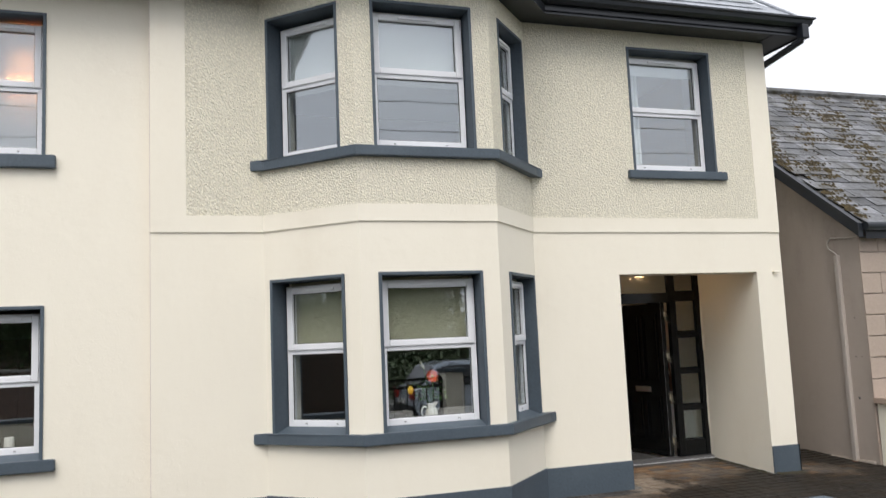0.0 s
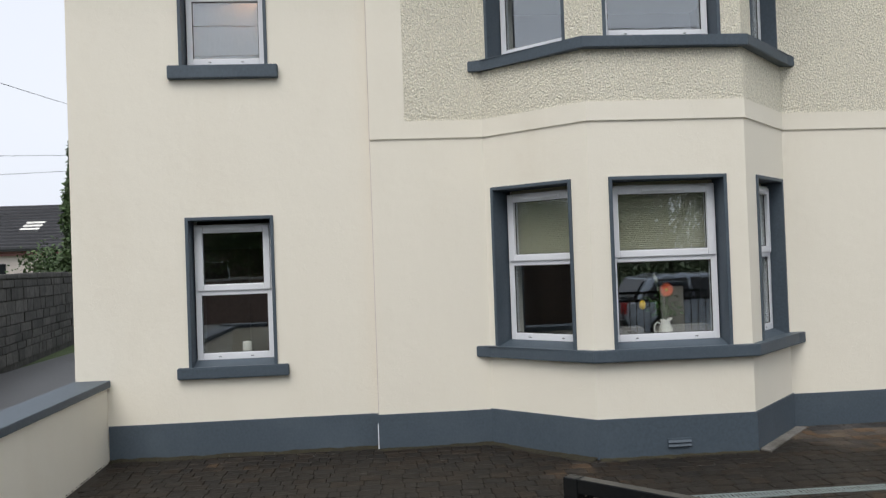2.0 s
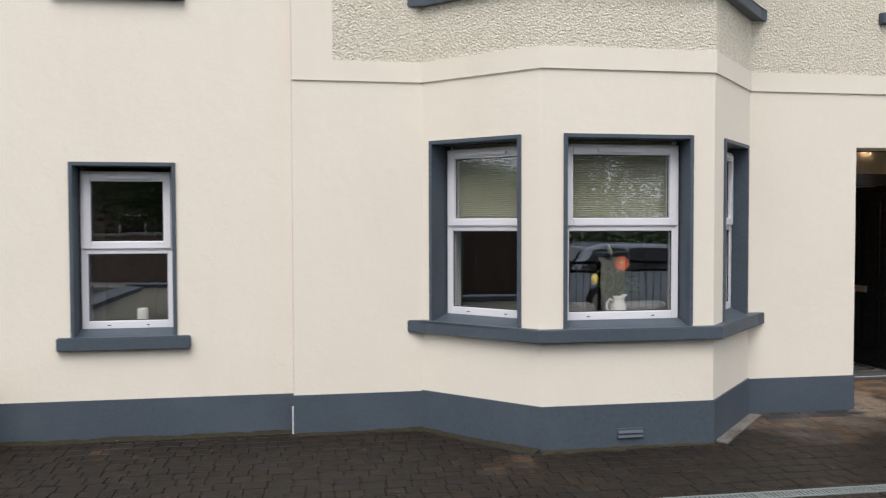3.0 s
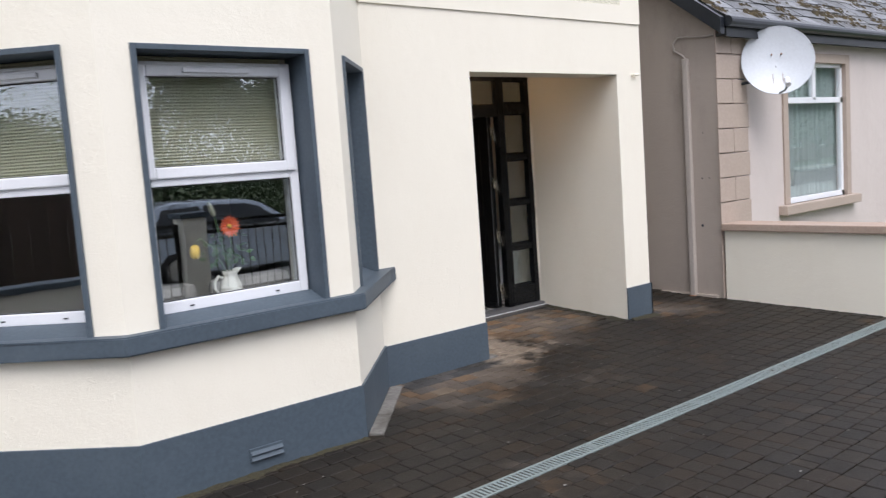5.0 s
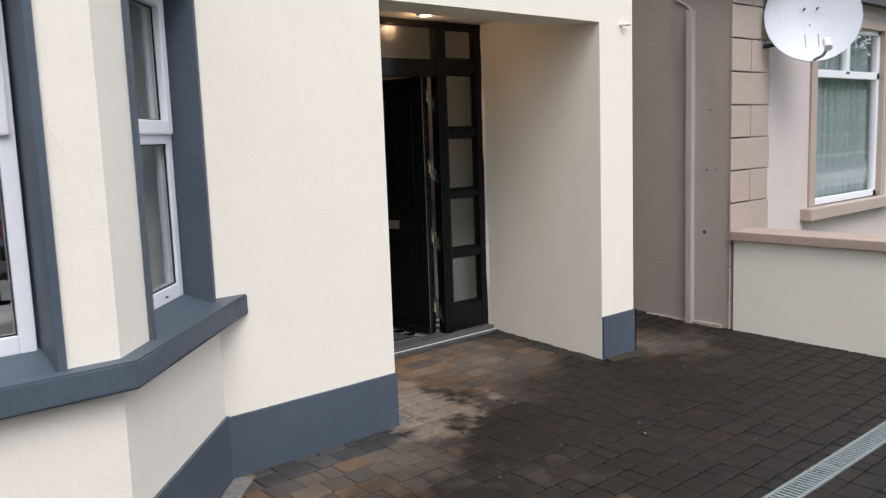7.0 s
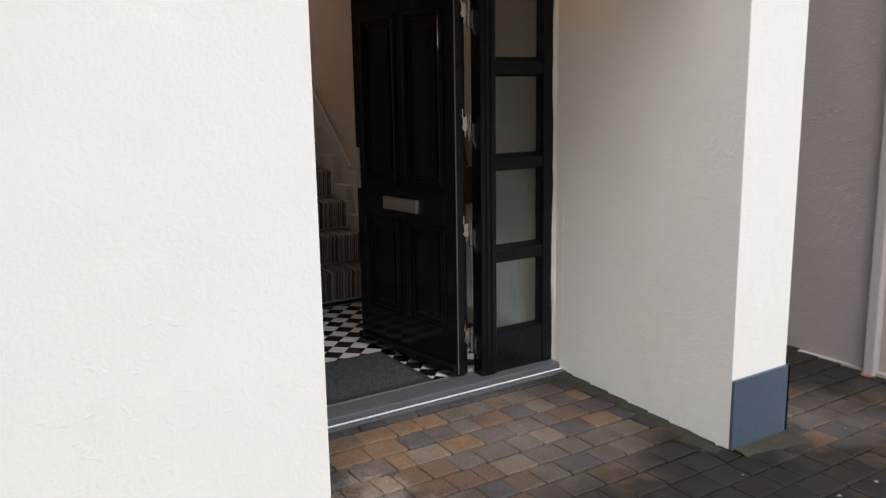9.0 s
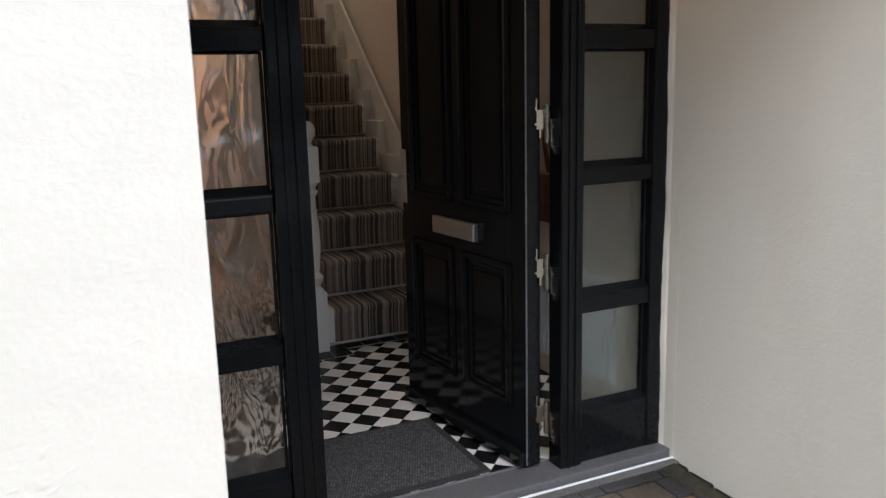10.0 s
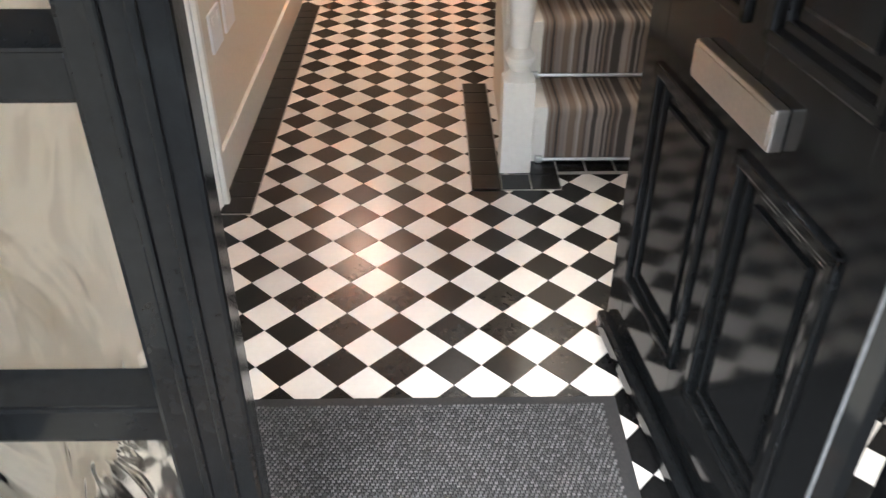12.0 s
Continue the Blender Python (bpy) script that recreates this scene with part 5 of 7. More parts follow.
part("rubber_border", box(5.03, 6.03, 9.525, 10.095, -0.002, 0.008, 0.003), RUBBER, mat_)
part("backing", box(5.055, 6.005, 9.548, 10.074, 0.004, 0.0092), RUBBER, mat_, "dark backing under the pile")
pile_v, pile_f = [], []
for i in range(63):
    y = 9.552 + i * 0.0082
    for j in range(85):
        x = 5.058 + j * 0.011 + (i % 3) * 0.0037 + random.uniform(-0.0006, 0.0006)
        z = 0.0125 + random.uniform(0, 0.002)
        n = len(pile_v)
        for dx, dy in ((0, 0), (0.0078, 0.0012), (0.0078, 0.0062), (0, 0.005)):
            pile_v.append((x + dx, y + dy, 0.008))
        for dx, dy in ((0.001, 0.001), (0.0068, 0.002), (0.0068, 0.0052), (0.001, 0.004)):
            pile_v.append((x + dx, y + dy, z))
        pile_f += [(n + 4, n + 5, n + 6, n + 7)] + [(n + a, n + (a + 1) % 4, n + 4 + (a + 1) % 4, n + 4 + a) for a in range(4)]
me = bpy.data.meshes.new("pile")
me.from_pydata(pile_v, [], pile_f)
me.materials.append(MAT)
ob = tagged(new("mat_surface", me), "", "", "", "stuff")
ob.parent = mat_
ob.matrix_parent_inverse = mat_.matrix_basis.inverted()

# ---- things in the front rooms ----
def blind(m, u0, u1, z0, z1, material, label, pleats=40, y=0.27):
    bm = bmesh.new()
    rows2 = []
    for i in range(pleats * 2 + 1):
        z = z1 - (z1 - z0) * i / (pleats * 2)
        yy = y + (0.006 if i % 2 else 0.0)
        rows2.append([bm.verts.new(m @ Vector((u, yy, z))) for u in (u0, u1)] + [bm.verts.new(m @ Vector((u, yy + 0.003, z))) for u in (u1, u0)])
    for r, s in zip(rows2, rows2[1:]):
        for j in range(4):
            bm.faces.new((r[j], s[j], s[(j + 1) % 4], r[(j + 1) % 4]))
    b = tagged(new("window_blind"), label, "blind")
    b.matrix_basis = m @ pose((u0 + u1) / 2, y, z1)
    part("fabric", bm, material, b)
    part("bottom_rail", box(u0, u1, y - 0.004, y + 0.018, z0 - 0.02, z0, 0.003, m), material, b)
    return b


for m, n, lo, hi in BAY:
    blind(m, lo + 0.05, hi - 0.05, 1.60, 2.29, BLIND, "sage green pleated blind half lowered in the bay window")
    blind(m, lo + 0.05, hi - 0.05, 4.22, 4.96, LINEN, "pale roller blind half lowered in the upper bay window", 1)
blind(mm, WIN_R[0] + 0.06, WIN_R[1] - 0.06, 4.76, 5.0, LINEN, "pale roller blind rolled up in the upper window", 1, 0.2)
cur = tagged(new("curtain"), "white curtain hanging at the side of the upper window", "curtain")
bm = bmesh.new()
pts = [(WIN_R[0] + 0.12 + i * 0.012, FACE + 0.265 + 0.015 * math.sin(i * 1.4)) for i in range(16)]
lo_ = [bm.verts.new((x, y, 3.5)) for x, y in pts]
hi_ = [bm.verts.new((x, y, 5.0)) for x, y in pts]
for i in range(15):
    bm.faces.new((lo_[i], lo_[i + 1], hi_[i + 1], hi_[i]))
part("drape", bm, LINEN, cur, smooth=True)

jug = thing("jug", (2.385, 7.735, 0.875), "white ceramic jug on the bay window board", "jug")
jp = [(0.0, 0.876), (0.05, 0.876), (0.062, 0.90), (0.066, 0.935), (0.058, 0.97), (0.043, 1.0), (0.042, 1.02), (0.05, 1.04), (0.046, 1.04), (0.038, 1.02), (0.04, 1.0), (0.054, 0.97), (0.0, 0.89)]
jb = lathe(bmesh.new(), jp, pose(2.385, 7.735, 0))
for v in jb.verts:
    if v.co.z > 1.025 and v.co.x > 2.42:
        v.co.x += 0.022
        v.co.z += 0.012
part("body", jb, CERAMIC, jug, smooth=True)
part("handle", tube(bmesh.new(), [(2.345, 7.735, 1.0), (2.31, 7.735, 1.015), (2.285, 7.735, 0.985), (2.283, 7.735, 0.945), (2.305, 7.735, 0.91), (2.33, 7.735, 0.905)], 0.008, 8), CERAMIC, jug, smooth=True)


def flower(name, base, tip, label, petals, material, size):
    f = thing(name, base, label, "flower")
    b, t_ = Vector(base), Vector(tip)
    mid = (b + t_) / 2 + Vector((0.01, -0.01, 0.02))
    part("stem", tube(bmesh.new(), [b, mid, t_], 0.004, 6), LEAF, f, smooth=True)
    bl = bmesh.new()
    for r in range(2):
        for i in range(petals):
            a = i * math.tau / petals + r * 0.2
            d = Vector((math.cos(a), -0.25, math.sin(a)))
            side = Vector((-math.sin(a), 0, math.cos(a))) * size * 0.13
            p = t_ + Vector((0, -0.004 * r, 0))
            q = [p + d * size * 0.15, p + d * size * 0.6 + side, p + d * size * (1 - 0.25 * r) + Vector((0, -0.006, 0)), p + d * size * 0.6 - side]
            bl.faces.new([bl.verts.new(x) for x in q])
    part("petals", bl, material, f)
    bmc = bmesh.new()
    bmesh.ops.create_icosphere(bmc, subdivisions=2, radius=size * 0.2, matrix=Matrix.Translation(t_ + Vector((0, -0.012, 0))))
    part("centre", bmc, YELLOW if material is PETAL else LEAF, f, smooth=True)
    return f


flower("gerbera", (2.39, 7.735, 1.0), (2.395, 7.715, 1.305), "coral orange gerbera standing in the white jug", 18, PETAL, 0.07)
tulip = thing("yellow_tulip", (2.37, 7.735, 1.0), "yellow drooping bloom standing in the white jug", "flower")
part("stem", tube(bmesh.new(), [(2.375, 7.735, 1.0), (2.30, 7.735, 1.18), (2.22, 7.73, 1.25), (2.18, 7.72, 1.22)], 0.004, 6), LEAF, tulip, smooth=True)
part("bloom", lathe(bmesh.new(), [(0.0, 0.0), (0.022, 0.012), (0.03, 0.04), (0.026, 0.07), (0.012, 0.085)], pose(2.178, 7.718, 1.22, 160, 10, 0), 12), YELLOW, tulip, smooth=True)
lily = thing("lily_bud", (2.38, 7.735, 1.0), "pale green closed bud standing in the white jug", "flower")
part("stem", tube(bmesh.new(), [(2.385, 7.735, 1.0), (2.345, 7.735, 1.25), (2.32, 7.73, 1.37)], 0.004, 6), LEAF, lily, smooth=True)
part("bud", lathe(bmesh.new(), [(0.0, 0.0), (0.014, 0.015), (0.018, 0.05), (0.008, 0.09), (0.0, 0.1)], pose(2.32, 7.73, 1.365, 0, -18, 0), 12), BLIND, lily, smooth=True)
leaves = thing("flower_foliage", (2.39, 7.74, 1.0), "loose dark green leaves standing in the white jug", "foliage")
bm = bmesh.new()
for i in range(46):
    c = Vector((2.385 + random.uniform(-0.13, 0.15), 7.745 + random.uniform(-0.03, 0.07), 1.06 + abs(random.gauss(0, 0.13))))
    d = Vector((random.uniform(-1, 1), random.uniform(-0.5, 0.5), random.uniform(-0.2, 1))).normalized() * random.uniform(0.03, 0.06)
    s = d.cross(Vector((random.random(), 1, random.random()))).normalized() * 0.014
    bm.faces.new([bm.verts.new(c + x) for x in (Vector(), d * 0.5 + s, d, d * 0.5 - s)])
part("leaf_cluster", bm, LEAF, leaves)
for x in (2.02, 2.66):
    ch = thing("sofa", (x, 8.1, 0.02), "pale grey upholstered chair back inside the bay", "chair", "", "chairs in the bay")
    part("seat", box(x - 0.28, x + 0.28, 8.0, 8.55, 0.14, 0.48, 0.06), FABRIC, ch)
    part("backrest", box(x - 0.27, x + 0.27, 7.98, 8.12, 0.40, 0.965, 0.06), FABRIC, ch)
    for dx in (-0.22, 0.22):
        for yy in (8.0, 8.48):
            part("leg", box(x + dx - 0.02, x + dx + 0.02, yy - 0.02, yy + 0.02, 0.02, 0.15), BOARDS, ch)
cand = thing("candle_jar", (-1.45, 8.64, 0.785), "white candle jar on the window board", "jar")
part("jar", lathe(bmesh.new(), [(0.0, 0.786), (0.04, 0.786), (0.045, 0.80), (0.045, 0.91), (0.04, 0.925), (0.036, 0.925), (0.04, 0.90), (0.0, 0.89)], pose(-1.45, 8.64, 0)), CERAMIC, cand, smooth=True)
cab = thing("dresser", (-1.9, 11.9, 0.02), "brown wooden dresser in the dim wing room", "cabinet")
part("body", box(-2.5, -1.3, 11.9, 12.35, 0.1, 1.9, 0.01), BOARDS, cab)
for x in (-2.48, -1.89):
    part("door", box(x, x + 0.57, 11.875, 11.9, 0.15, 1.85, 0.008), BOARDS, cab)
for x in (-2.45, -1.4):
    part("foot", box(x, x + 0.08, 11.95, 12.3, 0.02, 0.1), BOARDS, cab)
bl_ = thing("bedside_lamp", (-1.22, 9.0, 4.4), "orange glowing shaded lamp behind the upper wing window", "lamp")
part("shade", lathe(bmesh.new(), [(0.10, 4.72), (0.17, 4.45), (0.165, 4.45), (0.095, 4.715)], pose(-1.42, 9.0, 0.0)), SHADE, bl_, "glowing orange shade", smooth=True)
part("stem", tube(bmesh.new(), [(-1.42, 9.0, 3.5), (-1.42, 9.0, 4.6)], 0.012), STEEL, bl_)
part("base", lathe(bmesh.new(), [(0.0, 3.5), (0.09, 3.5), (0.09, 3.52), (0.0, 3.53)], pose(-1.42, 9.0, 0)), STEEL, bl_)
st_ = thing("side_table", (-1.3, 9.05, 2.75), "small wooden table under the bedside lamp", "table")
part("top", box(-1.6, -1.0, 8.8, 9.3, 3.46, 3.5, 0.004), BOARDS, st_)
for x in (-1.57, -1.07):
    for y in (8.83, 9.23):
        part("leg", box(x, x + 0.04, y, y + 0.04, 2.75, 3.46), BOARDS, st_)

# ---- neighbouring bungalow ----
NX, NY = 8.17, 8.06
nbh = thing("bungalow", (12, 11, 0), "taupe and pink rendered bungalow with a mossy slate roof", "house")
TANN = 0.75
NW = (1.44, 2.93, 0.80, 2.47)
RY = 11.95
part("front_wall", wall_sheet(pose(NX + 0.02, NY, 0), 9.0, -0.4, 2.8, 0.3, [NW, (4.35, 5.4, -0.1, 2.45)]), PINK, nbh, "pale pinkish render")
gable = prism([(NY, -0.4), (RY * 2 - NY, -0.4), (RY * 2 - NY, 2.8), (RY, 2.8 + (RY - NY) * TANN), (NY, 2.8)], 0, 0.3)
gable.transform(Matrix(((0, 0, 1, NX), (1, 0, 0, 0), (0, 1, 0, 0), (0, 0, 0, 1))))
bmesh.ops.recalc_face_normals(gable, faces=gable.faces[:])
part("gable_wall", gable, TAUPE, nbh, "taupe painted gable")
part("gable_plinth", box(NX - 0.03, NX, NY + 0.05, 14, -0.4, -0.06, 0.008), TAUPE, nbh)
part("back_wall", box(NX, 17.2, RY * 2 - NY - 0.2, RY * 2 - NY, -0.4, 2.8), TAUPE, nbh)
for i in range(11):
    z = -0.1 + i * 0.262
    w = 0.60 if i % 2 else 0.58
    cuts = (NX - 0.012, NX + w) if i % 2 else (NX - 0.012, NX + 0.29, NX + w)
    for x0, x1 in zip(cuts, cuts[1:]):
        part("quoin", box(x0, x1 - (0.008 if x1 < NX + 0.4 else 0), NY - 0.016, NY + 0.001, z, z + 0.252, 0.006), QUOIN, nbh, "brown painted quoin block")
ez_n, ey_n = 2.86, NY - 0.13
ez_r = ez_n + (RY - ey_n) * TANN
part("roof_deck", slab([(NX - 0.06, ey_n, ez_n), (17.4, ey_n, ez_n), (17.4, RY, ez_r), (NX - 0.06, RY, ez_r)], 0.05), OLD_SLATE, nbh)
part("roof_deck", slab([(NX - 0.06, RY, ez_r), (17.4, RY, ez_r), (17.4, RY * 2 - ey_n, ez_n), (NX - 0.06, RY * 2 - ey_n, ez_n)], 0.05), OLD_SLATE, nbh)
sv, sf = [], []
an = math.atan(TANN)
for k in range(23):
    up = 0.26 * math.cos(an) + k * 0.235 * math.cos(an)
    x = NX - 0.03 + (0.17 if k % 2 else 0)
    while x < 17.2 and ey_n + up < RY + 0.05:
        m = pose(x + random.uniform(-0.006, 0.006), ey_n + up, ez_n + up * TANN + 0.012 + random.uniform(0, 0.007), math.degrees(an) - 2.2 + random.uniform(-0.7, 0.7), random.uniform(-0.7, 0.7), random.uniform(-0.8, 0.8))
        b0 = len(sv)
        for dx, dy, dz in ((0, -.3, 0), (.294, -.3, 0), (.294, 0, 0), (0, 0, 0), (0, -.3, .011), (.294, -.3, .011), (.294, 0, .011), (0, 0, .011)):
            sv.append(m @ Vector((dx, dy, dz)))
        for f in ((4, 5, 6, 7), (0, 1, 5, 4), (1, 2, 6, 5), (3, 0, 4, 7)):
            sf.append([b0 + i for i in f])
        x += 0.30
me = bpy.data.meshes.new("old_slates")
me.from_pydata(sv, [], sf)
me.materials.append(OLD_SLATE)
ob = tagged(new("slate_cover", me), "weathered mossy slates", "", "", "stuff")
ob.parent, ob.matrix_parent_inverse = nbh, nbh.matrix_basis.inverted()
rmv, rmf = [], []
for i in range(16000):
    x = NX - 0.02 + 7.5 * random.random() ** 1.3
    up = (0.03 + 0.235 * random.randint(0, 20)) * math.cos(an) + abs(random.gauss(0, 0.085))
    field = math.sin(x * 2.9 + up * 1.7) * math.sin(up * 3.3 - x * 1.1) + 0.6 * math.sin(x * 7.3 - up * 5.1)
    if field + random.gauss(0, 0.35) < 0.35 or ey_n + up > RY:
        continue
    y, z = ey_n + up, ez_n + up * TANN + 0.040
    r, b0, a0 = random.uniform(0.012, 0.045), len(rmv), random.uniform(0, 6.28)
    for q in range(6):
        k_ = r * random.uniform(0.6, 1.2)
        dy = k_ * math.sin(a0 + q * math.tau / 6) * 0.8
        rmv.append((x + k_ * math.cos(a0 + q * math.tau / 6), y + dy, z + dy * TANN - 0.006))
    rmv.append((x, y, z + r * 0.5))
    rmf += [(b0 + q, b0 + (q + 1) % 6, b0 + 6) for q in range(6)]
me = bpy.data.meshes.new("roof_moss")
me.from_pydata(rmv, [], rmf)
me.materials.append(ROOF_MOSS)
ob = tagged(new("roof_moss", me), "brown green moss tufts on the slates", "", "", "stuff")
ob.parent, ob.matrix_parent_inverse = nbh, nbh.matrix_basis.inverted()
part("ridge_tile", tube(bmesh.new(), [(NX - 0.06, RY, ez_r + 0.03), (17.4, RY, ez_r + 0.03)], 0.09, 8), OLD_SLATE, nbh)
verge = slab([(NX - 0.075, ey_n - 0.03, ez_n - 0.17), (NX - 0.075, ey_n - 0.03, ez_n + 0.0), (NX - 0.075, RY, ez_r + 0.02), (NX - 0.075, RY, ez_r - 0.15)], -0.07)
part("bargeboard", verge, PVC, nbh, "dark grey verge board")
part("eaves_soffit", box(NX, 17.4, ey_n, NY, ez_n - 0.17, ez_n - 0.14), PVC, nbh)
part("fascia", box(NX - 0.02, 17.4, ey_n - 0.02, ey_n, ez_n - 0.19, ez_n - 0.02), PVC, nbh)
gbm = tube(bmesh.new(), [(NX - 0.06, ey_n - 0.06, ez_n - 0.04), (17.4, ey_n - 0.06, ez_n - 0.04)], 0.055, 12)
part("gutter", gbm, PVC, nbh, "black half round gutter")
mn = pose(NX + 0.02, NY, 0)
sr = bmesh.new()
for bx in ((NW[0] - 0.11, NW[0] + 0.004, NW[2], NW[3] + 0.11), (NW[1] - 0.004, NW[1] + 0.11, NW[2], NW[3] + 0.11), (NW[0] + 0.004, NW[1] - 0.004, NW[3] - 0.004, NW[3] + 0.11)):
    put(sr, bx[0], bx[1], -0.022, 0.06, bx[2], bx[3], 0.005, mn)
part("window_surround", sr, QUOIN, nbh, "brown painted surround")
part("window_sill", box(NW[0] - 0.24, NW[1] + 0.2, -0.11, 0.12, NW[2] - 0.11, NW[2], 0.01, mn), QUOIN, nbh)
wf = bmesh.new()
a, b, c, e = NW
tz = 2.02
for bx in ((a, a + 0.06, c, e), (b - 0.06, b, c, e), (a, b, c, c + 0.065), (a, b, e - 0.05, e), (a, b, tz - 0.035, tz + 0.035), ((a + b) / 2 - 0.04, (a + b) / 2 + 0.04, tz, e)):
    put(wf, bx[0], bx[1], 0.03, 0.09, bx[2], bx[3], 0.005, mn)
nwin = part("window", wf, UPVC, nbh, "white uPVC window frame")
for bx in ((a + 0.05, b - 0.05, c + 0.05, tz - 0.03), (a + 0.05, (a + b) / 2 - 0.03, tz + 0.03, e - 0.04), ((a + b) / 2 + 0.03, b - 0.05, tz + 0.03, e - 0.04)):
    pane = part("pane", box(bx[0], bx[1], 0.05, 0.054, bx[2], bx[3], 0, mn), GLASS, nwin)
    pane.visible_shadow = False
nc = bmesh.new()
cols = []
for i in range(121):
    u = a + 0.006 + (b - a - 0.012) * i / 120
    y = 0.14 + 0.032 * math.sin(i * 0.62) + 0.01 * math.sin(i * 1.7)
    cols.append([nc.verts.new(mn @ Vector((u, y, z))) for z in (c + 0.05 + 0.015 * abs(math.sin(i * 0.31)), e - 0.03)])
for r, s in zip(cols, cols[1:]):
    nc.faces.new((r[0], s[0], s[1], r[1]))
net = tagged(new("net_curtain"), "white lace net curtain in the bungalow window", "curtain")
net.matrix_basis = mn @ pose((a + b) / 2, 0.2, e)
part("drape", nc, NET, net, smooth=True)
lace = bmesh.new()
for i in range(40):
    u = a + 0.06 + (b - a - 0.12) * i / 39
    put(lace, u - 0.008, u + 0.008, 0.094, 0.097, c + 0.18 + 0.04 * abs(math.sin(i * 0.8)), c + 0.33 + 0.05 * abs(math.sin(i * 0.8)), 0, mn)
part("lace_band", lace, LINEN, net)
# Holes are low dark discs; the shade inside them is put into the colour.
for y_, z_, r_ in ((8.285, 0.70, 0.016), (8.24, 1.70, 0.007), (8.27, 1.215, 0.009), (8.18, 1.215, 0.007)):
    part("fixing_hole", lathe(bmesh.new(), [(0.0, 0.004), (r_ * 0.8, 0.006), (r_, 0.0)], pose(NX, y_, z_, 0, -90, 0), 9), LETTER, nbh, "dark raised disc drawn for a hole in the render")
part("room_back", box(NX + 0.4, 17, 10.5, 10.55, -0.1, 2.8), ROOM, nbh)
dr = bmesh.new()
for bx in ((4.25, 4.354, -0.1, 2.55), (5.396, 5.5, -0.1, 2.55), (4.354, 5.396, 2.446, 2.55)):
    put(dr, bx[0], bx[1], -0.02, 0.3, bx[2], bx[3], 0.005, mn)
part("door_surround", dr, QUOIN, nbh, "brown painted door surround")
for bx in ((4.25, 4.35), (5.4, 5.5)):
    part("recess_side", box(bx[0], bx[1], 0.302, 1.2, -0.1, 2.55, 0, mn), QUOIN, nbh)
part("recess_ceiling", box(4.35, 5.4, 0.302, 1.2, 2.45, 2.55, 0, mn), QUOIN, nbh)
part("door", box(4.352, 5.398, 1.1, 1.15, -0.1, 2.45, 0, mn), QUOIN, nbh)
part("front_step", box(4.2, 5.55, -0.5, 0.0, -0.35, 0.1, 0.01, mn), COPING, nbh)
for x in (8.98, ):
    dish = thing("satellite_dish", (8.64, 8.04, 2.2), "pale grey satellite dish on a wall bracket", "satellite dish")
    dc = Vector((8.83, 7.725, 2.42))
    dm = look(dc, dc + Vector((-0.76, -0.6, 0.2)))
    rim, depth_ = 0.40, 0.075
    prof = [(0.0, -depth_), (0.1, -depth_ * 0.94), (0.2, -depth_ * 0.75), (0.3, -depth_ * 0.44), (0.38, -depth_ * 0.1), (0.4, 0.0), (0.404, 0.004), (0.404, -0.008), (0.38, -depth_ * 0.1 - 0.01), (0.3, -depth_ * 0.44 - 0.008), (0.2, -depth_ * 0.75 - 0.008), (0.0, -depth_ - 0.008)]
    flip = dm @ pose(0, 0, 0, 0, 180, 0)
    part("reflector", lathe(bmesh.new(), [(r * 0.925, z) for r, z in prof], flip, 40), DISH, dish, smooth=True)
    arm = tube(bmesh.new(), [flip @ Vector((0.0, -0.36, 0.0)), flip @ Vector((0.02, -0.38, 0.18)), flip @ Vector((0.02, -0.36, 0.34))], 0.012, 8)
    part("feed_arm", arm, GALV, dish)
    part("receiver", tube(bmesh.new(), [flip @ Vector((0.02, -0.37, 0.34)), flip @ Vector((0.02, -0.32, 0.30)), flip @ Vector((0.02, -0.29, 0.285))], 0.03, 12), UPVC, dish, "white receiver head")
    bk = tube(bmesh.new(), [(8.64, NY, 2.2), (8.72, 7.95, 2.22), (8.86, 7.86, 2.32), tuple(flip @ Vector((0, -0.05, -0.085)))], 0.018, 10)
    put(bk, 8.58, 8.70, NY - 0.014, NY - 0.001, 2.12, 2.28, 0.003)
    part("wall_bracket", bk, PVC, dish, "dark steel bracket")
    for x_ in (-0.05, 0.05):
        for y_ in (-0.30, 0.08):
            part("bolt", tube(bmesh.new(), [flip @ Vector((x_, y_, -0.075)), flip @ Vector((x_, y_, -0.045))], 0.008, 8), RUST, dish)
        part("rust_streak", tube(bmesh.new(), [flip @ Vector((x_, -0.27, -0.037)), flip @ Vector((x_, -0.13, -0.064))], 0.003, 5), RUST, dish)
pipe = thing("waste_pipe", (8.14, 8.43, 0), "taupe painted pipe casing down the gable", "pipe")
part("casing", box(8.115, NX, 8.375, 8.438, -0.10, 2.51, 0.01), PIPE, pipe)
part("foot_joint", tube(bmesh.new(), [(8.125, 8.407, -0.16), (8.125, 8.407, -0.08)], 0.04, 12), RUST, pipe)
cable = thing("wall_cable", (8.15, 8.4, 2.5), "taupe painted cable looping along the gable", "cable")
part("wire", tube(bmesh.new(), [(8.155, 8.407, 2.50), (8.155, 8.45, 2.55), (8.155, 8.55, 2.61), (8.155, 8.565, 2.69), (8.155, 8.50, 2.745), (8.155, 8.38, 2.735), (8.155, 8.22, 2.71), (8.155, 8.07, 2.71)], 0.010, 8), PIPE, cable, smooth=True)

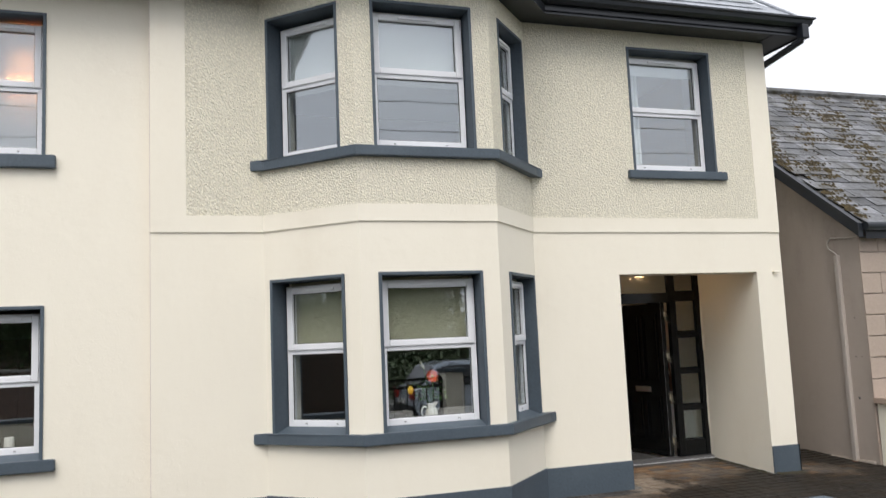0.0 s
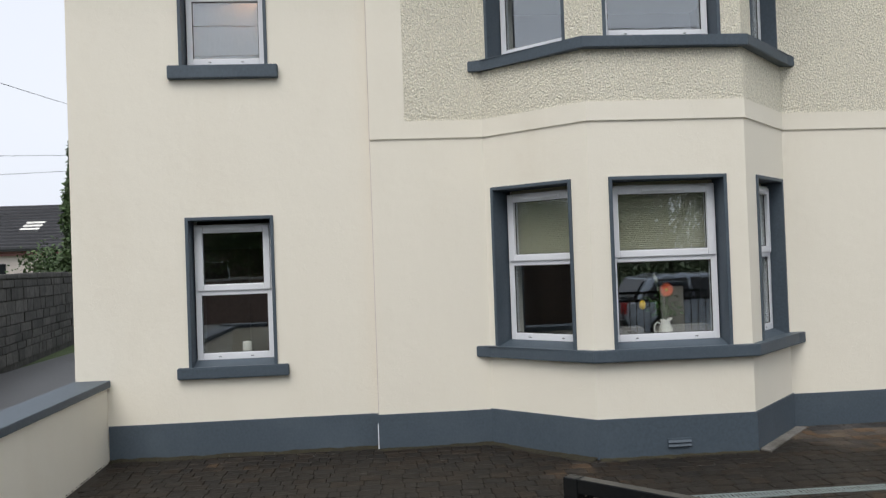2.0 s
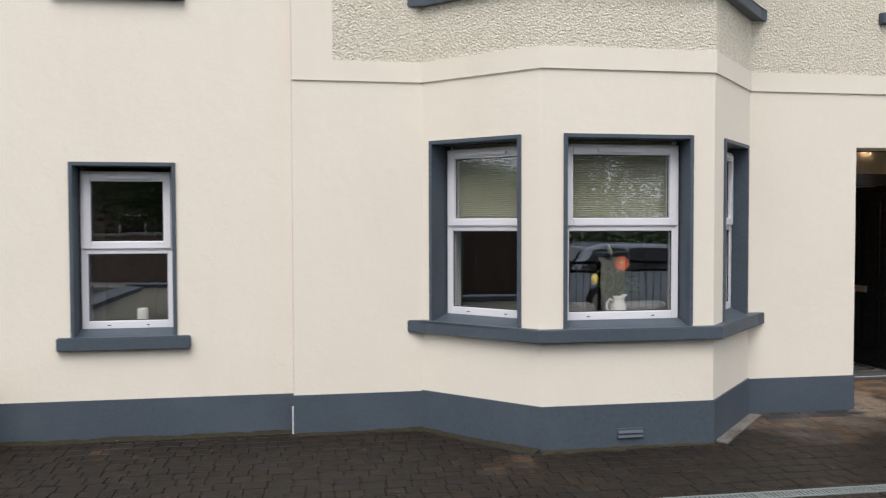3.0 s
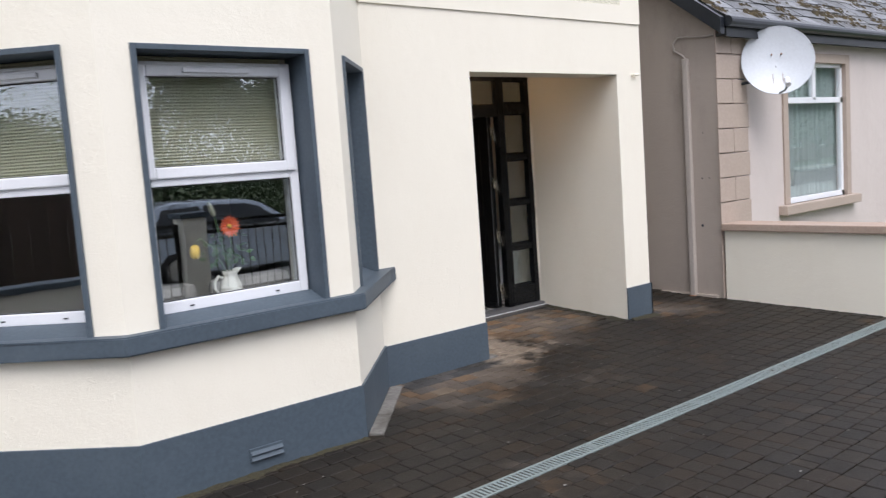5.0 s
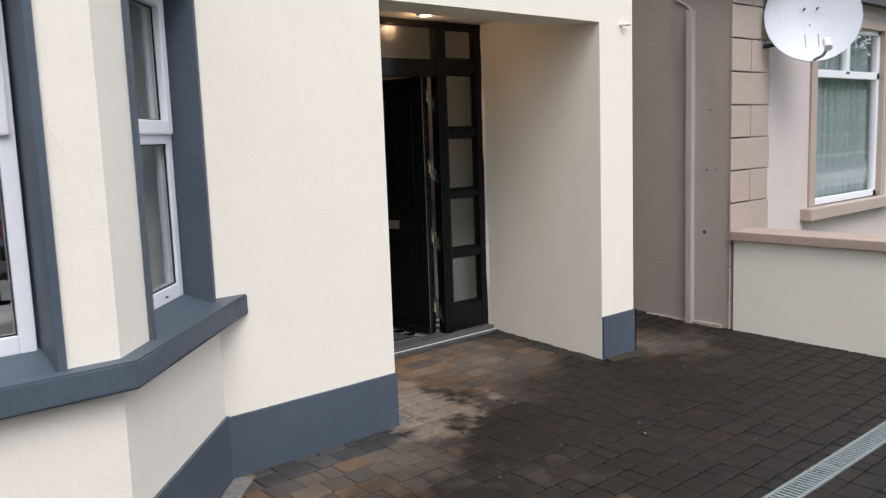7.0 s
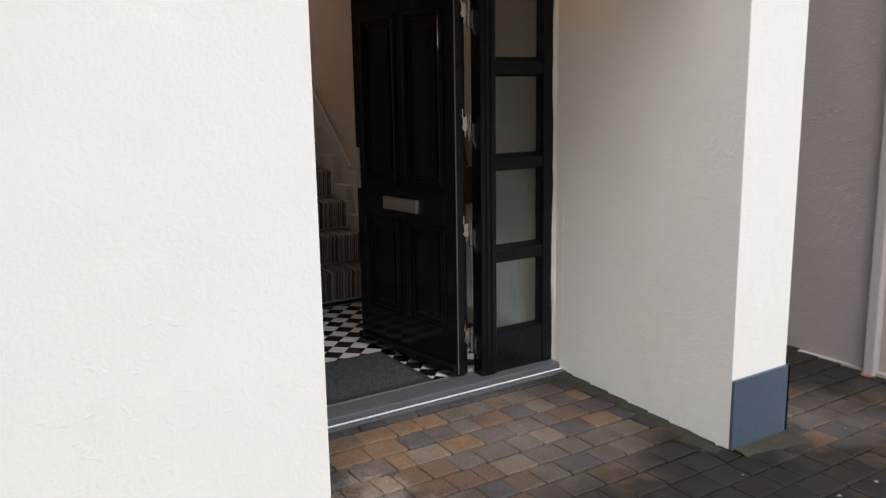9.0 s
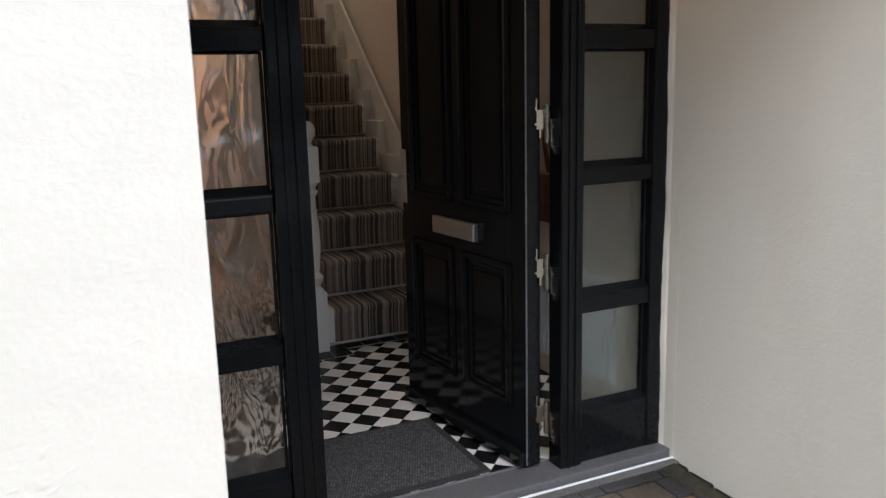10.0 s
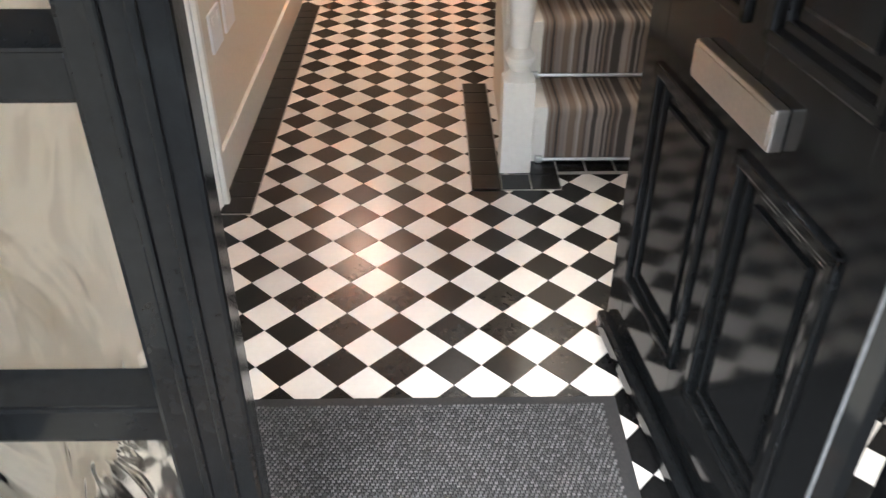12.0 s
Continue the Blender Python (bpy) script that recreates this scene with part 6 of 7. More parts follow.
# ---- lane side ----
lw = thing("lane_wall", (-7.6, 20, 0), "tall weathered grey stone lane wall", "wall")
bm = bmesh.new()
L0, L1 = Vector((-6.45, 9.0, 0)), Vector((-9.6, 30.0, 0))
nseg = 90
prev = None
for i in range(nseg + 1):
    p = L0.lerp(L1, i / nseg)
    j = random.uniform(-0.008, 0.008)
    ring = [bm.verts.new((p.x + j + (0.02 if k in (1, 2) else 0) * random.uniform(-1, 1), p.y, z)) for k, z in enumerate((-0.4, 0.3, 0.9, 1.52, 1.6))]
    ring += [bm.verts.new((p.x - 0.4, p.y, z)) for z in (1.6, -0.4)]
    if prev:
        for k in range(len(ring)):
            bm.faces.new((prev[k], ring[k], ring[(k + 1) % len(ring)], prev[(k + 1) % len(ring)]))
    prev = ring
part("masonry", bm, RUBBLE, lw)
stones = bmesh.new()
d = (L1 - L0).normalized()
mst = Matrix.Translation(L0) @ Matrix(((d.y, d.x, 0, 0), (-d.x, d.y, 0, 0), (0, 0, 1, 0), (0, 0, 0, 1)))
z = -0.2
while z < 1.5:
    hgt = random.uniform(0.16, 0.3)
    u = random.uniform(-0.3, 0)
    while u < 20.5:
        ln = random.uniform(0.25, 0.75)
        put(stones, -0.03, 0.028 + random.uniform(0, 0.025), u + 0.012, u + ln - 0.012, z + 0.01, min(z + hgt, 1.58) - 0.01, 0.012, mst)
        u += ln
    z += hgt
tagged(part("stonework", stones, RUBBLE, lw), kind="stuff")
lc = bmesh.new()
d = (L1 - L0).normalized()
mlc = Matrix.Translation(L0) @ Matrix(((d.y, d.x, 0, 0), (-d.x, d.y, 0, 0), (0, 0, 1, 0), (0, 0, 0, 1)))
for i in range(25):
    put(lc, -0.45, 0.05, i * 0.83, i * 0.83 + 0.82, 1.6 + random.uniform(-0.02, 0), 1.70 + random.uniform(-0.02, 0.02), 0.02, mlc)
part("coping", lc, RUBBLE, lw)
part("return_wall", box(-9.8, -2.0, 30, 30.3, -0.4, 1.65, 0.03), RUBBLE, lw)
shed = thing("far_house", (-14, 36, 0), "low cream house with a dark tiled roof and roof lights", "house")
part("wall", box(-26, -6, 34, 42, -0.4, 2.6), PINK, shed)
part("fascia", box(-26.1, -5.9, 33.85, 34.0, 2.45, 2.75), MAROON, shed, "faded maroon fascia")
part("roof", slab([(-26.3, 33.6, 2.7), (-5.7, 33.6, 2.7), (-5.7, 38, 4.75), (-26.3, 38, 4.75)], 0.1), ROOFTILE, shed, "dark concrete tiles")
part("roof", slab([(-26.3, 38, 4.75), (-5.7, 38, 4.75), (-5.7, 42.4, 2.7), (-26.3, 42.4, 2.7)], 0.1), ROOFTILE, shed)
crs = bmesh.new()
for i in range(14):
    k_ = i / 14
    put(crs, -26.3, -5.7, 33.6 + 4.4 * k_, 33.64 + 4.4 * k_, 2.73 + 2.05 * k_, 2.79 + 2.05 * k_)
part("tile_course", crs, ROOFTILE, shed)
for x in (-18.6, -16.6, -14.7, -12.8, -10.9):
    rl = slab([(x, 35.2, 3.48), (x + 0.75, 35.2, 3.48), (x + 0.75, 36.2, 3.95), (x, 36.2, 3.95)], 0.05)
    # White colour stands in for the sky mirrored in the roof glass.
    part("roof_light", rl, CERAMIC, shed, "roof light with a pale sky reflection put into its colour")
for x in (-19, -15.4, -12):
    part("window", box(x, x + 0.7, 33.96, 34.02, 1.75, 2.15), CARGLASS, shed)


def tree(name, at, height, spread, trunk_h, label, n, leaf, column=False, low=0.0):
    t_ = thing(name, at, label, "tree")
    base = Vector(at)
    tk = bmesh.new()
    lean = Vector((random.uniform(-0.2, 0.2), random.uniform(-0.2, 0.2), 0))
    pts = [base + lean * (i / 6) ** 2 + Vector((0, 0, trunk_h * i / 6)) for i in range(7)]
    for i in range(6):
        lathe_r = 0.03 * height * (1 - 0.11 * i)
        ring_m = Matrix.Translation(pts[i])
        tube(tk, [pts[i] - Vector((0, 0, 0.02)), pts[i + 1]], lathe_r * 0.55, 9)
    centres = []
    for i in range(9 if not column else 3):
        a = i * 2.4
        tip = base + Vector((math.cos(a) * spread * random.uniform(0.35, 0.8), math.sin(a) * spread * random.uniform(0.35, 0.8), random.uniform(trunk_h, height * 0.9)))
        if column:
            tip = base + Vector((0, 0, height * (0.5 + 0.2 * i)))
        j = pts[random.randint(3, 6)]
        tube(tk, [j, (j + tip) / 2 + Vector((0, 0, 0.2)), tip], 0.007 * height, 6)
        centres.append(tip)
    part("trunk", tk, BARK, t_)
    vs, fs = [], []
    for i in range(n):
        if column:
            h = random.random() ** 0.8
            a = random.uniform(0, math.tau)
            r = spread * (1 - h ** 2.2) * (0.7 + 0.35 * math.sin(a * 3 + h * 17)) * random.uniform(0.7, 1)
            c = base + Vector((r * math.cos(a), r * math.sin(a), low + h * (height - low)))
        else:
            cc = random.choice(centres)
            c = cc + Vector((random.gauss(0, 1), random.gauss(0, 1), random.gauss(0, 0.75))) * spread * 0.24
        d1 = Vector((random.gauss(0, 1), random.gauss(0, 1), random.gauss(0, 1))).normalized()
        d2 = d1.orthogonal().normalized()
        l_ = leaf * random.uniform(0.6, 1.3)
        b0 = len(vs)
        vs += [c, c + d1 * l_ * 0.5 + d2 * l_ * 0.3, c + d1 * l_, c + d1 * l_ * 0.5 - d2 * l_ * 0.3]
        fs.append((b0, b0 + 1, b0 + 2, b0 + 3))
    me_ = bpy.data.meshes.new("crown")
    me_.from_pydata(vs, [], fs)
    me_.materials.append(FOLIAGE)
    o = new("crown", me_)
    o.parent, o.matrix_parent_inverse = t_, t_.matrix_basis.inverted()
    return t_


tree("cypress_tree", (-8.95, 25.6, -0.3), 6.3, 0.6, 3.0, "tall dark green columnar cypress behind the lane wall", 9000, 0.16, True, 0.6)
tree("shrub", (-9.6, 27.6, -0.3), 2.9, 1.5, 1.6, "loose green shrub leaning over the lane wall", 5000, 0.14)
tree("street_tree", (10.2, -13.5, -0.3), 8.6, 3.4, 4.0, "tall leafy tree across the street", 42000, 0.13)
tree("street_tree", (7.2, -13.8, -0.3), 5.6, 2.2, 2.2, "leafy rounded tree behind the hedge across the street", 26000, 0.13)
tree("street_tree", (17.5, -17.0, -0.3), 6.6, 2.6, 3.2, "leafy rounded tree farther across the street", 24000, 0.14)
tree("street_tree", (-4.5, -15.5, -0.3), 7.2, 4.2, 2.8, "leafy broad tree across the street", 26000, 0.2)
for x, y, h in ((-17.5, 5.5, 3.7), (-20.0, 1.0, 3.4), (-24.5, -3.5, 4.6)):
    tree("garden_tree", (x, y, -0.3), h, 2.7, 1.6, "rounded leafy tree in the gardens across the lane", 24000, 0.13)
for x, y, h in ((38.0, -10.5, 6.5), (52.0, -12.0, 7.5)):
    tree("street_tree", (x, y, -0.3), h, 4.0, 2.2, "leafy broad tree farther along the street", 9000, 0.34)

# ---- overhead wires ----
for name, pts in (("overhead_wire", [(-30, -2.2, 6.9), (0, -2.2, 6.4), (30, -2.2, 6.9)]), ("overhead_wire", [(-30, -2.6, 7.7), (0, -2.6, 7.2), (30, -2.6, 7.7)]),
                  ("overhead_wire", [(-18.0, 24, 9.9), (-9.6, 30, 7.2), (-4, 34, 6.2)]), ("overhead_wire", [(-30, 38, 7.3), (-12, 38, 6.9), (-2, 38, 7.0)]), ("overhead_wire", [(-30, 36, 5.6), (-12, 36, 6.0), (-2, 36, 6.4)])):
    p0, p1, p2 = [Vector(p) for p in pts]
    ctrl = 2 * p1 - (p0 + p2) / 2
    curve = [p0 * (1 - s) ** 2 + ctrl * 2 * s * (1 - s) + p2 * s ** 2 for s in [i / 16 for i in range(17)]]
    w_ = thing(name, pts[0], "thin black overhead cable", "cable", "", "overhead cables")
    part("wire", tube(bmesh.new(), curve, 0.009, 6), PVC, w_)

for x, y, h in ((-30, -2.4, 7.9), (30, -2.4, 7.9), (-18.0, 24, 10.1), (-4, 34, 6.5), (-30, 37, 7.6), (-2, 37, 7.2)):
    up_ = thing("utility_pole", (x, y, -0.34), "weathered wooden pole carrying the overhead cables", "pole", "", "utility poles")
    part("pole", tube(bmesh.new(), [(x, y, -0.4), (x, y, h)], 0.11, 10), BARK, up_)
    part("crossarm", box(x - 0.06, x + 0.06, y - 1.2, y + 1.2, h - 0.75, h - 0.62, 0.01), BARK, up_)

# ---- street front ----
def rail_panel(name, a, b, label, z0=0.05, z1=1.03, mid=0.86):
    """Black iron railing with rings along the top, from a to b."""
    n = dist(a, b)
    m = along(a, b)
    g = tagged(new(name), label, "gate" if "gate" in name else "railing")
    g.matrix_basis = m @ pose(0, 0, -0.15)
    for bx in ((0, 0.045, -0.15 if "gate" not in name else z0 - 0.1, z1), (n - 0.045, n, -0.15 if "gate" not in name else z0 - 0.1, z1)):
        part("frame_post", box(bx[0], bx[1], -0.022, 0.022, bx[2], bx[3], 0.003, m), BLACK, g)
    for z in (z0, mid, z1 - 0.04):
        part("cross_rail", box(0.045, n - 0.045, -0.02, 0.02, z - 0.0, z + 0.04, 0.003, m), BLACK, g)
    k_ = int((n - 0.1) / 0.115)
    step = (n - 0.09) / k_
    for i in range(1, k_):
        u = 0.045 + i * step
        part("bar", tube(bmesh.new(), [m @ Vector((u, 0, z0 + 0.03)), m @ Vector((u, 0, mid + 0.01))], 0.008, 6), BLACK, g)
    for i in range(k_):
        u = 0.045 + (i + 0.5) * step
        c_ = m @ Vector((u, 0, (mid + z1) / 2))
        ux = (m.to_3x3() @ Vector((1, 0, 0)))
        part("ring", tube(bmesh.new(), [c_ + 0.05 * (math.cos(q * math.tau / 14) * ux + math.sin(q * math.tau / 14) * Vector((0, 0, 1))) for q in range(15)], 0.008, 6), BLACK, g)
    return g


rail_panel("iron_gate", (0.345, 2.85), (1.30, 1.80), "black iron gate with rings standing open over the paving", 0.05, 1.015, 0.845)
rail_panel("iron_railing", (1.75, 1.66), (4.4, 1.66), "black iron railing with rings along the top")
rail_panel("iron_railing", (4.75, 1.66), (7.8, 1.66), "black iron railing with rings along the top")
for x in (1.5, 4.57, 7.98, -1.6):
    pl = thing("gate_pillar", (x, 1.68, -0.15), "cream rendered pillar with a grey cap", "pillar", "", "front pillars")
    part("shaft", box(x - 0.16, x + 0.16, 1.52, 1.84, -0.3, 1.1, 0.01), CREAM, pl)
    part("cap", prism([(x - 0.2, 1.48), (x + 0.2, 1.48), (x + 0.2, 1.88), (x - 0.2, 1.88)], 1.1, 1.17, 0.01), GREY, pl)
fw = thing("garden_wall", (-2.2, 1.68, -0.15), "low cream wall along the footpath", "wall")
part("wall_body", box(-2.93, -1.76, 1.56, 1.8, -0.3, 0.6), CREAM, fw)
part("coping", box(-2.96, -1.75, 1.53, 1.83, 0.6, 0.66, 0.008), GREY, fw)


def car(at, turn, paint, label):
    m = pose(at[0], at[1], -0.27, 0, 0, turn)
    c_ = tagged(new("car"), label, "car")
    c_.matrix_basis = m
    side = [(-2.0, 0.35), (-2.08, 0.55), (-2.05, 0.9), (-1.85, 0.97), (-1.55, 1.4), (-1.2, 1.47), (0.1, 1.46), (0.45, 1.36), (1.05, 0.98), (1.85, 0.85), (2.08, 0.65), (2.05, 0.35), (1.75, 0.22), (-1.7, 0.22)]
    bm = bmesh.new()
    sections = []
    for y_, k_ in ((-0.86, 0.9), (-0.82, 1.0), (0.82, 1.0), (0.86, 0.9)):
        ring = []
        for x_, z_ in side:
            tuck = 0.16 * max(0, (z_ - 0.95)) / 0.5
            ring.append(bm.verts.new(m @ Vector((x_ * (0.985 if k_ < 1 else 1), y_ * (1 - tuck), z_ * (0.985 if k_ < 1 else 1)))))
        sections.append(ring)
    bm.faces.new(sections[0][::-1])
    bm.faces.new(sections[-1])
    for r, s in zip(sections, sections[1:]):
        for i in range(len(side)):
            bm.faces.new((r[i], r[(i + 1) % len(side)], s[(i + 1) % len(side)], s[i]))
    bmesh.ops.recalc_face_normals(bm, faces=bm.faces[:])
    part("body", bm, paint, c_)
    for y_ in (-1, 1):
        for pts in ([(-1.62, 0.99), (-1.4, 1.36), (-0.75, 1.39), (-0.7, 0.98)], [(-0.62, 0.98), (-0.66, 1.39), (0.12, 1.38), (0.4, 1.28), (0.8, 0.99)]):
            gb = bmesh.new()
            f_ = [gb.verts.new(m @ Vector((x_, y_ * (0.868 - 0.16 * 0.86 * max(0, z_ - 0.95) / 0.5), z_))) for x_, z_ in pts]
            gb.faces.new(f_)
            part("side_window", gb, CARGLASS, c_)
    for q in ([(-1.88, 0.99), (-1.585, 1.37)], [(0.55, 1.32), (1.03, 1.01)]):
        gb = bmesh.new()
        (xa, za), (xb, zb) = q
        o_ = -0.014 if xa < 0 else 0.014
        gb.faces.new([gb.verts.new(m @ Vector(p)) for p in ((xa + o_, -0.7, za + 0.012), (xa + o_, 0.7, za + 0.012), (xb + o_, 0.62, zb + 0.012), (xb + o_, -0.62, zb + 0.012))])
        part("windscreen", gb, CARGLASS, c_)
    for y_ in (-0.66, 0.66):
        part("tail_light", box(-2.1, -1.9, y_ - 0.17, y_ + 0.17, 0.66, 0.92, 0.03, m), REDLENS, c_, "red tail light")
        part("headlight", box(1.85, 2.05, y_ - 0.16, y_ + 0.16, 0.62, 0.78, 0.03, m), CERAMIC, c_)
    part("bumper", box(-2.13, -1.95, -0.8, 0.8, 0.34, 0.56, 0.03, m), PVC, c_)
    part("number_plate", box(-2.14, -2.13, -0.26, 0.26, 0.58, 0.69, 0, m), CERAMIC, c_)
    for x_ in (-1.28, 1.3):
        for y_ in (-0.8, 0.8):
            wm = m @ pose(x_, y_, 0.31, 90)
            wh = part("wheel", lathe(bmesh.new(), [(0.2, -0.1), (0.29, -0.1), (0.31, -0.07), (0.31, 0.07), (0.29, 0.1), (0.2, 0.1)], wm), TYRE, c_, smooth=True)
            part("rim", lathe(bmesh.new(), [(0.0, -0.11), (0.17, -0.1), (0.2, -0.1), (0.2, 0.1), (0.17, 0.1), (0.0, 0.11)], wm), STEEL, wh)
    return c_


car((6.95, -2.6), 0, SILVER, "silver blue hatchback parked at the kerb")
car((12.2, -2.75), 0, DARKCAR, "dark saloon car parked at the kerb")
car((1.6, -2.8), 180, DARKCAR, "dark hatchback parked at the kerb")
th = thing("terrace_house", (0, -19, 0), "dull brown brick terrace across the street", "house")
part("wall", box(-46, 2, -26, -19, -0.4, 5.6), BRICK, th)
part("roof", slab([(-46.3, -18.7, 5.5), (-46.3, -22.5, 8.0), (2.3, -22.5, 8.0), (2.3, -18.7, 5.5)][::-1], 0.12), ROOFTILE, th)
part("roof", slab([(-46.3, -22.5, 8.0), (-46.3, -26.3, 5.5), (2.3, -26.3, 5.5), (2.3, -22.5, 8.0)][::-1], 0.12), ROOFTILE, th)
for x in (-44, -40, -36, -32, -28, -24.5, -21, -17.5, -14, -10.5, -7, -3.5, -0.5):
    for z in (0.7, 3.5):
        wd = part("window", box(x - 0.55, x + 0.55, -19.02, -18.96, z, z + 1.3, 0.01), UPVC, th)
        part("pane", box(x - 0.47, x + 0.47, -18.965, -18.955, z + 0.08, z + 1.22), CARGLASS, wd)
bwall = thing("brick_wall", (-20, -10.7, -0.15), "low dull brown brick wall across the street", "wall")
part("wall_body", box(-46, -2.4, -10.85, -10.6, -0.3, 1.25), BRICK, bwall)
part("coping", box(-46, -2.38, -10.9, -10.55, 1.25, 1.33, 0.01), CONCRETE, bwall)
lf = thing("timber_fence", (-9.1, 3.6, -0.3), "dark brown close-boarded timber fence across the lane", "fence")
for i in range(64):
    y = -1.4 + i * 0.156
    part("board", box(-9.04 - 0.012 * (i % 2), -9.02 - 0.012 * (i % 2), y, y + 0.15, -0.3, 1.5 + random.uniform(-0.012, 0.012)), FENCE, lf)
for z in (0.1, 1.2):
    part("rail", box(-9.11, -9.055, -1.4, 8.58, z, z + 0.09), FENCE, lf)
for i in range(6):
    part("post", box(-9.2, -9.11, -1.4 + i * 1.97, -1.3 + i * 1.97, -0.36, 1.45), FENCE, lf)
th2 = thing("terrace_house", (70, -19, 0), "dull brown brick terrace farther along the street", "house")
part("wall", box(34, 112, -26, -19, -0.4, 5.6), BRICK, th2)
part("roof", slab([(33.7, -18.7, 5.5), (112.3, -18.7, 5.5), (112.3, -22.5, 8.0), (33.7, -22.5, 8.0)], 0.12), ROOFTILE, th2)
part("roof", slab([(33.7, -22.5, 8.0), (112.3, -22.5, 8.0), (112.3, -26.3, 5.5), (33.7, -26.3, 5.5)], 0.12), ROOFTILE, th2)
for i in range(20):
    for z in (0.7, 3.5):
        x = 36.5 + i * 3.8
        wd = part("window", box(x - 0.55, x + 0.55, -19.02, -18.96, z, z + 1.3, 0.01), UPVC, th2)
        part("pane", box(x - 0.47, x + 0.47, -18.965, -18.955, z + 0.08, z + 1.22), CARGLASS, wd)
hedge = thing("hedge", (8, -11.2, 0), "tall dark green hedge across the street", "hedge")
vs, fs = [], []
for i in range(45000):
    c = Vector((random.uniform(-2, 22), random.uniform(-11.6, -10.7), random.uniform(-0.2, 2.75 + 0.4 * math.sin(i * 0.01))))
    d1 = Vector((random.gauss(0, 1), random.gauss(0, 1), random.gauss(0, 1))).normalized()
    d2 = d1.orthogonal().normalized()
    b0 = len(vs)
    vs += [c, c + d1 * 0.05 + d2 * 0.035, c + d1 * 0.11, c + d1 * 0.05 - d2 * 0.035]
    fs.append((b0, b0 + 1, b0 + 2, b0 + 3))
me_ = bpy.data.meshes.new("leaves")
me_.from_pydata(vs, [], fs)
me_.materials.append(FOLIAGE)
o = new("leaves", me_)
o.parent, o.matrix_parent_inverse = hedge, hedge.matrix_basis.inverted()

# ---- drain ----
drain = thing("drainage_channel", (2.7, 6.26, -0.12), "galvanised slotted drainage channel across the paving", "drain")
CY = 6.275
for i in range(10):
    x0 = -2.62 + i * 1.079
    z = ground_z(0, CY) + 0.006
    g_ = bmesh.new()
    put(g_, x0, x0 + 1.075, CY - 0.062, CY - 0.046, z - 0.04, z)
    put(g_, x0, x0 + 1.075, CY + 0.046, CY + 0.062, z - 0.04, z)
    put(g_, x0, x0 + 0.012, CY - 0.046, CY + 0.046, z - 0.03, z)
    put(g_, x0 + 1.063, x0 + 1.075, CY - 0.046, CY + 0.046, z - 0.03, z)
    for j in range(1, 36):
        u = x0 + j * 0.03
        put(g_, u - 0.0085, u + 0.0085, CY - 0.046, CY + 0.046, z - 0.02, z - 0.002)
    part("grating", g_, GALV, drain)

# ---- litter on the paving ----
vs, fs = [], []
for i in range(620):
    x, y = random.uniform(-2.4, 8.1), random.uniform(3.6, 8.3)
    if P0[0] - 0.3 < x < P3[0] + 0.3 and y > 7.2:
        continue
    z = ground_z(x, y) + 0.004
    r = random.choice((0.0025, 0.003, 0.004, 0.004, 0.005, 0.007, 0.013)) * random.uniform(0.7, 1.2)
    b0 = len(vs)
    a = random.uniform(0, 6.3)
    vs += [(x + r * math.cos(a + q), y + r * math.sin(a + q) * 0.7, z + (0.004 if q_ % 2 else 0.0)) for q_, q in enumerate((0, 1.6, 3.1, 4.7))] + [(x, y, z + 0.006)]
    fs += [(b0, b0 + 1, b0 + 4), (b0 + 1, b0 + 2, b0 + 4), (b0 + 2, b0 + 3, b0 + 4), (b0 + 3, b0, b0 + 4)]
me_ = bpy.data.meshes.new("grit")
me_.from_pydata(vs, [], fs)
me_.materials.append(LICHEN)
tagged(new("grit", me_), "scattered pale grit and petals on the paving", "debris", "", "stuff")

# ---- hallway tiles, last of the large sets ----
S = 0.1425
tile_top = mesh_of("tile", join(bmesh.new(), box(-0.0497, 0.0497, -0.0497, 0.0497, -0.008, 0.0, 0.0012)), TILE_W)
tile_black = tile_top.copy()
tile_black.materials[0] = TILE_B
hall = bpy.data.objects["floor"]
made = 0
far_v = {True: [], False: []}
far_f = {True: [], False: []}


def lay(x, y, white):
    global made
    if not (4.84 < x < 6.82 and 9.49 < y < 15.0):
        return
    if x > 5.88 and 11.33 < y < 11.99:
        return
    near = 5.1 < x < 6.35 and 9.9 < y < 11.9
    if near and made < 320:
        made += 1
        ob = new("tile", tile_top if white else tile_black)
        ob.parent = hall
        ob.matrix_basis = pose(x, y, random.uniform(0.0, 0.0008), 0, 0, 45)
    else:
        b0 = len(far_v[white])
        h = 0.0702
        far_v[white].extend([(x + h, y, 0), (x, y + h, 0), (x - h, y, 0), (x, y - h, 0)])
        far_f[white].append((b0, b0 + 1, b0 + 2, b0 + 3))


for i in range(-4, 14):
    for j in range(-7, 40):
        lay(5.2875 + S * i, 10.287 + S * j, True)
        lay(5.216 + S * i, 10.287 + S * (j + 0.5), False)
for white in (True, False):
    me_ = bpy.data.meshes.new("tiles")
    me_.from_pydata(far_v[white], [], far_f[white])
    me_.materials.append(TILE_W if white else TILE_B)
    o = tagged(new("tile_cover", me_), "white tiles" if white else "black tiles", "", "", "stuff")
    o.parent = hall
for bx in ((4.903, 5.008, 10.94, 13.07), (5.73, 5.835, 11.085, 12.0), (5.73, 6.04, 11.085, 11.195), (5.935, 6.80, 11.195, 11.315)):
    solid("grout_bed", box(bx[0], bx[1], bx[2], bx[3], -0.003, 0.0018), GROUT, "grey grout under the black border tiles", "floor", "structure")
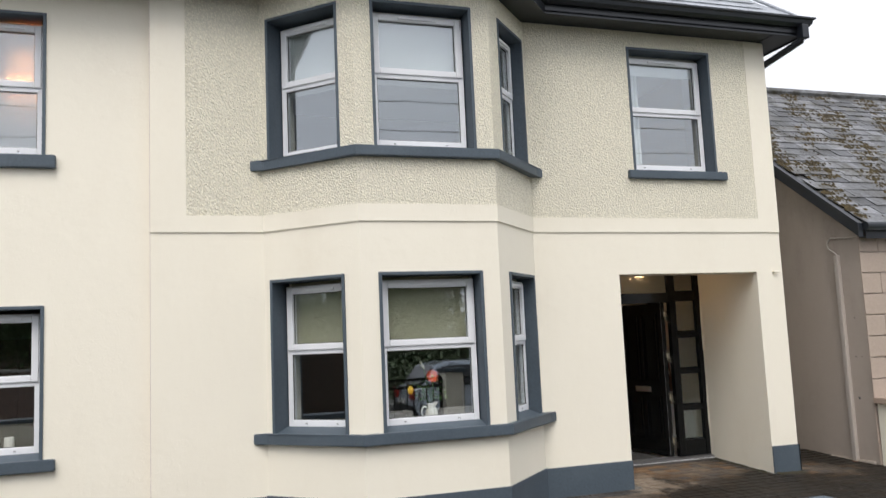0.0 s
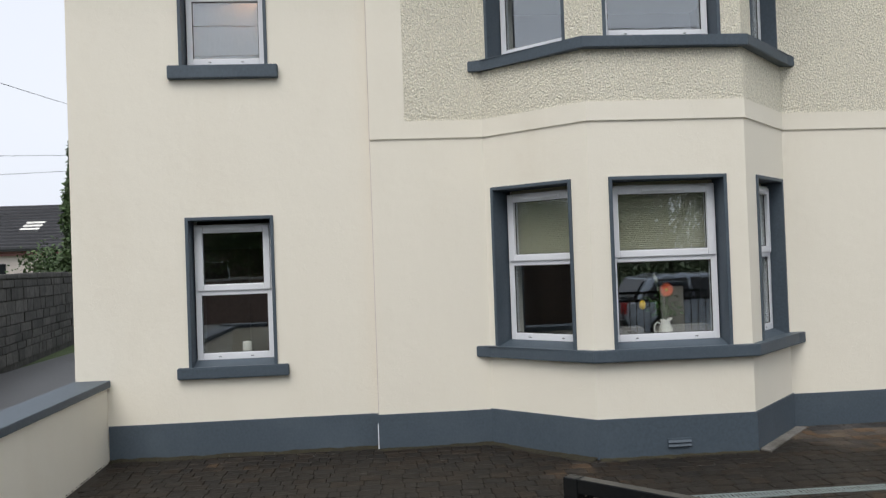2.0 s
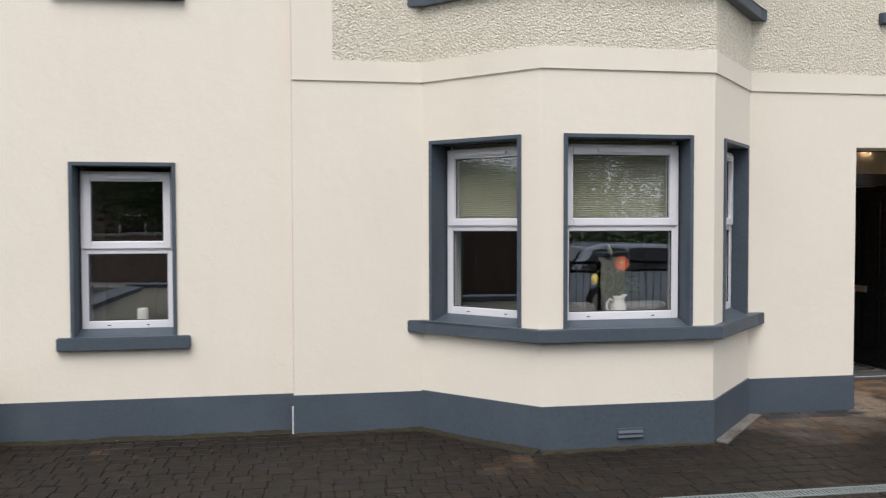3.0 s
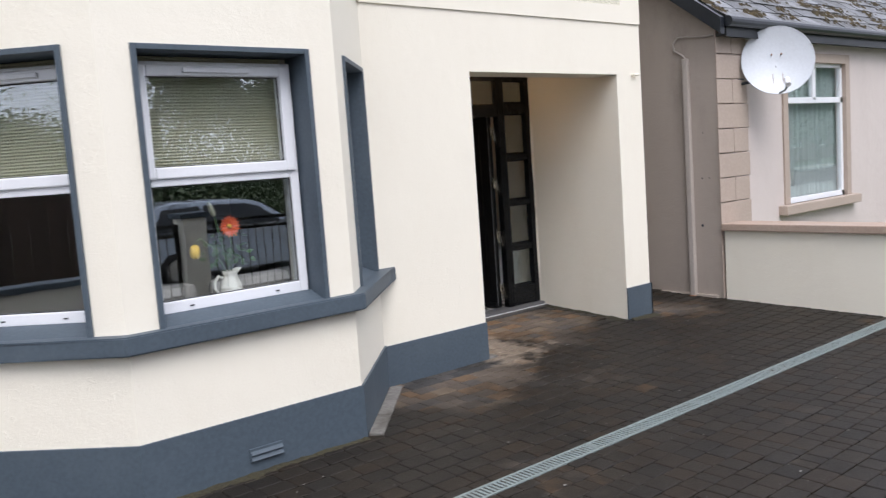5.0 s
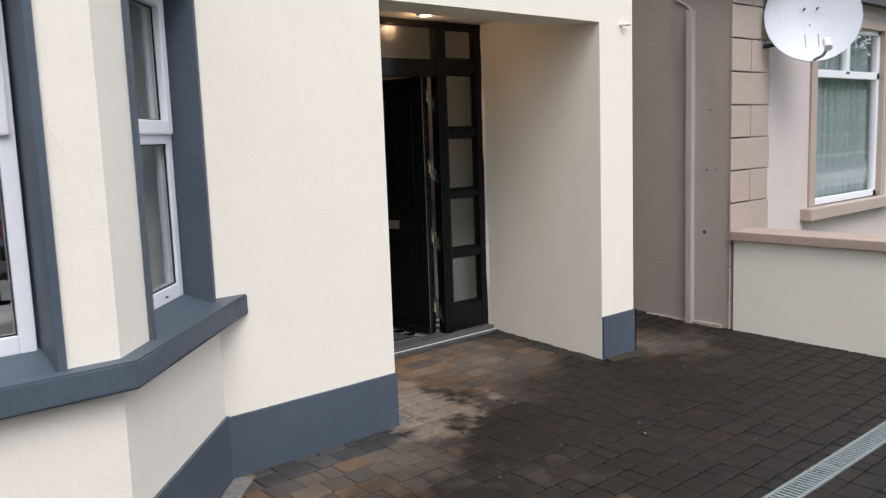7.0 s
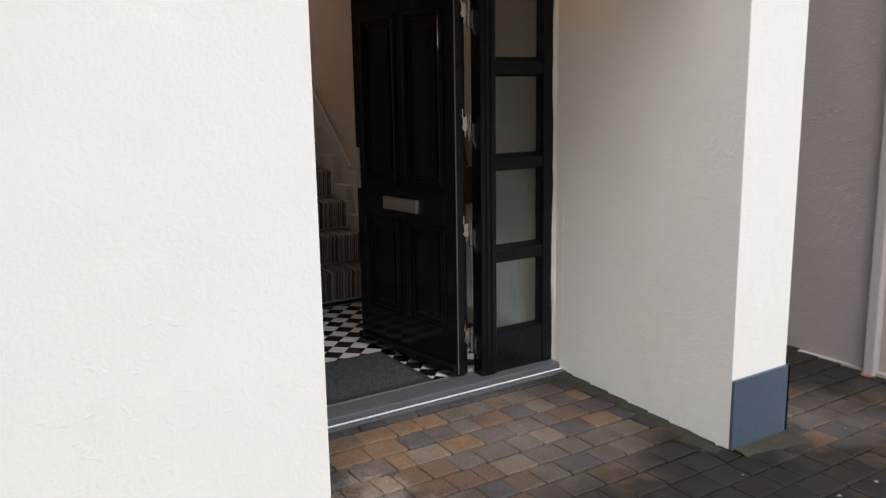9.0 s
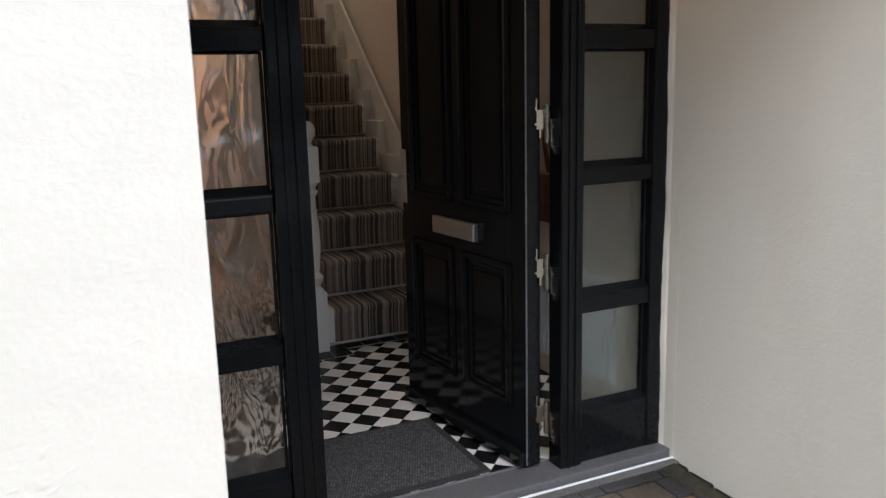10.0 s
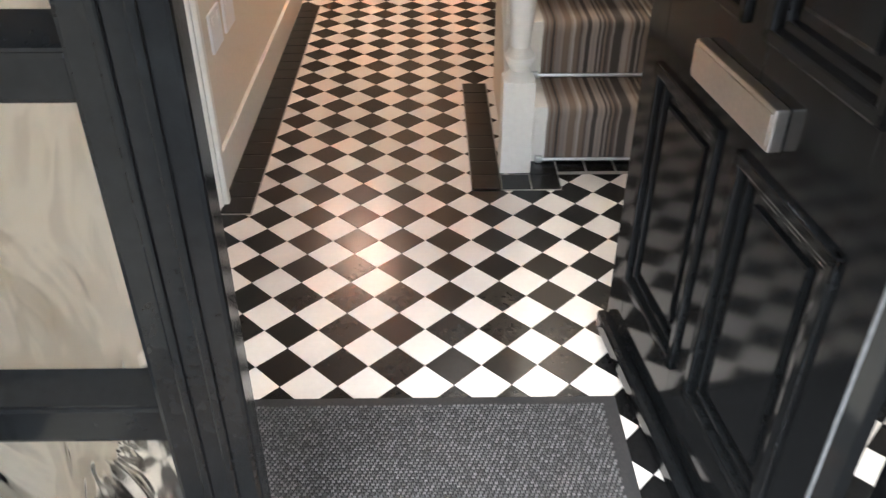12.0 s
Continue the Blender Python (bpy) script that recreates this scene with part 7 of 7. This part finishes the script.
border = mesh_of("border_tile", box(-0.0485, 0.0485, -0.0478, 0.0478, -0.002, 0.0035, 0.001), TILE_B)
spots = [(4.955, 10.995 + i * 0.101) for i in range(21)]
spots += [(5.782, 11.14 + i * 0.101) for i in range(9)] + [(5.885, 11.14), (5.988, 11.14), (5.988, 11.24)] + [(6.09 + i * 0.105, 11.262) for i in range(7)]
for x, y in spots:
    ob = new("border_tile", border)
    ob.parent = hall
    ob.matrix_basis = pose(x, y, 0.001)

# ---- block paving, the last large set ----
SIZES = (0.095, 0.135, 0.175)
DEPTH = 0.135


def paver_bm(w):
    """A tumbled block: cut corners, rounded shoulders."""
    bm = bmesh.new()
    w2, d2 = (w - 0.004) / 2, (DEPTH - 0.004) / 2

    def ring(inset, cut, z):
        x_, y_ = w2 - inset, d2 - inset
        return [bm.verts.new(p) for p in ((-x_ + cut, -y_, z), (x_ - cut, -y_, z), (x_, -y_ + cut, z), (x_, y_ - cut, z), (x_ - cut, y_, z), (-x_ + cut, y_, z), (-x_, y_ - cut, z), (-x_, -y_ + cut, z))]
    rings = [ring(0.0, 0.007, -0.03), ring(0.0, 0.007, -0.005), ring(0.003, 0.009, -0.0015), ring(0.008, 0.012, 0.0)]
    bm.faces.new(rings[-1])
    for a, b in zip(rings, rings[1:]):
        for i in range(8):
            j = (i + 1) % 8
            bm.faces.new((a[i], a[j], b[j], b[i]))
    return bm


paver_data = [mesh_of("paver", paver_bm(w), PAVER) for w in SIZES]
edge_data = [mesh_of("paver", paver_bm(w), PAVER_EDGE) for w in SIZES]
templates = []
for w in SIZES:
    b = paver_bm(w)
    b.verts.index_update()
    templates.append(([v.co.copy() for v in b.verts], [[v.index for v in f.verts] for f in b.faces]))
    b.free()
pv, pf = [], []
laid = 0
y = 1.62
row_i = 0
while y < 9.34:
    x = -2.66 + random.uniform(0, 0.1)
    end = 8.16
    while x < end:
        kind = random.choice((0, 1, 1, 2, 2))
        w = SIZES[kind]
        cx, cy = x + w / 2, y
        x += w
        if cy > 8.26 and not (4.78 < cx < 6.86):
            if not (7.1 < cx):
                continue
        if cy > 7.48:
            t_ = (cy - 7.48) / 0.8
            if P1[0] - 0.8 * t_ + 0.06 < cx < P2[0] + 0.76 * t_ - 0.06:
                continue
        if abs(cy - CY) < 0.062 + DEPTH / 2 - 0.012:
            if abs(cy - CY) < 0.06:
                continue
        m = pose(cx, cy, ground_z(cx, cy) + random.uniform(-0.0016, 0.0016), random.uniform(-0.4, 0.4), random.uniform(-0.4, 0.4), random.uniform(-1.2, 1.2))
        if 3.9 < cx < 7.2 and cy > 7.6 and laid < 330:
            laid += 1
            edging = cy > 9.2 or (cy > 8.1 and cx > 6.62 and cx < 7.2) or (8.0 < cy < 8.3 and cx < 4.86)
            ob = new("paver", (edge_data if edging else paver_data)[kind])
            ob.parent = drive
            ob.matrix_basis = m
        else:
            b0 = len(pv)
            vs_, fs_ = templates[kind]
            pv.extend(m @ v for v in vs_)
            pf.extend([b0 + i for i in f] for f in fs_)
    y += DEPTH
    row_i += 1
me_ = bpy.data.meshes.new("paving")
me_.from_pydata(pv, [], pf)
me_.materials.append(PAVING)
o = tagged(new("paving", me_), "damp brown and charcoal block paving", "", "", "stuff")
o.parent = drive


# ---- moss and dirt in the joints and along the wall foot ----
mv, mf = [], []


def clump(x, y, z, r):
    b0 = len(mv)
    n = 5
    a0 = random.uniform(0, 6.28)
    for q in range(n):
        a = a0 + q * math.tau / n
        k_ = random.uniform(0.6, 1.2) * r
        mv.append((x + k_ * math.cos(a), y + k_ * math.sin(a), z - 0.004))
    mv.append((x, y, z + r * random.uniform(0.2, 0.5)))
    for q in range(n):
        mf.append((b0 + q, b0 + (q + 1) % n, b0 + n))


edges = [((6.73, 9.3), (6.73, FACE)), ((6.745, FACE - 0.02), (7.13, FACE - 0.02)), ((8.14, 9.6), (8.14, 8.0)), ((-2.66, WING - 0.02), (-0.2, WING - 0.02)), ((-0.2, FACE - 0.02), P0), (P0, P1), (P1, P2), (P2, P3), (P3, (4.84, FACE - 0.02)), ((8.15, 8.0), (8.15, 2.5)), ((-2.66, 8.2), (-2.66, 3.0))]
for p, q in edges:
    n = dist(p, q)
    nx, ny = (q[1] - p[1]) / n, -(q[0] - p[0]) / n
    for i in range(int(n * 260)):
        s_ = random.random()
        off = 0.016 + abs(random.gauss(0, 0.035))
        x, y = p[0] + (q[0] - p[0]) * s_ + nx * off, p[1] + (q[1] - p[1]) * s_ + ny * off
        clump(x, y, ground_z(x, y) - 0.002, random.uniform(0.004, 0.011) * (1.2 - off * 6 if off < 0.12 else 0.4))
for p, q in edges[:2] + edges[3:7]:
    n = dist(p, q)
    nx, ny = (q[1] - p[1]) / n, -(q[0] - p[0]) / n
    count = int(n / 0.02)
    lift, reach = 0.012, 0.07
    for i in range(count + 1):
        lift = min(0.02, max(0.006, lift + random.uniform(-0.004, 0.004)))
        reach = min(0.13, max(0.04, reach + random.uniform(-0.012, 0.012)))
        s_ = i / count
        for off, up in ((0.012, lift), (0.018 + reach * 0.35, lift * 0.55 + random.uniform(-0.003, 0.003)), (0.018 + reach * 0.7, lift * 0.25 + random.uniform(-0.002, 0.002)), (0.018 + reach, -0.008)):
            x, y = p[0] + (q[0] - p[0]) * s_ + nx * off, p[1] + (q[1] - p[1]) * s_ + ny * off
            mv.append((x, y, ground_z(x, y) + up))
        if i:
            b0 = len(mv) - 8
            for c in range(3):
                mf.append((b0 + c, b0 + c + 1, b0 + c + 5, b0 + c + 4))
for i in range(2600):
    x, y = random.uniform(-2.5, 8.1), random.uniform(3.5, 8.2)
    y = 1.62 + round((y - 1.62) / DEPTH) * DEPTH + DEPTH / 2 + random.uniform(-0.012, 0.012)
    if y > 7.2 and P0[0] - 0.1 < x < P3[0] + 0.1:
        continue
    clump(x, y, ground_z(x, y) - 0.004, random.uniform(0.004, 0.012))
me_ = bpy.data.meshes.new("moss")
me_.from_pydata(mv, [], mf)
me_.materials.append(MOSS)
tagged(new("moss", me_), "brown green moss and dirt along the joints and wall foot", "moss", "", "stuff")
